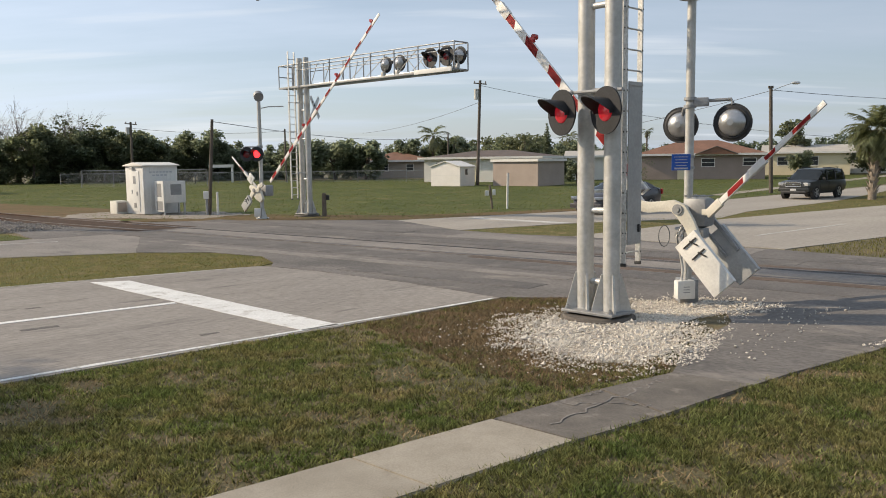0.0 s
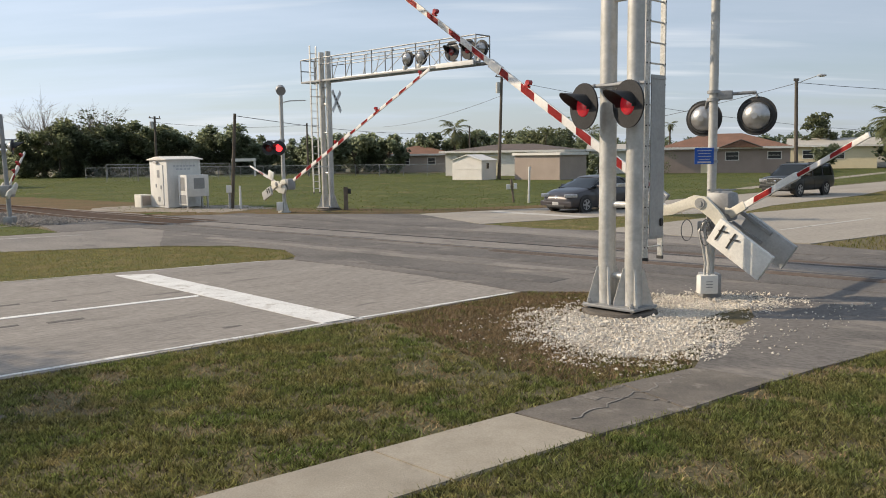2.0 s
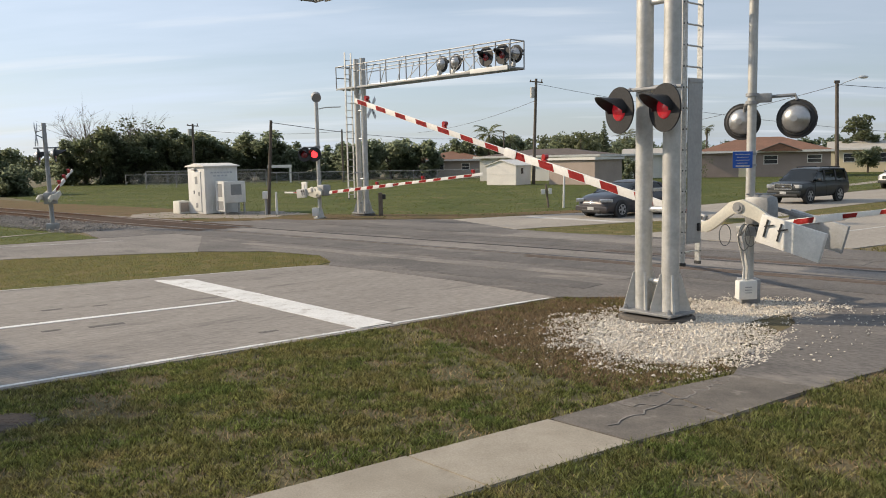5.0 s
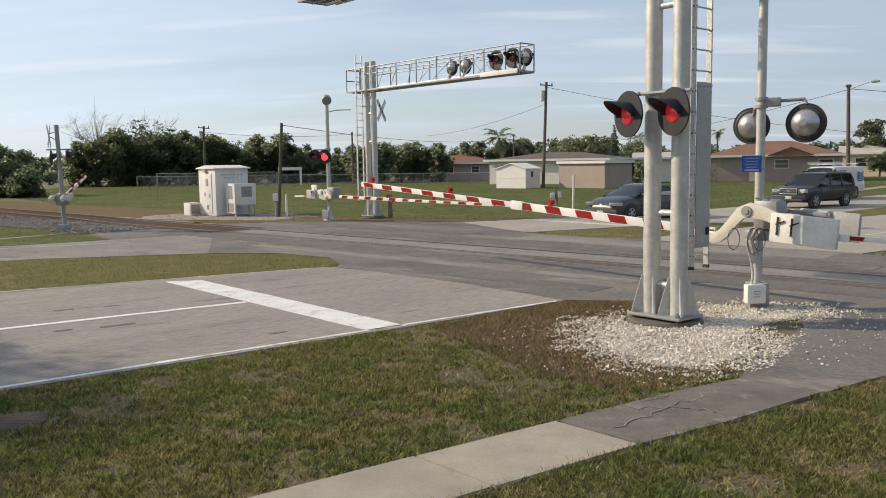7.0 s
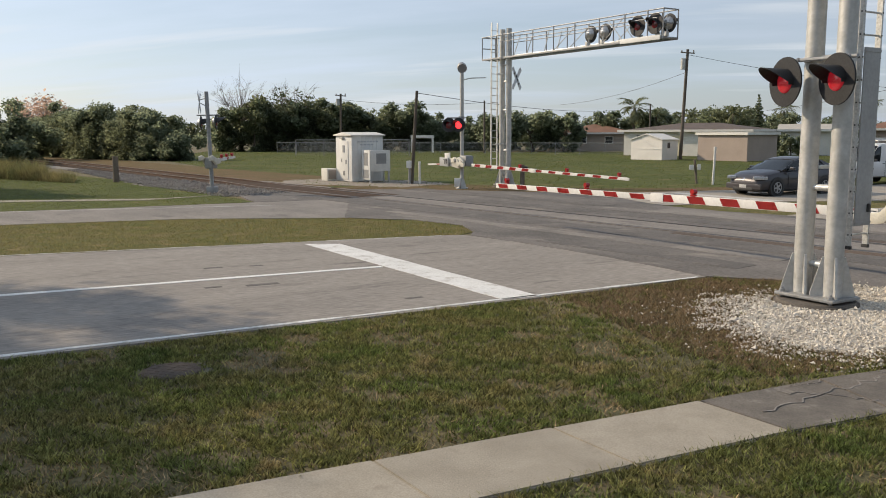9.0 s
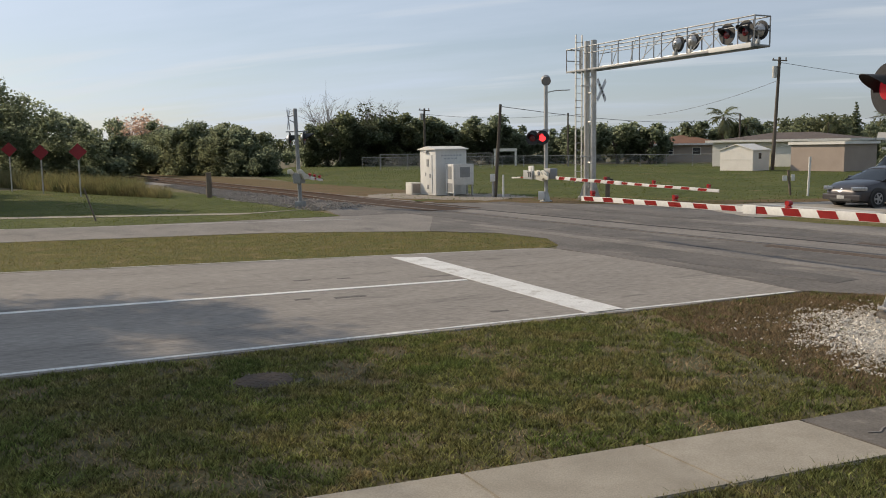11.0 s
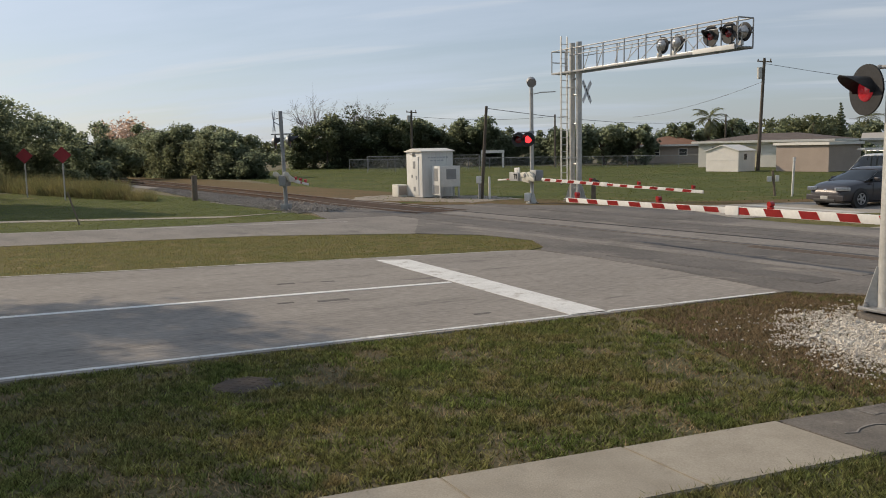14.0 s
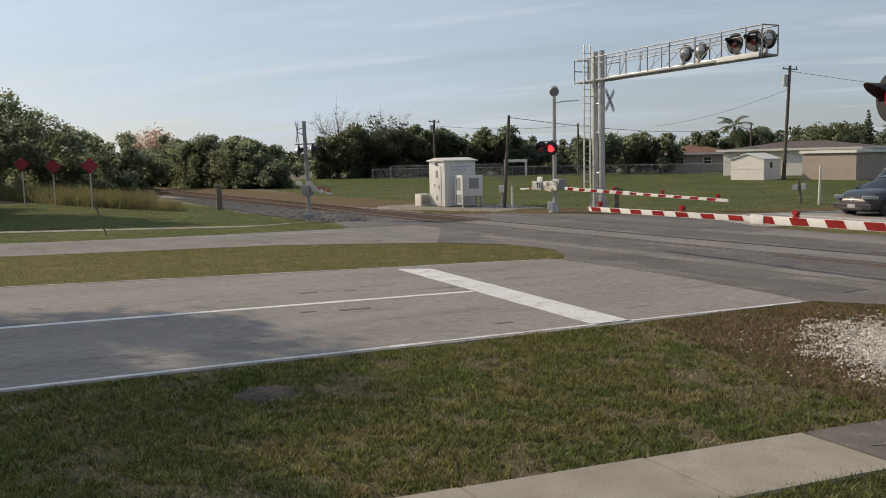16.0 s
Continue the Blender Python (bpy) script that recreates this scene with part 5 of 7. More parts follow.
bm = bmesh.new(); rod(bm, (-0.55, 0.0, 3.12), (0.45, 0.0, 3.12), 0.028, seg=8); rod(bm, (-0.4, 0, 3.12), (-0.42, 0.1, 2.85), 0.024, seg=6); rod(bm, (0.34, 0, 3.12), (0.34, -0.1, 2.9), 0.024, seg=6)
part("crossarm", bm, M["galv_dark"], LGATE)
bm = bmesh.new()
for s in (-1, 1): box(bm, (1.1, 0.016, 0.18), (0, 0, 0), (0, s * 45, 0))
part("crossbuck", bm, M["sign_white"], LGATE, "white crossed boards seen nearly edge on", at=pose(-0.42, 0.0, 3.62, 0, 0, 112), smooth=False)
bm = bmesh.new(); rod(bm, (-0.08, 0, 3.45), (-0.42, 0, 3.62), 0.018, seg=6); rod(bm, (-0.08, 0, 3.8), (-0.42, 0, 3.72), 0.018, seg=6)
part("sign_bracket", bm, M["galv_dark"], LGATE)

# signal hut and its neighbours
HUT = thing("signal_hut", pose(-13.93, 40.35, 0, 0, 0, 47), "white steel signal hut with low gabled roof", "hut")
bm = bmesh.new(); box(bm, (1.75, 1.7, 2.26), (0, 0, 1.15), bevel=0.01)
part("body", bm, M["white_box"], HUT)
for i in range(8):
    bm = bmesh.new(); box(bm, (0.014, 0.02, 2.1), (-0.74 + i * 0.21, -0.852, 1.15))
    part("rib", bm, M["white_box"], HUT, smooth=False)
bm = bmesh.new(); prism(bm, [(-0.95, 2.26), (-0.95, 2.31), (0, 2.44), (0.95, 2.31), (0.95, 2.26)], -0.97, 0.97, bevel=0.01)
part("roof", bm, M["fascia"], HUT, at=pose(0, 0, 0, 0, 0, 90))
bm = bmesh.new(); box(bm, (0.04, 0.86, 1.9), (-0.885, -0.05, 1.08), bevel=0.008)
D = part("door", bm, M["white_box"], HUT, at=pose(0, 0, 0))
for nm, wd, ht, y, z in (("vent", 0.22, 0.36, -0.05, 1.62), ("latch", 0.10, 0.16, 0.2, 1.05), ("lock_plate", 0.12, 0.18, -0.28, 0.98), ("vent", 0.18, 0.22, -0.05, 0.42)):
    bm = bmesh.new(); box(bm, (0.02, wd, ht), (-0.91, y, z), bevel=0.004)
    part(nm, bm, M["galv_dark"], D, smooth=False)
bm = bmesh.new(); box(bm, (0.12, 0.3, 0.1), (-0.94, 0.1, 2.16), bevel=0.01)
part("lamp", bm, M["galv"], HUT)
bm = bmesh.new()
for k in range(7): box(bm, (0.12, 0.006, 0.07), (-0.5 + 0.17 * k, -0.866, 1.98))
for k in range(4): box(bm, (0.14, 0.006, 0.07), (-0.35 + 0.2 * k, -0.866, 1.83))
part("lettering", bm, M["letter"], HUT, "grey stencilled letters too faint to read", smooth=False)
CAB = thing("equipment_cabinet", pose(-12.74, 39.35, 0, 0, 0, 47), "pale grey open-fronted equipment cabinet on legs", "cabinet")
bm = bmesh.new(); box(bm, (1.15, 0.62, 1.02), (0.05, 0, 1.05), bevel=0.015)
part("body", bm, M["plate_white"], CAB)
for x in (-0.46, 0.56):
    for y in (-0.25, 0.25):
        bm = bmesh.new(); box(bm, (0.07, 0.07, 0.56), (x, y, 0.28))
        part("leg", bm, M["galv"], CAB, smooth=False)
bm = bmesh.new(); box(bm, (0.035, 0.80, 1.42), (-0.56, -0.02, 0.86), bevel=0.01)
DR = part("door", bm, M["white_box"], CAB)
bm = bmesh.new(); box(bm, (0.02, 0.42, 0.62), (-0.572, -0.02, 1.14)); box(bm, (0.02, 0.56, 0.42), (-0.572, -0.02, 0.42))
part("opening", bm, M["galv_dark"], DR, smooth=False)
bm = bmesh.new(); box(bm, (0.55, 0.02, 0.5), (0.12, -0.315, 1.16))
part("vent", bm, M["galv_dark"], CAB, smooth=False)
BX = thing("utility_box", pose(-15.55, 40.3, 0, 0, 0, 47), "low beige utility box beside the hut", "utility box")
bm = bmesh.new(); box(bm, (0.55, 0.7, 0.62), (0, 0, 0.31), bevel=0.03)
part("body", bm, M["stucco_white"], BX)
bm = bmesh.new(); box(bm, (0.42, 0.02, 0.45), (0, -0.357, 0.32), bevel=0.004)
part("door", bm, M["stucco_grey"], BX)

# ---- vehicles ----
def loft(bm, stations, ring):
    """Skin over cross sections; each station gives x and what ring() needs."""
    rows = []
    for s in stations:
        rows.append([bm.verts.new((s[0], y, z)) for y, z in ring(*s[1:])])
    n = len(rows[0])
    for a, b in zip(rows, rows[1:]):
        for i in range(n):
            bm.faces.new((a[i], a[(i + 1) % n], b[(i + 1) % n], b[i]))
    bm.faces.new(rows[0][::-1]); bm.faces.new(rows[-1])
    bmesh.ops.recalc_face_normals(bm, faces=bm.faces[:])
    return bm

def fair(rows, n=4):
    """More stations on a smooth curve through the given ones."""
    out = []
    for i in range(len(rows) - 1):
        p = [rows[max(0, i - 1)], rows[i], rows[i + 1], rows[min(len(rows) - 1, i + 2)]]
        for k in range(n):
            t = k / n
            out.append(tuple(0.5 * (2 * b + (c - a) * t + (2 * a - 5 * b + 4 * c - d) * t * t + (3 * b - a - 3 * c + d) * t ** 3) for a, b, c, d in zip(*p)))
    return out + [tuple(rows[-1])]

def car_ring(w, zl, zt):
    """Body section: tucked sill, bulging flank, a crease at the shoulder, a crowned top."""
    h = zt - zl
    half = [(0.0, zl), (w * 0.80, zl), (w * 0.93, zl + 0.05), (w * 0.975, zl + h * 0.24), (w, zl + h * 0.46), (w * 0.985, zl + h * 0.64), (w * 0.97, zl + h * 0.80), (w * 0.93, zt - h * 0.08), (w * 0.84, zt - h * 0.012), (w * 0.45, zt + 0.022), (0.0, zt + 0.03)]
    return [(-y, z) for y, z in half] + half[-2:0:-1]

class Cabin:
    """Upper body: the line of screen, roof and rear window, and how the sides lean in."""
    def __init__(self, line, zb, w0, w1):
        self.line, self.zb, self.w0, self.w1 = fair(line, 4), zb, w0, w1
        self.zt = max(z for _, z in self.line)
    def wide(self, z):
        f = max(0.0, min(1.0, (z - self.zb) / (self.zt - self.zb)))
        return self.w0 + (self.w1 - self.w0) * f ** 1.35
    def top(self, x):
        for (a, u), (b, w) in zip(self.line, self.line[1:]):
            if min(a, b) <= x <= max(a, b): return u + (w - u) * ((x - a) / (b - a) if b != a else 0)
        return self.zb
    def ring(self, z):
        zb = self.zb - 0.03
        half = [(self.w0 * 0.99, zb), (self.wide(zb + (z - zb) * 0.5), zb + (z - zb) * 0.5), (self.wide(z) * 0.995, zb + (z - zb) * 0.86), (self.wide(z) * 0.94, zb + (z - zb) * 0.96), (self.wide(z) * 0.6, z + 0.008), (0.0, z + 0.016)]
        return [(-y, q) for y, q in half] + half[-2::-1]
    def skin(self, x0, x1, low, out, steps=8):
        """A panel on the flank, from height share low[0] to low[1], standing out a little."""
        rows = []
        for i in range(steps + 1):
            r = []
            for f in (low[0], (low[0] + low[1]) / 2, low[1]):
                x = x0[0] + (x0[1] - x0[0]) * f + ((x1[0] + (x1[1] - x1[0]) * f) - (x0[0] + (x0[1] - x0[0]) * f)) * i / steps
                z = self.zb + (self.zt - self.zb) * f
                z = min(z, max(self.zb, self.top(x) - 0.012))
                r.append((x, self.wide(z) + out, z))
            rows.append(r)
        return rows

def flank(bm, rows, side, thick=0.014):
    n = len(rows[0])
    outer = [[bm.verts.new((x, side * y, z)) for x, y, z in r] for r in rows]
    inner = [[bm.verts.new((x, side * (y - thick), z)) for x, y, z in r] for r in rows]
    for g in (outer, inner):
        for a, b in zip(g, g[1:]):
            for i in range(n - 1): bm.faces.new((a[i], a[i + 1], b[i + 1], b[i]))
    for i in range(n - 1):
        for e in (0, -1): bm.faces.new((outer[e][i], outer[e][i + 1], inner[e][i + 1], inner[e][i]))
    for a, b, c, d in zip(outer, outer[1:], inner, inner[1:]):
        for e in (0, -1): bm.faces.new((a[e], b[e], d[e], c[e]))
    bmesh.ops.recalc_face_normals(bm, faces=bm.faces[:])
    return bm

def wheel(parent, x, y, r, w, out):
    bm = bmesh.new(); rod(bm, (0, -w / 2, 0), (0, w / 2, 0), r, seg=32)
    es = [e for e in bm.edges if abs(e.verts[0].co.y - e.verts[1].co.y) < 1e-5]
    bmesh.ops.bevel(bm, geom=es, offset=0.03, segments=2, affect="EDGES")
    wh = part("wheel", bm, M["tyre"], parent, "black tyre", at=pose(x, y, r))
    bm = bmesh.new(); s = out * (w / 2 + 0.004)
    rod(bm, (0, s - 0.02 * out, 0), (0, s + 0.006 * out, 0), r * 0.24, seg=16)
    for k in range(5):
        a = k * 2 * math.pi / 5
        box(bm, (r * 0.62, 0.022, r * 0.20), (r * 0.34 * math.cos(a), s, -r * 0.34 * math.sin(a)), (0, math.degrees(a), 0))
    bmesh.ops.create_circle(bm, cap_ends=False, segments=24, radius=r * 0.66, matrix=pose(0, s, 0, 90))
    ring_e = [e for e in bm.edges if not e.link_faces]
    g = bmesh.ops.extrude_edge_only(bm, edges=ring_e)
    bmesh.ops.scale(bm, verts=[v for v in g["geom"] if isinstance(v, bmesh.types.BMVert)], vec=(0.88, 1, 0.88))
    part("rim", bm, M["rim"], wh, "silver spoked rim")
    return wh

def vehicle(name, label, at, L, W, H, paint, spec):
    c = thing(name, at, label, "car", "waiting vehicles")
    w = W / 2
    body = part("body", loft(bmesh.new(), fair(spec["body"]), car_ring), paint, c)
    cab = Cabin(spec["line"], spec["zb"], w * 0.93, w * spec.get("tuck", 0.74))
    zb = cab.zb
    bm = loft(bmesh.new(), cab.line, cab.ring)
    part("glass", bm, M["car_glass"], c, "dark tinted windows")
    # roof: a shell over the upper part of the cabin
    bm = bmesh.new()
    rows = []
    for x, z in cab.line:
        if z < cab.zt - spec.get("roof_drop", 0.07): continue
        e = cab.wide(z)
        rows.append([bm.verts.new((x, y, q)) for y, q in ((-e * 1.015, z - 0.085), (-e * 0.985, z - 0.028), (-e * 0.90, z + 0.002), (-e * 0.6, z + 0.022), (0, z + 0.030), (e * 0.6, z + 0.022), (e * 0.90, z + 0.002), (e * 0.985, z - 0.028), (e * 1.015, z - 0.085))])
    for p, q in zip(rows, rows[1:]):
        for i in range(8): bm.faces.new((p[i], p[i + 1], q[i + 1], q[i]))
    bmesh.ops.recalc_face_normals(bm, faces=bm.faces[:])
    bmesh.ops.solidify(bm, geom=bm.faces[:], thickness=0.012)
    part("roof", bm, paint, c)
    for s in (-1, 1):
        for x0, x1, m in spec["pillars"]:
            part("pillar", flank(bmesh.new(), cab.skin(x0, x1, (-0.03, 1.0), 0.010), s), paint if m else M["trim_dark"], c)
        for x0, x1 in spec.get("side_panels", ()):
            part("side_panel", flank(bmesh.new(), cab.skin(x0, x1, (-0.03, 1.0), 0.016), s), paint, c)
    b1 = max(x for x, _ in cab.line)
    front, fz = L / 2, spec["fz"]
    bm = bmesh.new(); box(bm, (0.08, W * 0.94, 0.20), (front - 0.03, 0, spec["bumper"]), bevel=0.03)
    part("bumper", bm, spec.get("bumper_mat", paint), c)
    bm = bmesh.new(); box(bm, (0.03, W * spec["grille_w"], spec["grille_h"]), (front - 0.01 - spec.get("rake", 0.03), 0, fz), bevel=0.01)
    gr = part("grille", bm, M["trim_dark"], c)
    bm = bmesh.new()
    for k in (-0.5, 0.0, 0.5)[: spec.get("bars", 3)]: box(bm, (0.03, W * spec["grille_w"] * 0.98, 0.025), (front - spec.get("rake", 0.03) + 0.005, 0, fz + k * spec["grille_h"] * 0.8))
    part("trim", bm, spec.get("bar_mat", M["chrome"]), gr)
    bm = bmesh.new(); ball(bm, (front - spec.get("rake", 0.03) + 0.02, 0, fz), 0.06, (0.3, 1.2, 0.8), 10)
    part("badge", bm, M["chrome"], gr)
    for s in (-1, 1):
        bm = bmesh.new(); box(bm, (spec.get("lamp_l", 0.22), W * 0.19, spec.get("lamp_h", 0.13)), (front - 0.08 - spec.get("rake", 0.03), s * W * 0.385, fz + spec.get("lamp_up", 0.02)), (0, 0, s * -spec.get("lamp_turn", 25)), bevel=0.03)
        part("headlight", bm, M["headlamp"], c, "clear headlight")
        bm = bmesh.new(); box(bm, (0.12, 0.2, 0.13), (b1 - 0.42, s * (w + 0.07), zb + 0.06), bevel=0.04)
        part("mirror", bm, spec.get("mirror_mat", paint), c)
        bm = bmesh.new(); box(bm, (0.10, 0.1, 0.24), (-L / 2 + 0.06, s * W * 0.43, 0.85), bevel=0.02)
        part("tail_light", bm, M["lamp_red"], c)
        for k in spec["doors"]:
            bm = bmesh.new(); box(bm, (0.012, 0.012, zb - 0.36), (k, s * (w + 0.001), (zb + 0.36) / 2))
            part("door_gap", bm, M["trim_dark"], c, smooth=False)
            bm = bmesh.new(); box(bm, (0.16, 0.03, 0.03), (k + 0.14, s * (w + 0.008), zb - 0.12), bevel=0.008)
            part("door_handle", bm, spec.get("mirror_mat", paint), c)
    bm = bmesh.new(); box(bm, (0.02, 0.32, 0.12), (front + 0.012, 0, spec["bumper"]), bevel=0.004)
    part("plate", bm, M["plate_grey"], c)
    bm = bmesh.new(); box(bm, (L * 0.9, W * 0.78, 0.14), (0, 0, spec["clear"] + 0.02))
    part("underbody", bm, M["trim_dark"], c, smooth=False)
    ws = []
    for x in spec["axles"]:
        for s in (-1, 1):
            bm = bmesh.new(); rod(bm, (x, s * (w - 0.16), spec["r"] + 0.02), (x, s * (w + 0.003), spec["r"] + 0.02), spec["r"] + 0.055, seg=28)
            part("wheel_arch", bm, M["trim_dark"], c)
            ws.append(wheel(c, x, s * (w - 0.085), spec["r"], 0.20, s))
    return c, ws

HEAD = 221.3   # heading of the waiting traffic
SEDAN, SEDAN_W = vehicle("sedan", "dark grey compact sedan waiting at the crossing", pose(0, 0, 0), 4.55, 1.76, 1.465, M["car_grey"], dict(
    body=[(-2.27, 0.62, 0.50, 0.92), (-2.22, 0.72, 0.36, 1.00), (-2.05, 0.80, 0.26, 1.03), (-1.6, 0.86, 0.20, 1.03), (-0.8, 0.88, 0.19, 0.98), (0.4, 0.88, 0.19, 0.95), (1.0, 0.88, 0.19, 0.95), (1.45, 0.87, 0.19, 0.91), (1.80, 0.85, 0.19, 0.85), (2.02, 0.81, 0.20, 0.77), (2.16, 0.74, 0.21, 0.69), (2.24, 0.66, 0.24, 0.62), (2.28, 0.55, 0.30, 0.54)],
    line=[(-1.95, 1.00), (-1.62, 1.12), (-1.25, 1.28), (-0.85, 1.38), (-0.35, 1.415), (0.05, 1.39), (0.32, 1.32), (0.72, 1.15), (1.18, 0.95)], zb=0.95, roof_drop=0.11,
    pillars=(((1.14, 0.30), (1.22, 0.36), 1), ((-0.18, -0.26), (-0.08, -0.16), 0), ((-1.28, -1.02), (-1.80, -1.20), 1)), fz=0.63, bumper=0.36, grille_w=0.40, grille_h=0.09, rake=0.05, lamp_l=0.50, lamp_h=0.12, lamp_up=0.05, lamp_turn=42, bars=1, bar_mat=M["car_grey"],
    doors=(0.85, -0.15), axles=(1.44, -1.20), r=0.315, clear=0.2, tuck=0.68))
bm = bmesh.new(); box(bm, (0.05, 0.95, 0.11), (2.27, 0, 0.27), bevel=0.02)
part("air_intake", bm, M["trim_dark"], SEDAN, "dark lower air intake")
SUV, SUV_W = vehicle("suv", "black-green sport utility vehicle slowing on the road", pose(0, 0, 0), 4.56, 1.80, 1.66, M["car_black"], dict(
    body=[(-2.28, 0.80, 0.44, 1.02), (-2.22, 0.87, 0.36, 1.05), (-1.0, 0.90, 0.34, 1.05), (0.9, 0.90, 0.34, 1.05), (1.2, 0.90, 0.34, 1.04), (1.85, 0.89, 0.35, 1.01), (2.12, 0.86, 0.36, 0.97), (2.24, 0.82, 0.38, 0.90), (2.28, 0.76, 0.42, 0.83)],
    line=[(-2.24, 1.04), (-2.16, 1.30), (-2.02, 1.55), (-1.82, 1.625), (-0.6, 1.645), (0.22, 1.625), (0.48, 1.56), (0.82, 1.32), (1.20, 1.05)], zb=1.04, roof_drop=0.09,
    pillars=(((1.15, 0.46), (1.24, 0.56), 1), ((0.0, -0.04), (0.12, 0.08), 0), ((-1.06, -1.06), (-0.96, -0.96), 0), ((-2.22, -2.06), (-2.0, -1.88), 1)), fz=0.81, bumper=0.52, grille_w=0.46, grille_h=0.25, rake=0.0, lamp_l=0.2, lamp_h=0.17, lamp_up=0.02, lamp_turn=14,
    doors=(1.0, -0.05), axles=(1.46, -1.30), r=0.37, clear=0.34, tuck=0.80, mirror_mat=M["trim_dark"]))
bm = bmesh.new()
for z in (0.69, 0.935): box(bm, (0.04, 0.88, 0.035), (2.292, 0, z), bevel=0.01)
for y in (-0.425, 0.425): box(bm, (0.04, 0.035, 0.28), (2.292, y, 0.81), bevel=0.01)
part("grille_surround", bm, M["chrome"], SUV, "chrome grille surround")
bm = bmesh.new(); box(bm, (0.05, 1.4, 0.10), (2.29, 0, 0.41), bevel=0.02)
part("air_intake", bm, M["trim_dark"], SUV, "dark lower air intake")
bm = bmesh.new()
for y in (-0.6, 0.6): rod(bm, (-1.8, y, 1.70), (0.1, y, 1.70), 0.022, seg=8)
for y in (-0.6, 0.6):
    for x in (-1.7, -0.8, 0.0): rod(bm, (x, y, 1.62), (x, y, 1.70), 0.018, seg=6)
part("roof_rack", bm, M["trim_dark"], SUV)
VAN, VAN_W = vehicle("cargo_van", "white cargo van with ladder rack and blue stripes", pose(0, 0, 0), 5.65, 2.0, 2.10, M["car_white"], dict(
    body=[(-2.8, 0.94, 0.45, 1.22), (-2.6, 0.99, 0.40, 1.24), (0.0, 1.0, 0.38, 1.24), (1.3, 1.0, 0.38, 1.24), (1.7, 1.0, 0.38, 1.20), (2.4, 0.97, 0.38, 1.10), (2.75, 0.93, 0.42, 1.02), (2.82, 0.88, 0.48, 0.96)],
    line=[(-2.78, 1.22), (-2.76, 1.60), (-2.68, 1.98), (-2.4, 2.06), (0.3, 2.08), (0.75, 2.05), (1.0, 1.94), (1.4, 1.56), (1.80, 1.20)], zb=1.20, roof_drop=0.12,
    pillars=(((1.72, 0.92), (1.82, 1.04), 1), ((0.52, 0.46), (0.78, 0.66), 1)), side_panels=(((-2.76, -2.68), (0.54, 0.48)),), fz=0.82, bumper=0.52, grille_w=0.62, grille_h=0.24, rake=0.0, lamp_l=0.14, lamp_h=0.20, lamp_up=0.0, lamp_turn=5,
    doors=(1.55, 0.45), axles=(1.85, -1.60), r=0.37, clear=0.4, tuck=0.86, bumper_mat=M["trim_dark"], mirror_mat=M["trim_dark"]))
for k in range(4):
    bm = bmesh.new()
    for s in (-1, 1): tube(bm, [(-2.6 + 0.1 * i, s * (1.008 - 0.055 * ((1.55 + 0.1 * k - 0.10 * math.sin(i * 0.45)) - 1.2)), 1.72 - 0.16 * k - 0.12 * math.sin(i * 0.45)) for i in range(8)], 0.035, 6)
    part("stripe", bm, M["blue_mark"], VAN, "curved blue stripe")
bm = bmesh.new()
for y in (-0.75, 0.75): rod(bm, (-2.4, y, 2.28), (1.1, y, 2.28), 0.025, seg=8)
for x in (-2.2, -0.7, 0.8): rod(bm, (x, -0.78, 2.24), (x, 0.78, 2.24), 0.025, seg=8); [rod(bm, (x, s * 0.75, 2.06), (x, s * 0.75, 2.28), 0.02, seg=6) for s in (-1, 1)]
part("roof_rack", bm, M["alu"], VAN)
bm = bmesh.new()
for y in (-0.55, -0.2): box(bm, (3.9, 0.03, 0.08), (-0.4, y, 2.34))
for i in range(12): rod(bm, (-2.2 + 0.33 * i, -0.55, 2.34), (-2.2 + 0.33 * i, -0.2, 2.34), 0.014, seg=6)
part("ladder", bm, M["alu"], VAN)
bm = bmesh.new(); rod(bm, (2.9, 0.55, 0.62), (2.9, 0.55, 1.05), 0.14, 0.03, seg=16)
part("safety_cone", bm, M["orange"], VAN, "orange cone on the bumper")

def shrink(c, k):
    """Bring a whole vehicle to a smaller model's size."""
    done = set()
    for ob in c.children_recursive:
        if ob.data.name not in done:
            ob.data.transform(Matrix.Scale(k, 4))
            done.add(ob.data.name)
        ob.matrix_basis = Matrix.Translation(ob.matrix_basis.translation * k)
shrink(VAN, 0.88)

# ---- houses ----
def window(parent, x, z, w, h, y=-0.0):
    bm = bmesh.new()
    for a, b, c, d in ((x, z + h / 2, w + 0.12, 0.07), (x, z - h / 2, w + 0.12, 0.07), (x, z, w, 0.04)): box(bm, (c, 0.05, d), (a, y - 0.02, b))
    for s in (-1, 1): box(bm, (0.07, 0.05, h), (x + s * w / 2, y - 0.02, z))
    wd = part("window", bm, M["fascia"], parent, smooth=False)
    bm = bmesh.new(); box(bm, (w, 0.02, h), (x, y - 0.006, z))
    part("pane", bm, M["window"], wd, smooth=False)

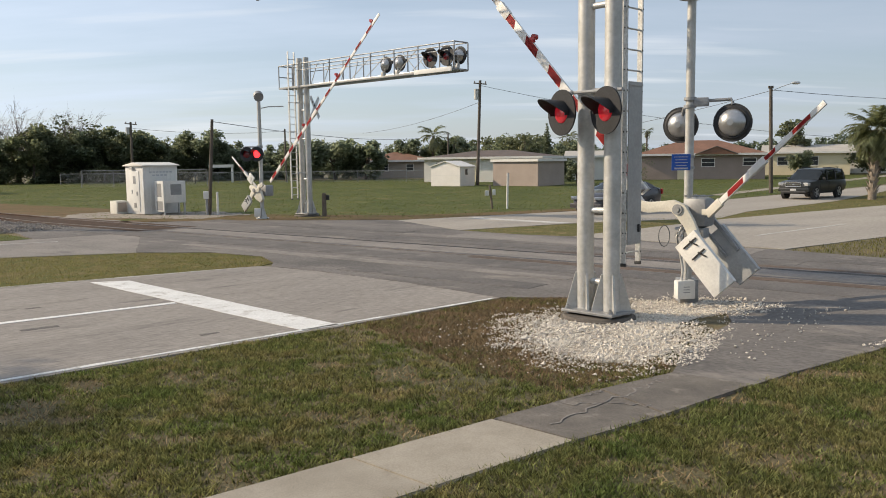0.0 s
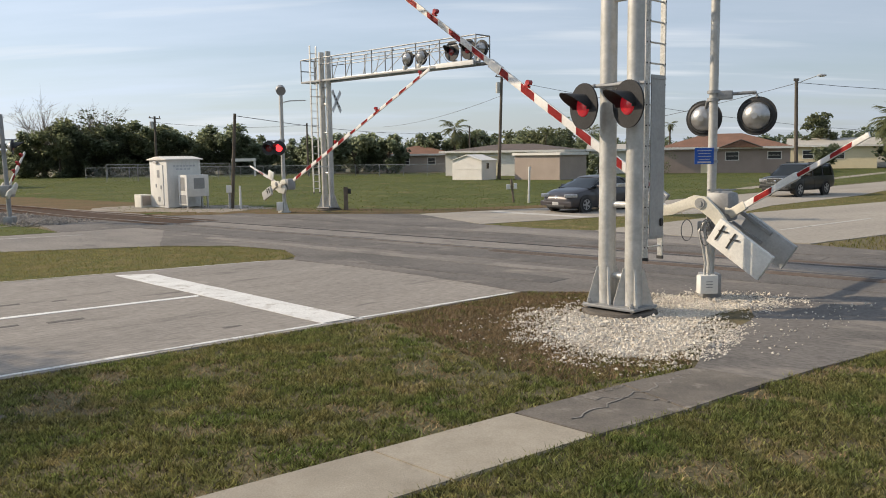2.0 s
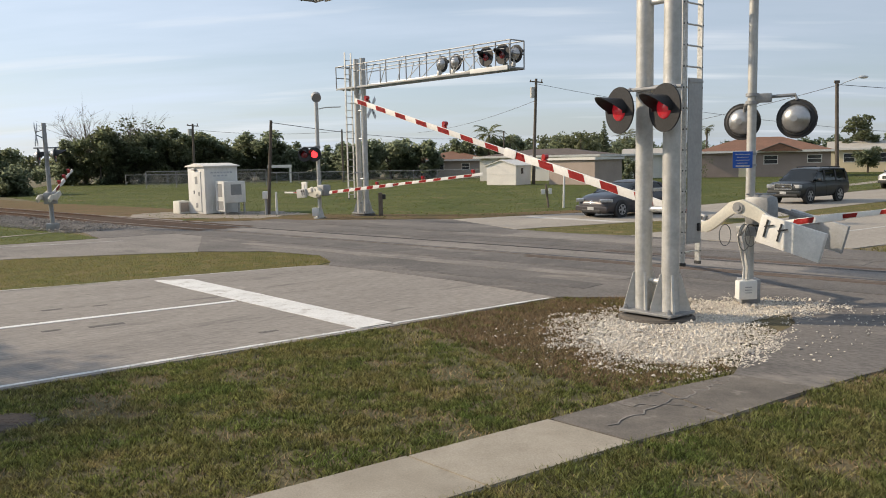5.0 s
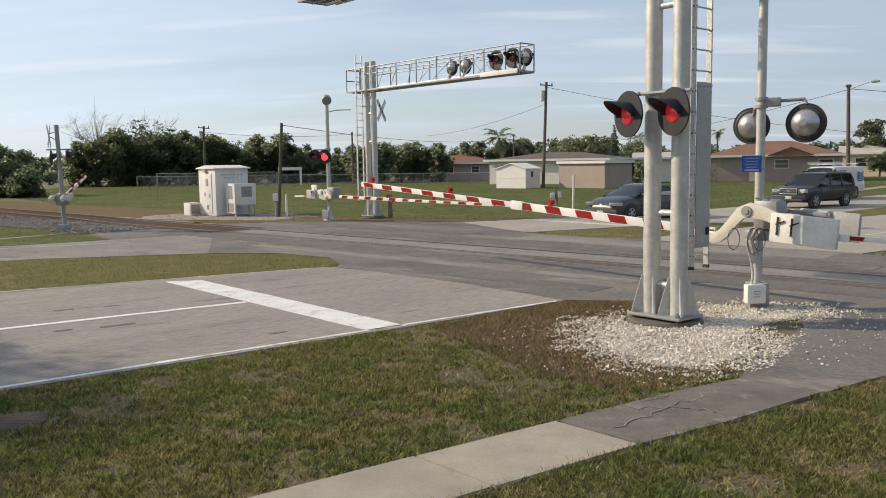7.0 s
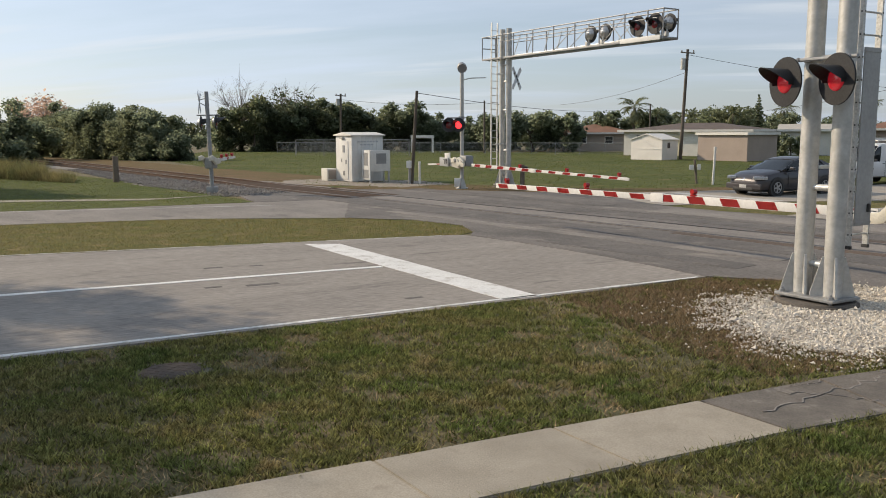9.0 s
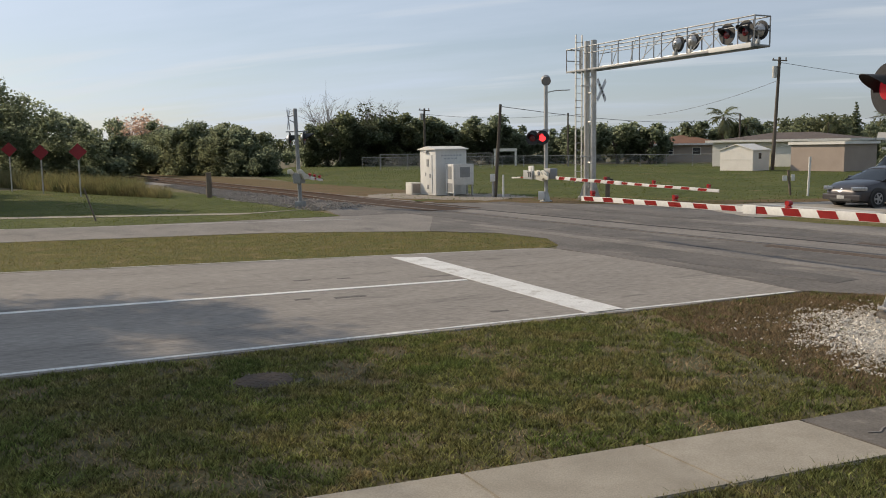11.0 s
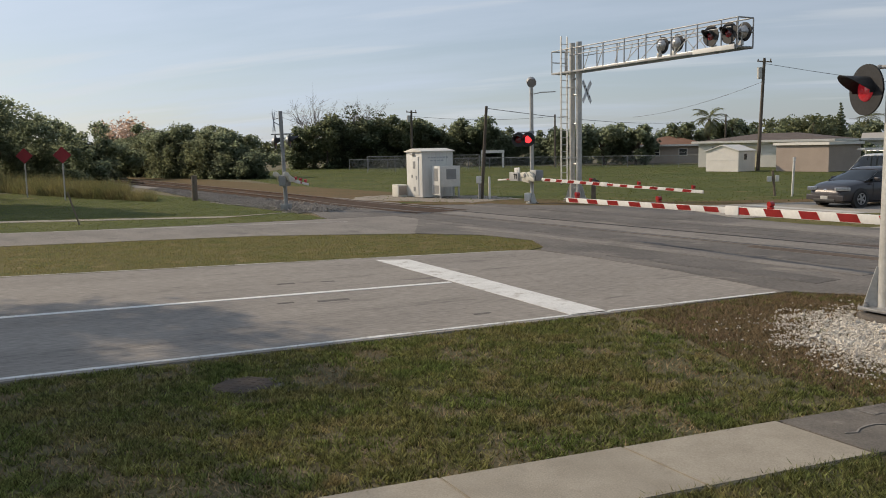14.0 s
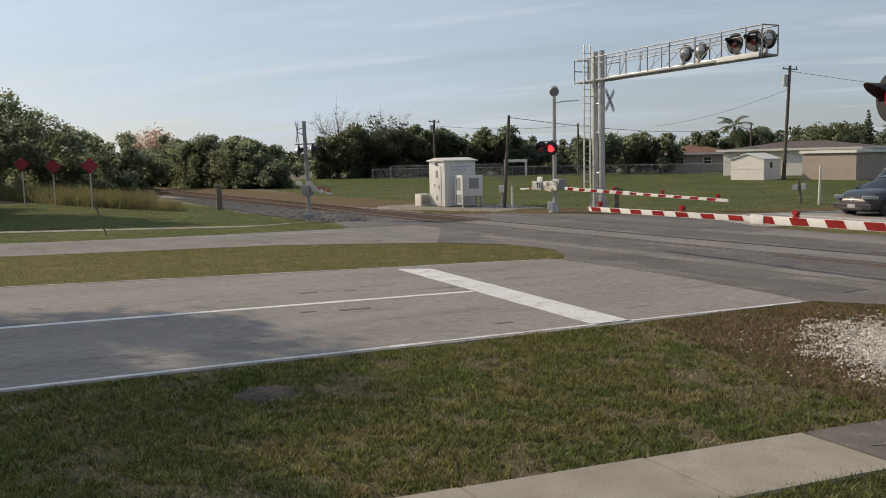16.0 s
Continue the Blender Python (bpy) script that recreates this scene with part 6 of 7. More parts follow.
def house(label, at, L, D, eave, ridge, wall, roof, windows=(), hip=True, over=0.5, doors=(), gables=(), fascia=None):
    """Front wall runs along +X at y=0; the house lies behind it."""
    h = thing("house", at, label, "house")
    bm = bmesh.new(); box(bm, (L, D, eave), (L / 2, D / 2, eave / 2))
    part("wall", bm, wall, h, smooth=False)
    bm = bmesh.new()
    o = over
    base = [bm.verts.new(p) for p in ((-o, -o, eave), (L + o, -o, eave), (L + o, D + o, eave), (-o, D + o, eave))]
    k = D / 2 if hip else -o
    top = [bm.verts.new(p) for p in ((k, D / 2, ridge), (L - k, D / 2, ridge))]
    bm.faces.new(base[::-1]); bm.faces.new((base[0], base[1], top[1], top[0])); bm.faces.new((base[2], base[3], top[0], top[1])); bm.faces.new((base[1], base[2], top[1])); bm.faces.new((base[3], base[0], top[0]))
    bmesh.ops.recalc_face_normals(bm, faces=bm.faces[:])
    part("roof", bm, roof, h, smooth=False)
    bm = bmesh.new()
    box(bm, (L + 2 * o, 0.06, 0.22), (L / 2, -o - 0.03, eave - 0.02)); box(bm, (L + 2 * o, 0.06, 0.22), (L / 2, D + o + 0.03, eave - 0.02))
    for x in (-o - 0.03, L + o + 0.03): box(bm, (0.06, D + 2 * o, 0.22), (x, D / 2, eave - 0.02))
    part("fascia", bm, fascia or M["fascia"], h, "pale fascia board", smooth=False)
    for x, z, w, hh in windows: window(h, x, z, w, hh)
    for x, w in doors:
        bm = bmesh.new(); box(bm, (w, 0.06, 2.05), (x, -0.02, 1.03))
        part("door", bm, M["stucco_cream"], h, smooth=False)
    for x, w, z in gables:
        bm = bmesh.new(); prism(bm, [(x - w / 2, eave), (x, eave + z), (x + w / 2, eave)], -o - 0.3, D / 2)
        part("gable", bm, roof, h, smooth=False)
        bm = bmesh.new()
        for s in (-1, 1): rod(bm, (x + s * w / 2, -o - 0.32, eave), (x, -o - 0.32, eave + z), 0.06, seg=4)
        part("verge_board", bm, M["roof_dark"], h, "dark brown verge board", smooth=False)
    return h
house("brown-roofed pinkish stucco bungalow with white fascia", pose(20.9, 89.8, 0, 0, 0, -16), 12.8, 9.0, 2.62, 4.15, M["stucco_pink"], M["roof_brown"], windows=((7.2, 1.75, 1.3, 0.85), (11.3, 1.8, 1.3, 0.75)), gables=((8.0, 4.2, 0.80),), doors=((4.6, 0.95),))
house("cream yellow bungalow with pale roof", pose(40.0, 104.0, 0, 0, 0, -22), 9.5, 8.0, 2.75, 3.7, M["stucco_cream"], M["roof_pale"], windows=((5.2, 1.7, 1.6, 1.1), (2.0, 1.7, 1.2, 1.0)), hip=False)
house("white low house with dark roof", pose(-1.9, 91.0, 0, 0, 0, -24), 13.0, 9.0, 2.55, 3.35, M["stucco_white"], M["roof_dark"], windows=((2.0, 1.6, 1.2, 1.0),), doors=((5.0, 2.4),))
house("tan flat-roofed garage building with pale fascia", pose(4.62, 75.6, 0, 0, 0, -40), 4.8, 4.3, 2.27, 2.38, M["stucco_tan"], M["roof_pale"], hip=False, over=0.14)
house("beige bungalow with reddish shingle roof behind trees", pose(-11.2, 112.0, 0, 0, 0, -2), 10.0, 9.0, 2.3, 3.5, M["stucco_grey"], M["roof_brown"], windows=((3.5, 1.4, 1.2, 0.9), (7.0, 1.4, 1.0, 0.9)))
house("white house half hidden behind the signal poles", pose(13.9, 92.0, 0, 0, 0, -10), 6.5, 8.0, 2.55, 3.2, M["stucco_white"], M["roof_pale"], hip=False)
house("white far house among trees", pose(46.5, 112.0, 0, 0, 0, -25), 14.0, 8.0, 2.6, 3.6, M["stucco_white"], M["roof_dark"], windows=((4.0, 1.6, 1.4, 1.0), (9.0, 1.6, 1.4, 1.0)))
SHED = thing("garden_shed", pose(-0.98, 76.8, 0, 0, 0, -35), "small white metal garden shed with gabled roof", "shed")
bm = bmesh.new(); prism(bm, [(0, 0), (0, 1.72), (1.6, 2.2), (3.2, 1.72), (3.2, 0)], 0, 2.4)
part("wall", bm, M["shed_white"], SHED, smooth=False)
bm = bmesh.new(); prism(bm, [(-0.1, 1.70), (-0.1, 1.77), (1.6, 2.28), (3.3, 1.77), (3.3, 1.70), (1.6, 2.2)], -0.12, 2.52)
part("roof", bm, M["fascia"], SHED, smooth=False)
bm = bmesh.new(); box(bm, (0.02, 0.38, 0.5), (3.205, 1.0, 1.25))
part("window", bm, M["window"], SHED, smooth=False)
bm = bmesh.new(); box(bm, (3.1, 0.02, 0.05), (1.6, -0.012, 0.95))
part("trim", bm, M["fascia"], SHED, smooth=False)

# ---- poles, wires, signs, fence ----
def utility_pole(at, top, r, lean, label, kit=True):
    p = thing("utility_pole", at, label, "utility pole", "utility poles")
    bm = bmesh.new(); rod(bm, (0, 0, -0.1), (lean[0], lean[1], top), r, r * 0.72, seg=14)
    part("pole", bm, M["wood_pole"], p)
    if kit:
        bm = bmesh.new(); rod(bm, (lean[0] * 0.85 - 0.3, 0, top * 0.82), (lean[0] * 0.85 - 0.3, 0, top * 0.92), 0.22, seg=14)
        part("transformer", bm, M["galv"], p)
        bm = bmesh.new(); box(bm, (1.2, 0.08, 0.1), (lean[0], 0, top * 0.97), (0, 6, 0))
        for s in (-0.5, 0.5): rod(bm, (lean[0] + s, 0, top * 0.97), (lean[0] + s, 0, top * 0.97 + 0.22), 0.05, seg=8)
        part("crossarm", bm, M["wood_post"], p)
    return p
utility_pole(pose(3.30, 77.8, 0), 9.55, 0.16, (0.32, 0.0), "leaning weathered wooden utility pole with transformer")
utility_pole(pose(-10.74, 38.6, 0), 4.35, 0.09, (0.30, 0.0), "short leaning wooden pole beside the hut", False)
utility_pole(pose(-31.04, 84.5, 0), 6.5, 0.14, (0.05, 0.0), "thin far wooden utility pole")
utility_pole(pose(-18.5, 100.0, 0), 6.2, 0.13, (0.0, 0.0), "far wooden pole before the trees", False)
utility_pole(pose(0.9, 112.0, 0), 6.0, 0.13, (0, 0), "far wooden pole before the trees", False)
LAMP = thing("street_lamp", pose(21.2, 54.0, 0), "wooden street lamp pole with curved arm", "street lamp")
bm = bmesh.new(); rod(bm, (0, 0, -0.1), (-0.2, 0, 6.75), 0.13, 0.10, seg=14); box(bm, (0.3, 0.14, 0.16), (-0.2, 0, 6.72))
part("pole", bm, M["wood_pole"], LAMP)
bm = bmesh.new(); tube(bm, [(-0.2, 0, 6.45), (0.4, -0.1, 6.72), (1.0, -0.2, 6.92)], 0.022)
part("arm", bm, M["galv"], LAMP)
bm = bmesh.new(); ball(bm, (1.28, -0.25, 6.95), 0.3, (1.0, 0.5, 0.34), 14)
part("lamp_head", bm, M["alu"], LAMP)
def wire(a, b, sag, r=0.018):
    bm = bmesh.new()
    a, b = Vector(a), Vector(b)
    tube(bm, [a.lerp(b, i / 10) - Vector((0, 0, sag * 4 * (i / 10) * (1 - i / 10))) for i in range(11)], r, 5)
    solid("overhead_wire", bm, M["wire"], "thin dark overhead wire between poles", "wire", group="overhead wires")
wire((3.6, 77.8, 9.1), (40.0, 86.0, 4.2), 0.6)
wire((3.6, 77.8, 7.6), (-10.5, 112.0, 6.0), 0.5)
wire((-10.44, 38.6, 4.25), (0.9, 112.0, 5.8), 0.8, 0.016)
wire((21.0, 54.0, 6.5), (12.0, 90.0, 4.5), 0.3)
wire((-31.0, 84.5, 5.9), (-18.5, 100.0, 6.0), 0.4)
wire((21.0, 54.0, 6.55), (60.0, 80.0, 7.5), 0.5)
# white and timber marker posts on the verge
MP = thing("marker_post", pose(3.14, 40.4, 0), "thin white marker post in the grass", "post")
bm = bmesh.new(); rod(bm, (0, 0, -0.02), (0.04, 0, 1.72), 0.05, seg=10); rod(bm, (0.04, 0, 1.55), (0.04, 0, 1.72), 0.06, seg=10)
part("post", bm, M["white_box"], MP)
MP2 = thing("utility_pedestal", pose(2.45, 40.9, 0), "leaning timber post with small white meter boxes", "post")
bm = bmesh.new(); rod(bm, (0, 0, -0.02), (-0.12, 0, 1.12), 0.055, seg=8)
part("post", bm, M["wood_post"], MP2)
for size, at in (((0.2, 0.12, 0.24), (-0.26, -0.05, 0.75)), ((0.16, 0.12, 0.28), (0.08, -0.05, 0.78))):
    bm = bmesh.new(); box(bm, size, at, bevel=0.02)
    part("meter_box", bm, M["white_box"], MP2)
def stub(at, h, r, name, label, mat, lean=0.0):
    p = thing(name, at, label, "post")
    bm = bmesh.new(); rod(bm, (0, 0, -0.05), (lean, 0, h), r, r * 0.95, seg=12)
    part("post", bm, mat, p)
    return p
s = stub(pose(-5.15, 36.6, 0), 1.0, 0.10, "timber_post", "short weathered timber post beside the signal bridge", M["wood_post"])
bm = bmesh.new(); box(bm, (0.14, 0.1, 0.22), (0.16, 0, 0.82), bevel=0.02)
part("meter_box", bm, M["black"], s)
s = stub(pose(-10.3, 38.45, 0), 1.05, 0.055, "marker_post", "white marker post beside the leaning pole", M["white_box"])
s = stub(pose(-10.74, 38.25, 0), 1.1, 0.06, "utility_pedestal", "grey cable pedestal with white box", M["galv_dark"])
bm = bmesh.new(); box(bm, (0.22, 0.16, 0.34), (0, -0.08, 0.92), bevel=0.02)
part("meter_box", bm, M["white_box"], s)
stub(pose(-25.7, 37.2, 0), 1.28, 0.15, "timber_post", "thick weathered timber post beside the track", M["wood_post"])
stub(pose(-21.3, 23.9, 0), 1.15, 0.03, "marker_post", "thin leaning rusty stake on the verge", M["wood_post"], -0.45)
for x, y, up in ((-34.04, 37.28, 0.0), (-39.11, 39.81, 0.0), (-43.95, 42.17, 0.22)):
    sg = thing("red_sign", pose(x, y, 0), "dark red diamond sign on a thin pale post", "sign", "red diamond signs")
    bm = bmesh.new(); rod(bm, (0, 0, -0.03), (0, 0, 2.5 + up), 0.04, seg=8)
    part("post", bm, M["galv"], sg)
    bm = bmesh.new(); box(bm, (0.66, 0.012, 0.66), (0, -0.05, 2.46 + up), (0, 45, 0), bevel=0.004)
    part("panel", bm, M["red_sign"], sg, smooth=False, at=pose(0, 0, 0, 0, 0, 38))
# chain-link fence
FENCE = thing("chain_link_fence", pose(0, 0, 0), "grey chain-link fence along the field", "fence")
FP = [(-44.0, 97.0), (-36.0, 96.2), (-28.0, 95.5), (-20.0, 94.5), (-12.0, 93.5), (-1.2, 92.0)]
def fence_run(a, b, h):
    a, b = Vector((*a, 0)), Vector((*b, 0))
    n = max(2, int((b - a).length / 2.6))
    for i in range(n + 1):
        p = a.lerp(b, i / n); bm = bmesh.new(); rod(bm, p, p + Vector((0, 0, h)), 0.04, seg=6)
        part("post", bm, M["chainlink"], FENCE)
    bm = bmesh.new(); rod(bm, a + Vector((0, 0, h)), b + Vector((0, 0, h)), 0.035, seg=6)
    part("top_rail", bm, M["chainlink"], FENCE)
    bm = bmesh.new(); m = int((b - a).length / 0.22); d = (b - a) / m
    for i in range(m):
        p = a + d * i
        for s in (0, 1):
            rod(bm, p + d * (4 * s) + Vector((0, 0, 0.05)), p + d * (4 * (1 - s)) + Vector((0, 0, h)), 0.007, seg=3, caps=False)
    part("mesh", bm, M["chainlink"], FENCE, smooth=False)
for a, b in zip(FP, FP[1:]): fence_run(a, b, 1.25)
fence_run((-36.0, 84.0), (-24.0, 86.0), 1.7)
# white play frame behind the fence
PF = thing("pergola", pose(-27.5, 100.0, 0), "white garden frame behind the fence", "pergola")
bm = bmesh.new()
for x in (0, 2.6): box(bm, (0.22, 0.22, 1.9), (x, 0, 0.95))
box(bm, (2.9, 0.3, 0.35), (1.3, 0, 1.95))
part("frame", bm, M["shed_white"], PF, smooth=False)

# ---- trees ----
def leaf_cloud(rng, blobs, count, size, flat=0.55):
    """Leaf quads scattered through and round ellipsoid blobs (x, y, z, rx, ry, rz)."""
    b = np.array(blobs, float)
    wgt = (b[:, 3] * b[:, 4] * b[:, 5]) ** (2 / 3)
    i = rng.choice(len(b), count, p=wgt / wgt.sum())
    d = rng.normal(0, 1, (count, 3)); d /= np.linalg.norm(d, axis=1)[:, None]
    r = rng.uniform(0.12, 1.0, count) ** 0.5 * rng.choice([1.0, 1.0, 1.18, 1.4], count)
    c = b[i, :3] + d * b[i, 3:] * r[:, None]
    c[:, 2] = np.maximum(c[:, 2], 0.05)
    u = rng.normal(0, 1, (count, 3)); u[:, 2] *= flat; u /= np.linalg.norm(u, axis=1)[:, None]
    w = np.cross(u, rng.normal(0, 1, (count, 3))); w /= np.linalg.norm(w, axis=1)[:, None]
    s = size * rng.uniform(0.5, 1.4, count)[:, None]
    u, w = u * s, w * s * 0.55
    return np.stack([c - u, c + w, c + u, c - w], 1).reshape(-1, 3)

def tree(at, height, radius, label, leaf, leaves, size, seed, trunk=0.18, blobs=16, low=0.35, name="tree", bare=False, category="tree"):
    rng = np.random.default_rng(seed)
    t = thing(name, at, label, category)
    bm = bmesh.new()
    top = Vector((0.06 * height * rng.normal(), 0.06 * height * rng.normal(), height * 0.62))
    rod(bm, (0, 0, -0.1), top * 0.55, trunk, trunk * 0.7, seg=9)
    rod(bm, top * 0.55, top, trunk * 0.7, trunk * 0.3, seg=8)
    bl = []
    for k in range(blobs):
        a = k * 2.4 + rng.uniform(-0.4, 0.4); f = rng.uniform(0, 1)
        z = height * (low + (1 - low) * (k + 0.5) / blobs)
        span = radius * math.sqrt(max(0.08, 1 - ((z / height - (low + 0.38)) / (1.05 - low)) ** 2 * 2.2)) * (0.35 + 0.65 * f)
        p = Vector((math.cos(a) * span, math.sin(a) * span, z * 0.93))
        q = top * rng.uniform(0.4, 0.9)
        rod(bm, q, p, trunk * 0.28, trunk * 0.07, seg=5)
        if bare:
            for _ in range(7):
                e = p + Vector(rng.normal(0, 1, 3)) * radius * 0.28 + Vector((0, 0, radius * 0.15)); rod(bm, q.lerp(p, 0.7), e, trunk * 0.09, trunk * 0.03, seg=4)
                for _ in range(3): rod(bm, e.lerp(p, 0.4), e + Vector(rng.normal(0, 1, 3)) * radius * 0.18, trunk * 0.05, trunk * 0.02, seg=3)
        rb = radius * rng.uniform(0.26, 0.46)
        bl.append((*p, rb, rb, rb * rng.uniform(0.6, 0.9)))
    part("trunk", bm, M["bare"] if bare else M["bark"], t)
    if leaves:
        c = arrays("crown", leaf_cloud(rng, bl, leaves, size), 4, leaf)
        c.parent = t
    return t

def thicket(name, pts, count, size, leaf, label, seed, rise=1.0):
    """Tangled bushes along a line of (x, y, height, depth)."""
    rng = np.random.default_rng(seed)
    bl = []
    for (x0, y0, h0, d0), (x1, y1, h1, d1) in zip(pts, pts[1:]):
        n = max(2, int(math.hypot(x1 - x0, y1 - y0) / 1.3))
        for i in range(n):
            f = (i + rng.uniform(0, 1)) / n
            x, y, h, d = x0 + (x1 - x0) * f, y0 + (y1 - y0) * f, h0 + (h1 - h0) * f, d0 + (d1 - d0) * f
            for _ in range(11):
                rb = rng.uniform(0.35, 0.95) * (0.6 + 0.10 * h)
                z = rng.uniform(0.05, 1.0) ** 0.8 * h * rng.uniform(0.75, 1.06) * rise - rb * 0.6
                bl.append((x + rng.normal(0, 0.4), y + rng.uniform(-0.5, 0.5) * d, max(0.2, z), rb, rb, rb * 0.8))
    return tagged(arrays(name, leaf_cloud(rng, bl, count, size), 4, leaf), label, "bushes", kind="stuff")

# woods behind the tracks, the bank of bushes and the far tree line
thicket("thicket", [(-76, 92, 6.4, 8), (-68, 87, 5.4, 7), (-59, 78.5, 5.3, 7), (-50.5, 74.0, 5.5, 6), (-44.5, 70.5, 5.0, 5), (-41.3, 68.6, 3.7, 4), (-39.8, 67.8, 1.6, 3)], 200000, 0.125, M["leaf_dark"], "dense dark green bushes beside the track", 11)
thicket("thicket", [(-66, 83.5, 5.0, 4), (-57, 75.5, 4.4, 3), (-49.5, 71.0, 4.4, 3), (-46, 69.3, 3.8, 2)], 36000, 0.115, M["leaf_mid"], "lighter green bushes beside the track", 12)
thicket("thicket", [(-75, 52, 7.5, 8), (-66, 59, 8.2, 8), (-60, 64, 7.2, 7), (-56, 67.5, 4.8, 5), (-55, 69, 2.2, 4)], 70000, 0.16, M["leaf_dark"], "tall dark shrubs behind the weeds", 13)
thicket("thicket", [(-64, 47, 9, 6), (-56.5, 52, 9.2, 5), (-53, 55, 7.4, 4), (-50.8, 57.5, 4.6, 3), (-50, 59, 1.8, 2)], 55000, 0.13, M["leaf_dark"], "tall dark shrubs at the edge of the weeds", 20)
thicket("far_woods", [(-57.5, 107, 3.0, 6), (-55, 107, 6.4, 9), (-46, 109, 7.0, 9), (-38, 112, 6.4, 9), (-31.8, 114.5, 6.5, 8), (-26, 116, 5.2, 8), (-19, 117.5, 4.6, 8), (-14, 118, 4.8, 8), (-9, 119, 3.4, 8)], 130000, 0.19, M["leaf_dark"], "dark far woods behind the field", 14)
thicket("far_woods", [(-54, 106, 6.4, 7), (-50, 108, 7.6, 7), (-42, 110, 6.8, 7), (-34, 113, 5.6, 7)], 26000, 0.18, M["leaf_mid"], "lighter crowns in the far woods", 15)
thicket("far_woods", [(-9, 128, 4.6, 8), (0, 129, 5.2, 8), (9, 128, 4.8, 8), (18, 127, 4.8, 8), (30, 125, 4.4, 8), (42, 122, 4.6, 8), (56, 118, 5.4, 8), (72, 112, 6.0, 8)], 85000, 0.20, M["leaf_dark"], "far trees behind the houses", 16)
thicket("far_woods", [(4, 140, 6.4, 8), (12, 140, 6.2, 8), (20, 140, 5.4, 8)], 9000, 0.32, M["leaf_mid"], "olive crowns behind the houses", 17)
thicket("far_woods", [(-160, -20, 9, 12), (-120, 30, 9, 12), (-95, 55, 9, 12), (-75, 75, 8, 10)], 26000, 0.5, M["leaf_dark"], "dark woods closing the far end", 18)
thicket("far_woods", [(-130, 160, 6, 8), (-110, 185, 6, 8), (-85, 200, 6, 8)], 9000, 0.5, M["leaf_mid"], "low far trees along the track", 19)
tree(pose(-53.5, 106.0, 0), 8.8, 3.4, "bare grey tree above the woods", None, 0, 0, 21, 0.30, 20, 0.45, bare=True)
tree(pose(-47.0, 108.0, 0), 8.7, 3.0, "bare grey tree with a few pale leaves", M["leaf_pale"], 700, 0.2, 22, 0.28, 18, 0.45, bare=True)
tree(pose(-50.5, 104.0, 0), 7.2, 2.6, "pale-leaved tree above the woods", M["leaf_mid"], 2600, 0.22, 23, 0.15, 12, 0.4)
tree(pose(-31.8, 113.0, 0), 6.6, 2.8, "round dark green tree before the woods", M["leaf_dark"], 4200, 0.24, 24, 0.2, 14, 0.3)
tree(pose(-39.5, 108.5, 0), 6.6, 2.4, "light green tree above the woods", M["leaf_mid"], 2600, 0.22, 25, 0.15, 12, 0.45)
tree(pose(-13.6, 108.0, 0), 5.0, 3.0, "round dark garden tree", M["leaf_dark"], 5000, 0.22, 26, 0.2, 14, 0.2)
tree(pose(-9.6, 106.0, 0), 4.6, 2.2, "low dark green garden tree", M["leaf_dark"], 4000, 0.22, 27, 0.18, 14, 0.15)
tree(pose(-17.8, 107.0, 0), 4.6, 2.6, "round dark garden tree", M["leaf_dark"], 4500, 0.22, 28, 0.18, 14, 0.15)
tree(pose(-4.6, 117.0, 0), 5.2, 2.7, "dense round dark tree behind the roofs", M["leaf_dark"], 4500, 0.22, 29, 0.2, 14, 0.25)
tree(pose(2.0, 117.0, 0), 5.6, 2.0, "dark tree beside a palm", M["leaf_dark"], 3600, 0.22, 30, 0.2, 12, 0.25)
tree(pose(11.0, 120.0, 0), 5.3, 4.2, "broad olive-brown tree behind the houses", M["leaf_mid"], 5500, 0.24, 31, 0.25, 16, 0.25)
tree(pose(16.5, 108.0, 0), 4.6, 2.2, "low dark green garden tree", M["leaf_dark"], 3600, 0.2, 32, 0.15, 12, 0.1)
tree(pose(20.2, 86.2, 0), 2.6, 1.3, "leafless grey shrub against the wall", M["leaf_pale"], 500, 0.08, 33, 0.05, 12, 0.15, bare=True, name="shrub", category="shrub")
tree(pose(42.0, 98.5, 0), 2.75, 1.25, "clipped dark round shrub", M["leaf_dark"], 3200, 0.12, 34, 0.12, 14, 0.4, name="shrub", category="shrub")
tree(pose(12.6, 78.0, 0), 2.2, 1.1, "dark shrub beside the garage", M["leaf_dark"], 1800, 0.12, 35, 0.08, 10, 0.15, name="shrub", category="shrub")
tree(pose(-68.5, 87.5, 0), 6.4, 3.4, "broad tree with pinkish dry leaves", M["leaf_pink"], 2400, 0.2, 36, 0.2, 16, 0.45)
tree(pose(44.5, 106.5, 0), 7.0, 1.9, "tall thin pine with loose crown", M["leaf_mid"], 2200, 0.22, 37, 0.16, 14, 0.35)
tree(pose(52.0, 100.0, 0), 5.0, 3.2, "dark green tree beside the street", M["leaf_dark"], 4000, 0.24, 38, 0.2, 14, 0.25)
tree(pose(27.6, 47.5, 0), 3.9, 1.9, "dark round tree behind the palm", M["leaf_dark"], 5000, 0.12, 39, 0.12, 14, 0.35)
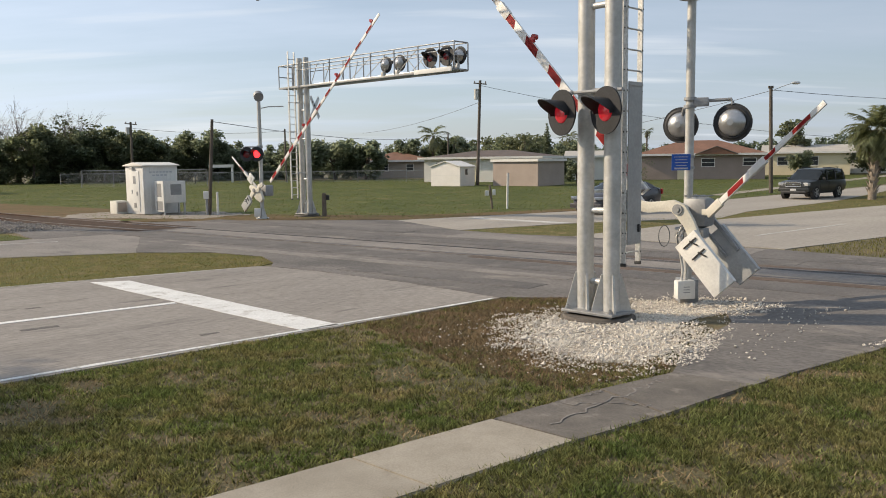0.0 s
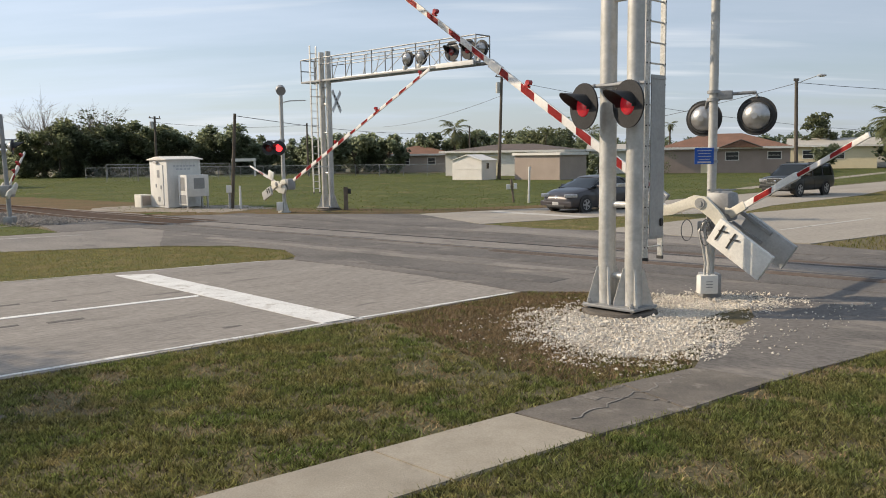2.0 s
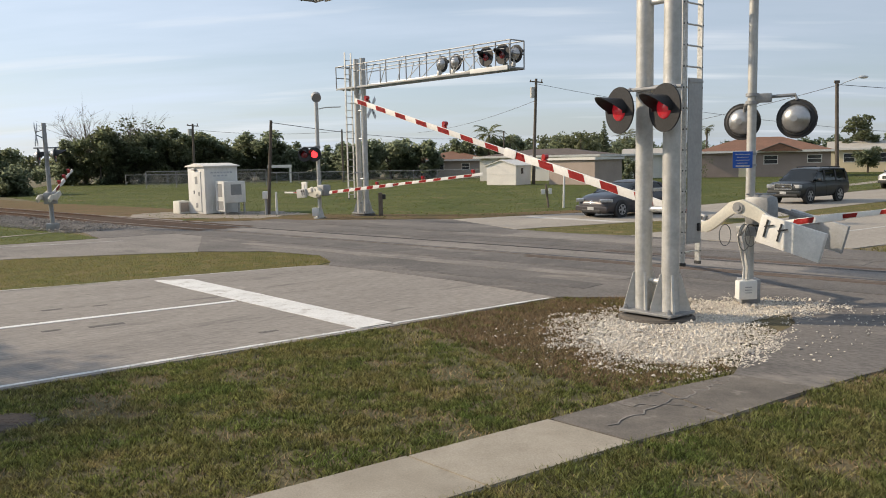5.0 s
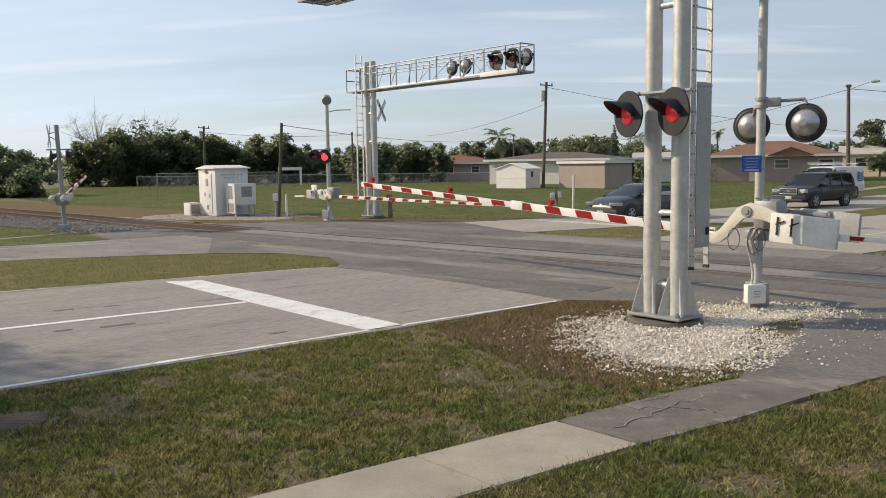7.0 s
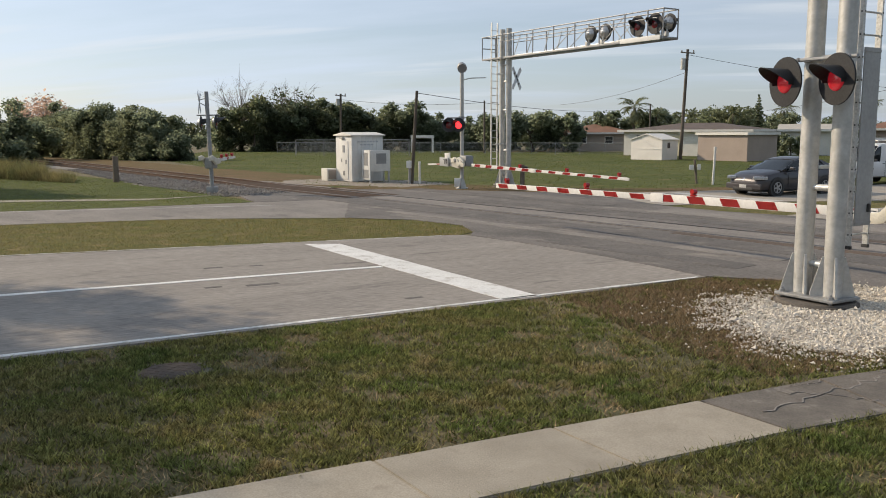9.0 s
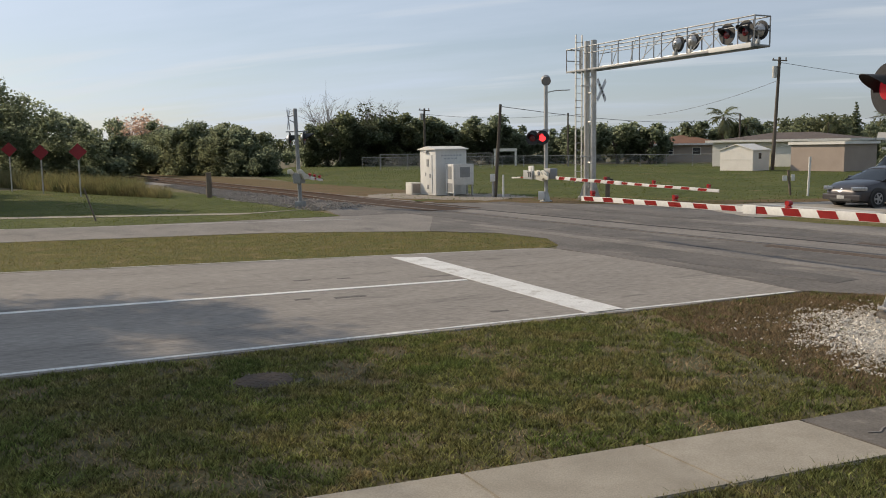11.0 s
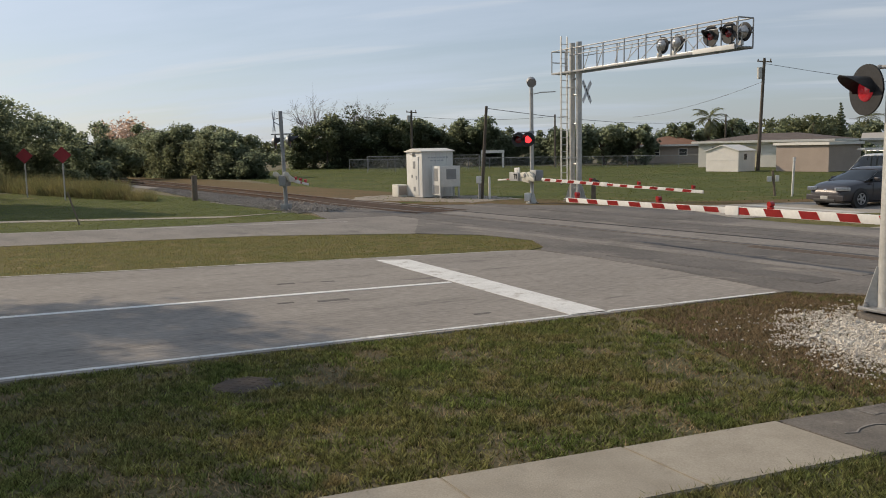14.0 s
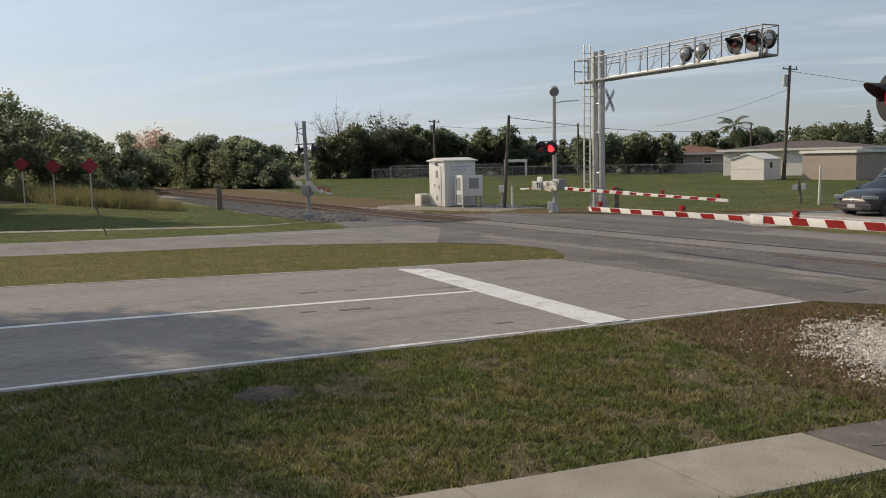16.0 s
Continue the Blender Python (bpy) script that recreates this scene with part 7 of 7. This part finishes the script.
# trees beyond the near verge, whose shade lies on road and lawn
tree(pose(-22.8, 9.9, 0), 10.3, 3.0, "tall roadside tree with loose crown", M["leaf_dark"], 11000, 0.14, 40, 0.24, 26, 0.5)
tree(pose(-26.8, 8.5, 0), 13.4, 2.8, "tall roadside tree with loose crown", M["leaf_dark"], 7000, 0.14, 41, 0.26, 26, 0.58)
tree(pose(-56.0, 37.5, 0), 10.0, 4.6, "large dark roadside tree", M["leaf_dark"], 15000, 0.2, 42, 0.3, 24, 0.3)
tree(pose(-40.6, 30.1, 0), 9.4, 3.8, "large dark roadside tree", M["leaf_dark"], 22000, 0.2, 43, 0.3, 30, 0.12)

def palm(at, height, crown, label, fronds, seed, trunk=0.16, droop=0.9, boots=False, leaflets=20):
    rng = np.random.default_rng(seed)
    t = thing("palm_tree", at, label, "palm tree")
    bm = bmesh.new()
    rod(bm, (0, 0, -0.1), (0.12, 0, height), trunk, trunk * 0.85, seg=12)
    if boots:
        for k in range(70):
            a, z = k * 2.399, 0.35 + (height - 0.5) * k / 70
            d = Vector((math.cos(a), math.sin(a), 0)); c = Vector((0.12 * z / height, 0, z))
            rod(bm, c + d * trunk * 0.8, c + d * (trunk + 0.14) + Vector((0, 0, 0.24)), 0.06, 0.018, seg=4)
    part("trunk", bm, M["palm_bark"] if boots else M["bark"], t, "trunk crossed by old leaf bases" if boots else "")
    v = []
    for k in range(fronds):
        a = k * 2.399 + rng.uniform(-0.2, 0.2); el = radians(rng.uniform(-55, 80))
        L = crown * rng.uniform(0.8, 1.1)
        out = Vector((math.cos(a), math.sin(a), 0)); sd = Vector((-math.sin(a), math.cos(a), 0))
        p = Vector((0.12, 0, height)); pts = [p.copy()]; ang = el
        for s in range(7):
            p = p + (out * math.cos(ang) + Vector((0, 0, math.sin(ang)))) * L / 7; ang -= droop * 0.2; pts.append(p.copy())
        for s in range(leaflets):
            f = 0.25 + 0.75 * s / leaflets * 1.0; i = min(6, int(f * 7)); q = pts[i].lerp(pts[i + 1], f * 7 - i)
            fw = (pts[i + 1] - pts[i]).normalized()
            for sg in (-1, 1):
                l = L * 0.36 * (1 - 0.55 * abs(f - 0.5)) * rng.uniform(0.8, 1.1)
                e = q + (sd * sg * 0.75 + fw * 0.7 + Vector((0, 0, -0.35 + 0.15 * rng.normal()))) * l
                w = fw * L * 0.022
                v += [q - w, q + w, e]
        for i in range(7):
            v += [pts[i] - sd * 0.02, pts[i] + sd * 0.02, pts[i + 1]]
    c = arrays("crown", np.array([tuple(p) for p in v]), 3, M["leaf_palm"])
    c.parent = t
    return t
palm(pose(22.9, 44.6, 0), 3.7, 1.65, "sabal palm on the median with boot-covered trunk", 80, 1, 0.21, 0.7, True, 26)
palm(pose(-1.2, 115.0, 0), 5.6, 2.6, "tall feather palm above the roofs", 26, 3, 0.2, 1.0)
palm(pose(1.6, 115.5, 0), 4.4, 1.9, "smaller feather palm above the roofs", 20, 4, 0.18, 1.0)
palm(pose(27.15, 111.8, 0), 5.8, 1.0, "small far palm above the roof", 20, 5, 0.12, 1.0)
palm(pose(17.5, 116.0, 0), 5.0, 1.8, "far palm beside a conifer", 22, 6, 0.15, 1.0)
palm(pose(11.2, 114.5, 0), 4.7, 1.5, "far palm above the garage", 20, 7, 0.15, 1.0)
# narrow conifer
t = thing("conifer", pose(14.3, 114.2, 0), "narrow tiered conifer above the roofs", "tree")
bm = bmesh.new(); rod(bm, (0, 0, -0.1), (0, 0, 7.1), 0.12, 0.02, seg=8)
part("trunk", bm, M["bark"], t)
rng = np.random.default_rng(77)
c = arrays("crown", leaf_cloud(rng, [(0.0, 0.0, 1.5 + 0.34 * k, 1.0 - 0.055 * k, 1.0 - 0.055 * k, 0.10) for k in range(17)], 3200, 0.15), 4, M["leaf_dark"])
c.parent = t

# far hedge of houses and woods that closes the view behind the camera
thicket("far_woods", [(90, 90, 8, 12), (110, 30, 8, 12), (90, -50, 8, 12), (0, -90, 8, 12), (-100, -60, 8, 12), (-160, -20, 8, 12)], 16000, 0.9, M["leaf_dark"], "dark woods closing the place behind", 51)

# ---- what moves ----
def ease(rows, t):
    """Smooth value between rows of (seconds, value)."""
    if t <= rows[0][0]: return rows[0][1]
    for i in range(len(rows) - 1):
        (a, u), (b, w) = rows[i], rows[i + 1]
        if t <= b:
            def slope(k):
                if k <= 0 or k >= len(rows) - 1: return 0.0 if k else (rows[1][1] - rows[0][1]) / (rows[1][0] - rows[0][0])
                s0 = (rows[k][1] - rows[k - 1][1]) / (rows[k][0] - rows[k - 1][0]); s1 = (rows[k + 1][1] - rows[k][1]) / (rows[k + 1][0] - rows[k][0])
                return 0.0 if s0 * s1 <= 0 else 2 * s0 * s1 / (s0 + s1)
            f, d = (t - a) / (b - a), b - a
            return (2 * f ** 3 - 3 * f ** 2 + 1) * u + (f ** 3 - 2 * f ** 2 + f) * d * slope(i) + (-2 * f ** 3 + 3 * f ** 2) * w + (f ** 3 - f ** 2) * d * slope(i + 1)
    return rows[-1][1]

NEAR_UP = [(0, 47.3), (0.5, 42.9), (1, 39.3), (1.5, 36.0), (2, 32.7), (2.5, 30.0), (3, 26.9), (3.5, 23.3), (4, 19.9), (6.5, 7.0), (7, 3.9), (7.5, 1.7), (8, 0.1), (8.5, -0.5), (16, -0.5)]
FAR_UP = [(0, 40.5), (0.5, 36.8), (1, 33.0), (1.5, 29.3), (2, 25.2), (2.5, 21.4), (3, 17.6), (3.5, 14.4), (4, 11.0), (5.2, 4.0), (6.3, 1.2), (7, -0.6), (7.5, -1.2), (16, -1.2)]
PED_UP = [(0, 39.4), (0.5, 37.0), (1, 33.6), (1.5, 30.0), (2, 27.3), (2.5, 24.5), (3, 21.6), (3.5, 18.7), (4, 15.4), (6.3, 2.0), (7, 0.3), (7.5, 0.0), (16, 0.0)]
FPED_UP = [(0, 38.2), (1.5, 24.7), (2, 20.7), (3.5, 7.6), (4.2, 3.5), (5.5, -1.5), (16, -3.0)]
LPED_UP = [(0, 60.0), (1.5, 50.0), (2.5, 43.0), (3.5, 37.0), (4, 34.0), (5.5, 29.0), (7, 24.0), (7.5, 21.0), (8.5, 10.0), (9.5, -2.0), (12, -9.0), (16, -10.0)]
SEDAN_BACK = [(0, 3.2), (0.5, 1.85), (1, 0.95), (1.5, 0.3), (2, 0.0), (16, 0.0)]
SUV_BACK = [(0, 7.2), (0.5, 5.9), (1, 4.7), (1.5, 3.7), (2, 2.6), (2.5, 1.8), (3, 1.15), (3.5, 0.7), (4, 0.3), (5, -0.3), (6, -0.65), (7, -0.75), (16, -0.75)]
VAN_BACK = [(0, 64.0), (3, 44.0), (5, 31.0), (6.5, 22.5), (7, 19.4), (7.5, 16.2), (8, 12.9), (8.5, 10.6), (8.8, 9.5), (9.7, 7.0), (11, 4.6), (11.7, 4.2), (16, 4.2)]
UX, UY = 0.7513, 0.6600

def motions():
    times = [i * 0.1 for i in range(161)]
    for arm, rows, at, az in ((NEAR_ARM, NEAR_UP, (0.0, -0.04, 1.54), 134.6), (FAR_ARM, FAR_UP, (0.0, 0.0, 1.19), -44.0), (PED_ARM, PED_UP, (0.0, -0.02, 1.50), -58.6),
                              (FPED_ARM, FPED_UP, (0.0, 0.0, 1.08), 139.7), (LPED_ARM, LPED_UP, (0.0, 0.0, 1.25), 87.5)):
        walk(arm, [(t, pose(*at, 0, -ease(rows, t), az)) for t in times])
    for car, wheels, rows, x0, y0, ahead, r in ((SEDAN, SEDAN_W, SEDAN_BACK, 4.36, 34.0, 1.35, 0.315), (SUV, SUV_W, SUV_BACK, 14.35, 41.45, 1.45, 0.37), (VAN, VAN_W, VAN_BACK, 2.48, 35.58, 1.63, 0.326)):
        ts = [i / 15 for i in range(241)]
        walk(car, [(t, pose(x0 + UX * (ease(rows, t) + ahead), y0 + UY * (ease(rows, t) + ahead), 0.004, 0, 0, HEAD)) for t in ts])
        for w in wheels:
            p = w.matrix_basis.translation.copy()
            walk(w, [(t, pose(*p, 0, math.degrees((rows[0][1] - ease(rows, t)) / r), 0)) for t in ts])

motions()
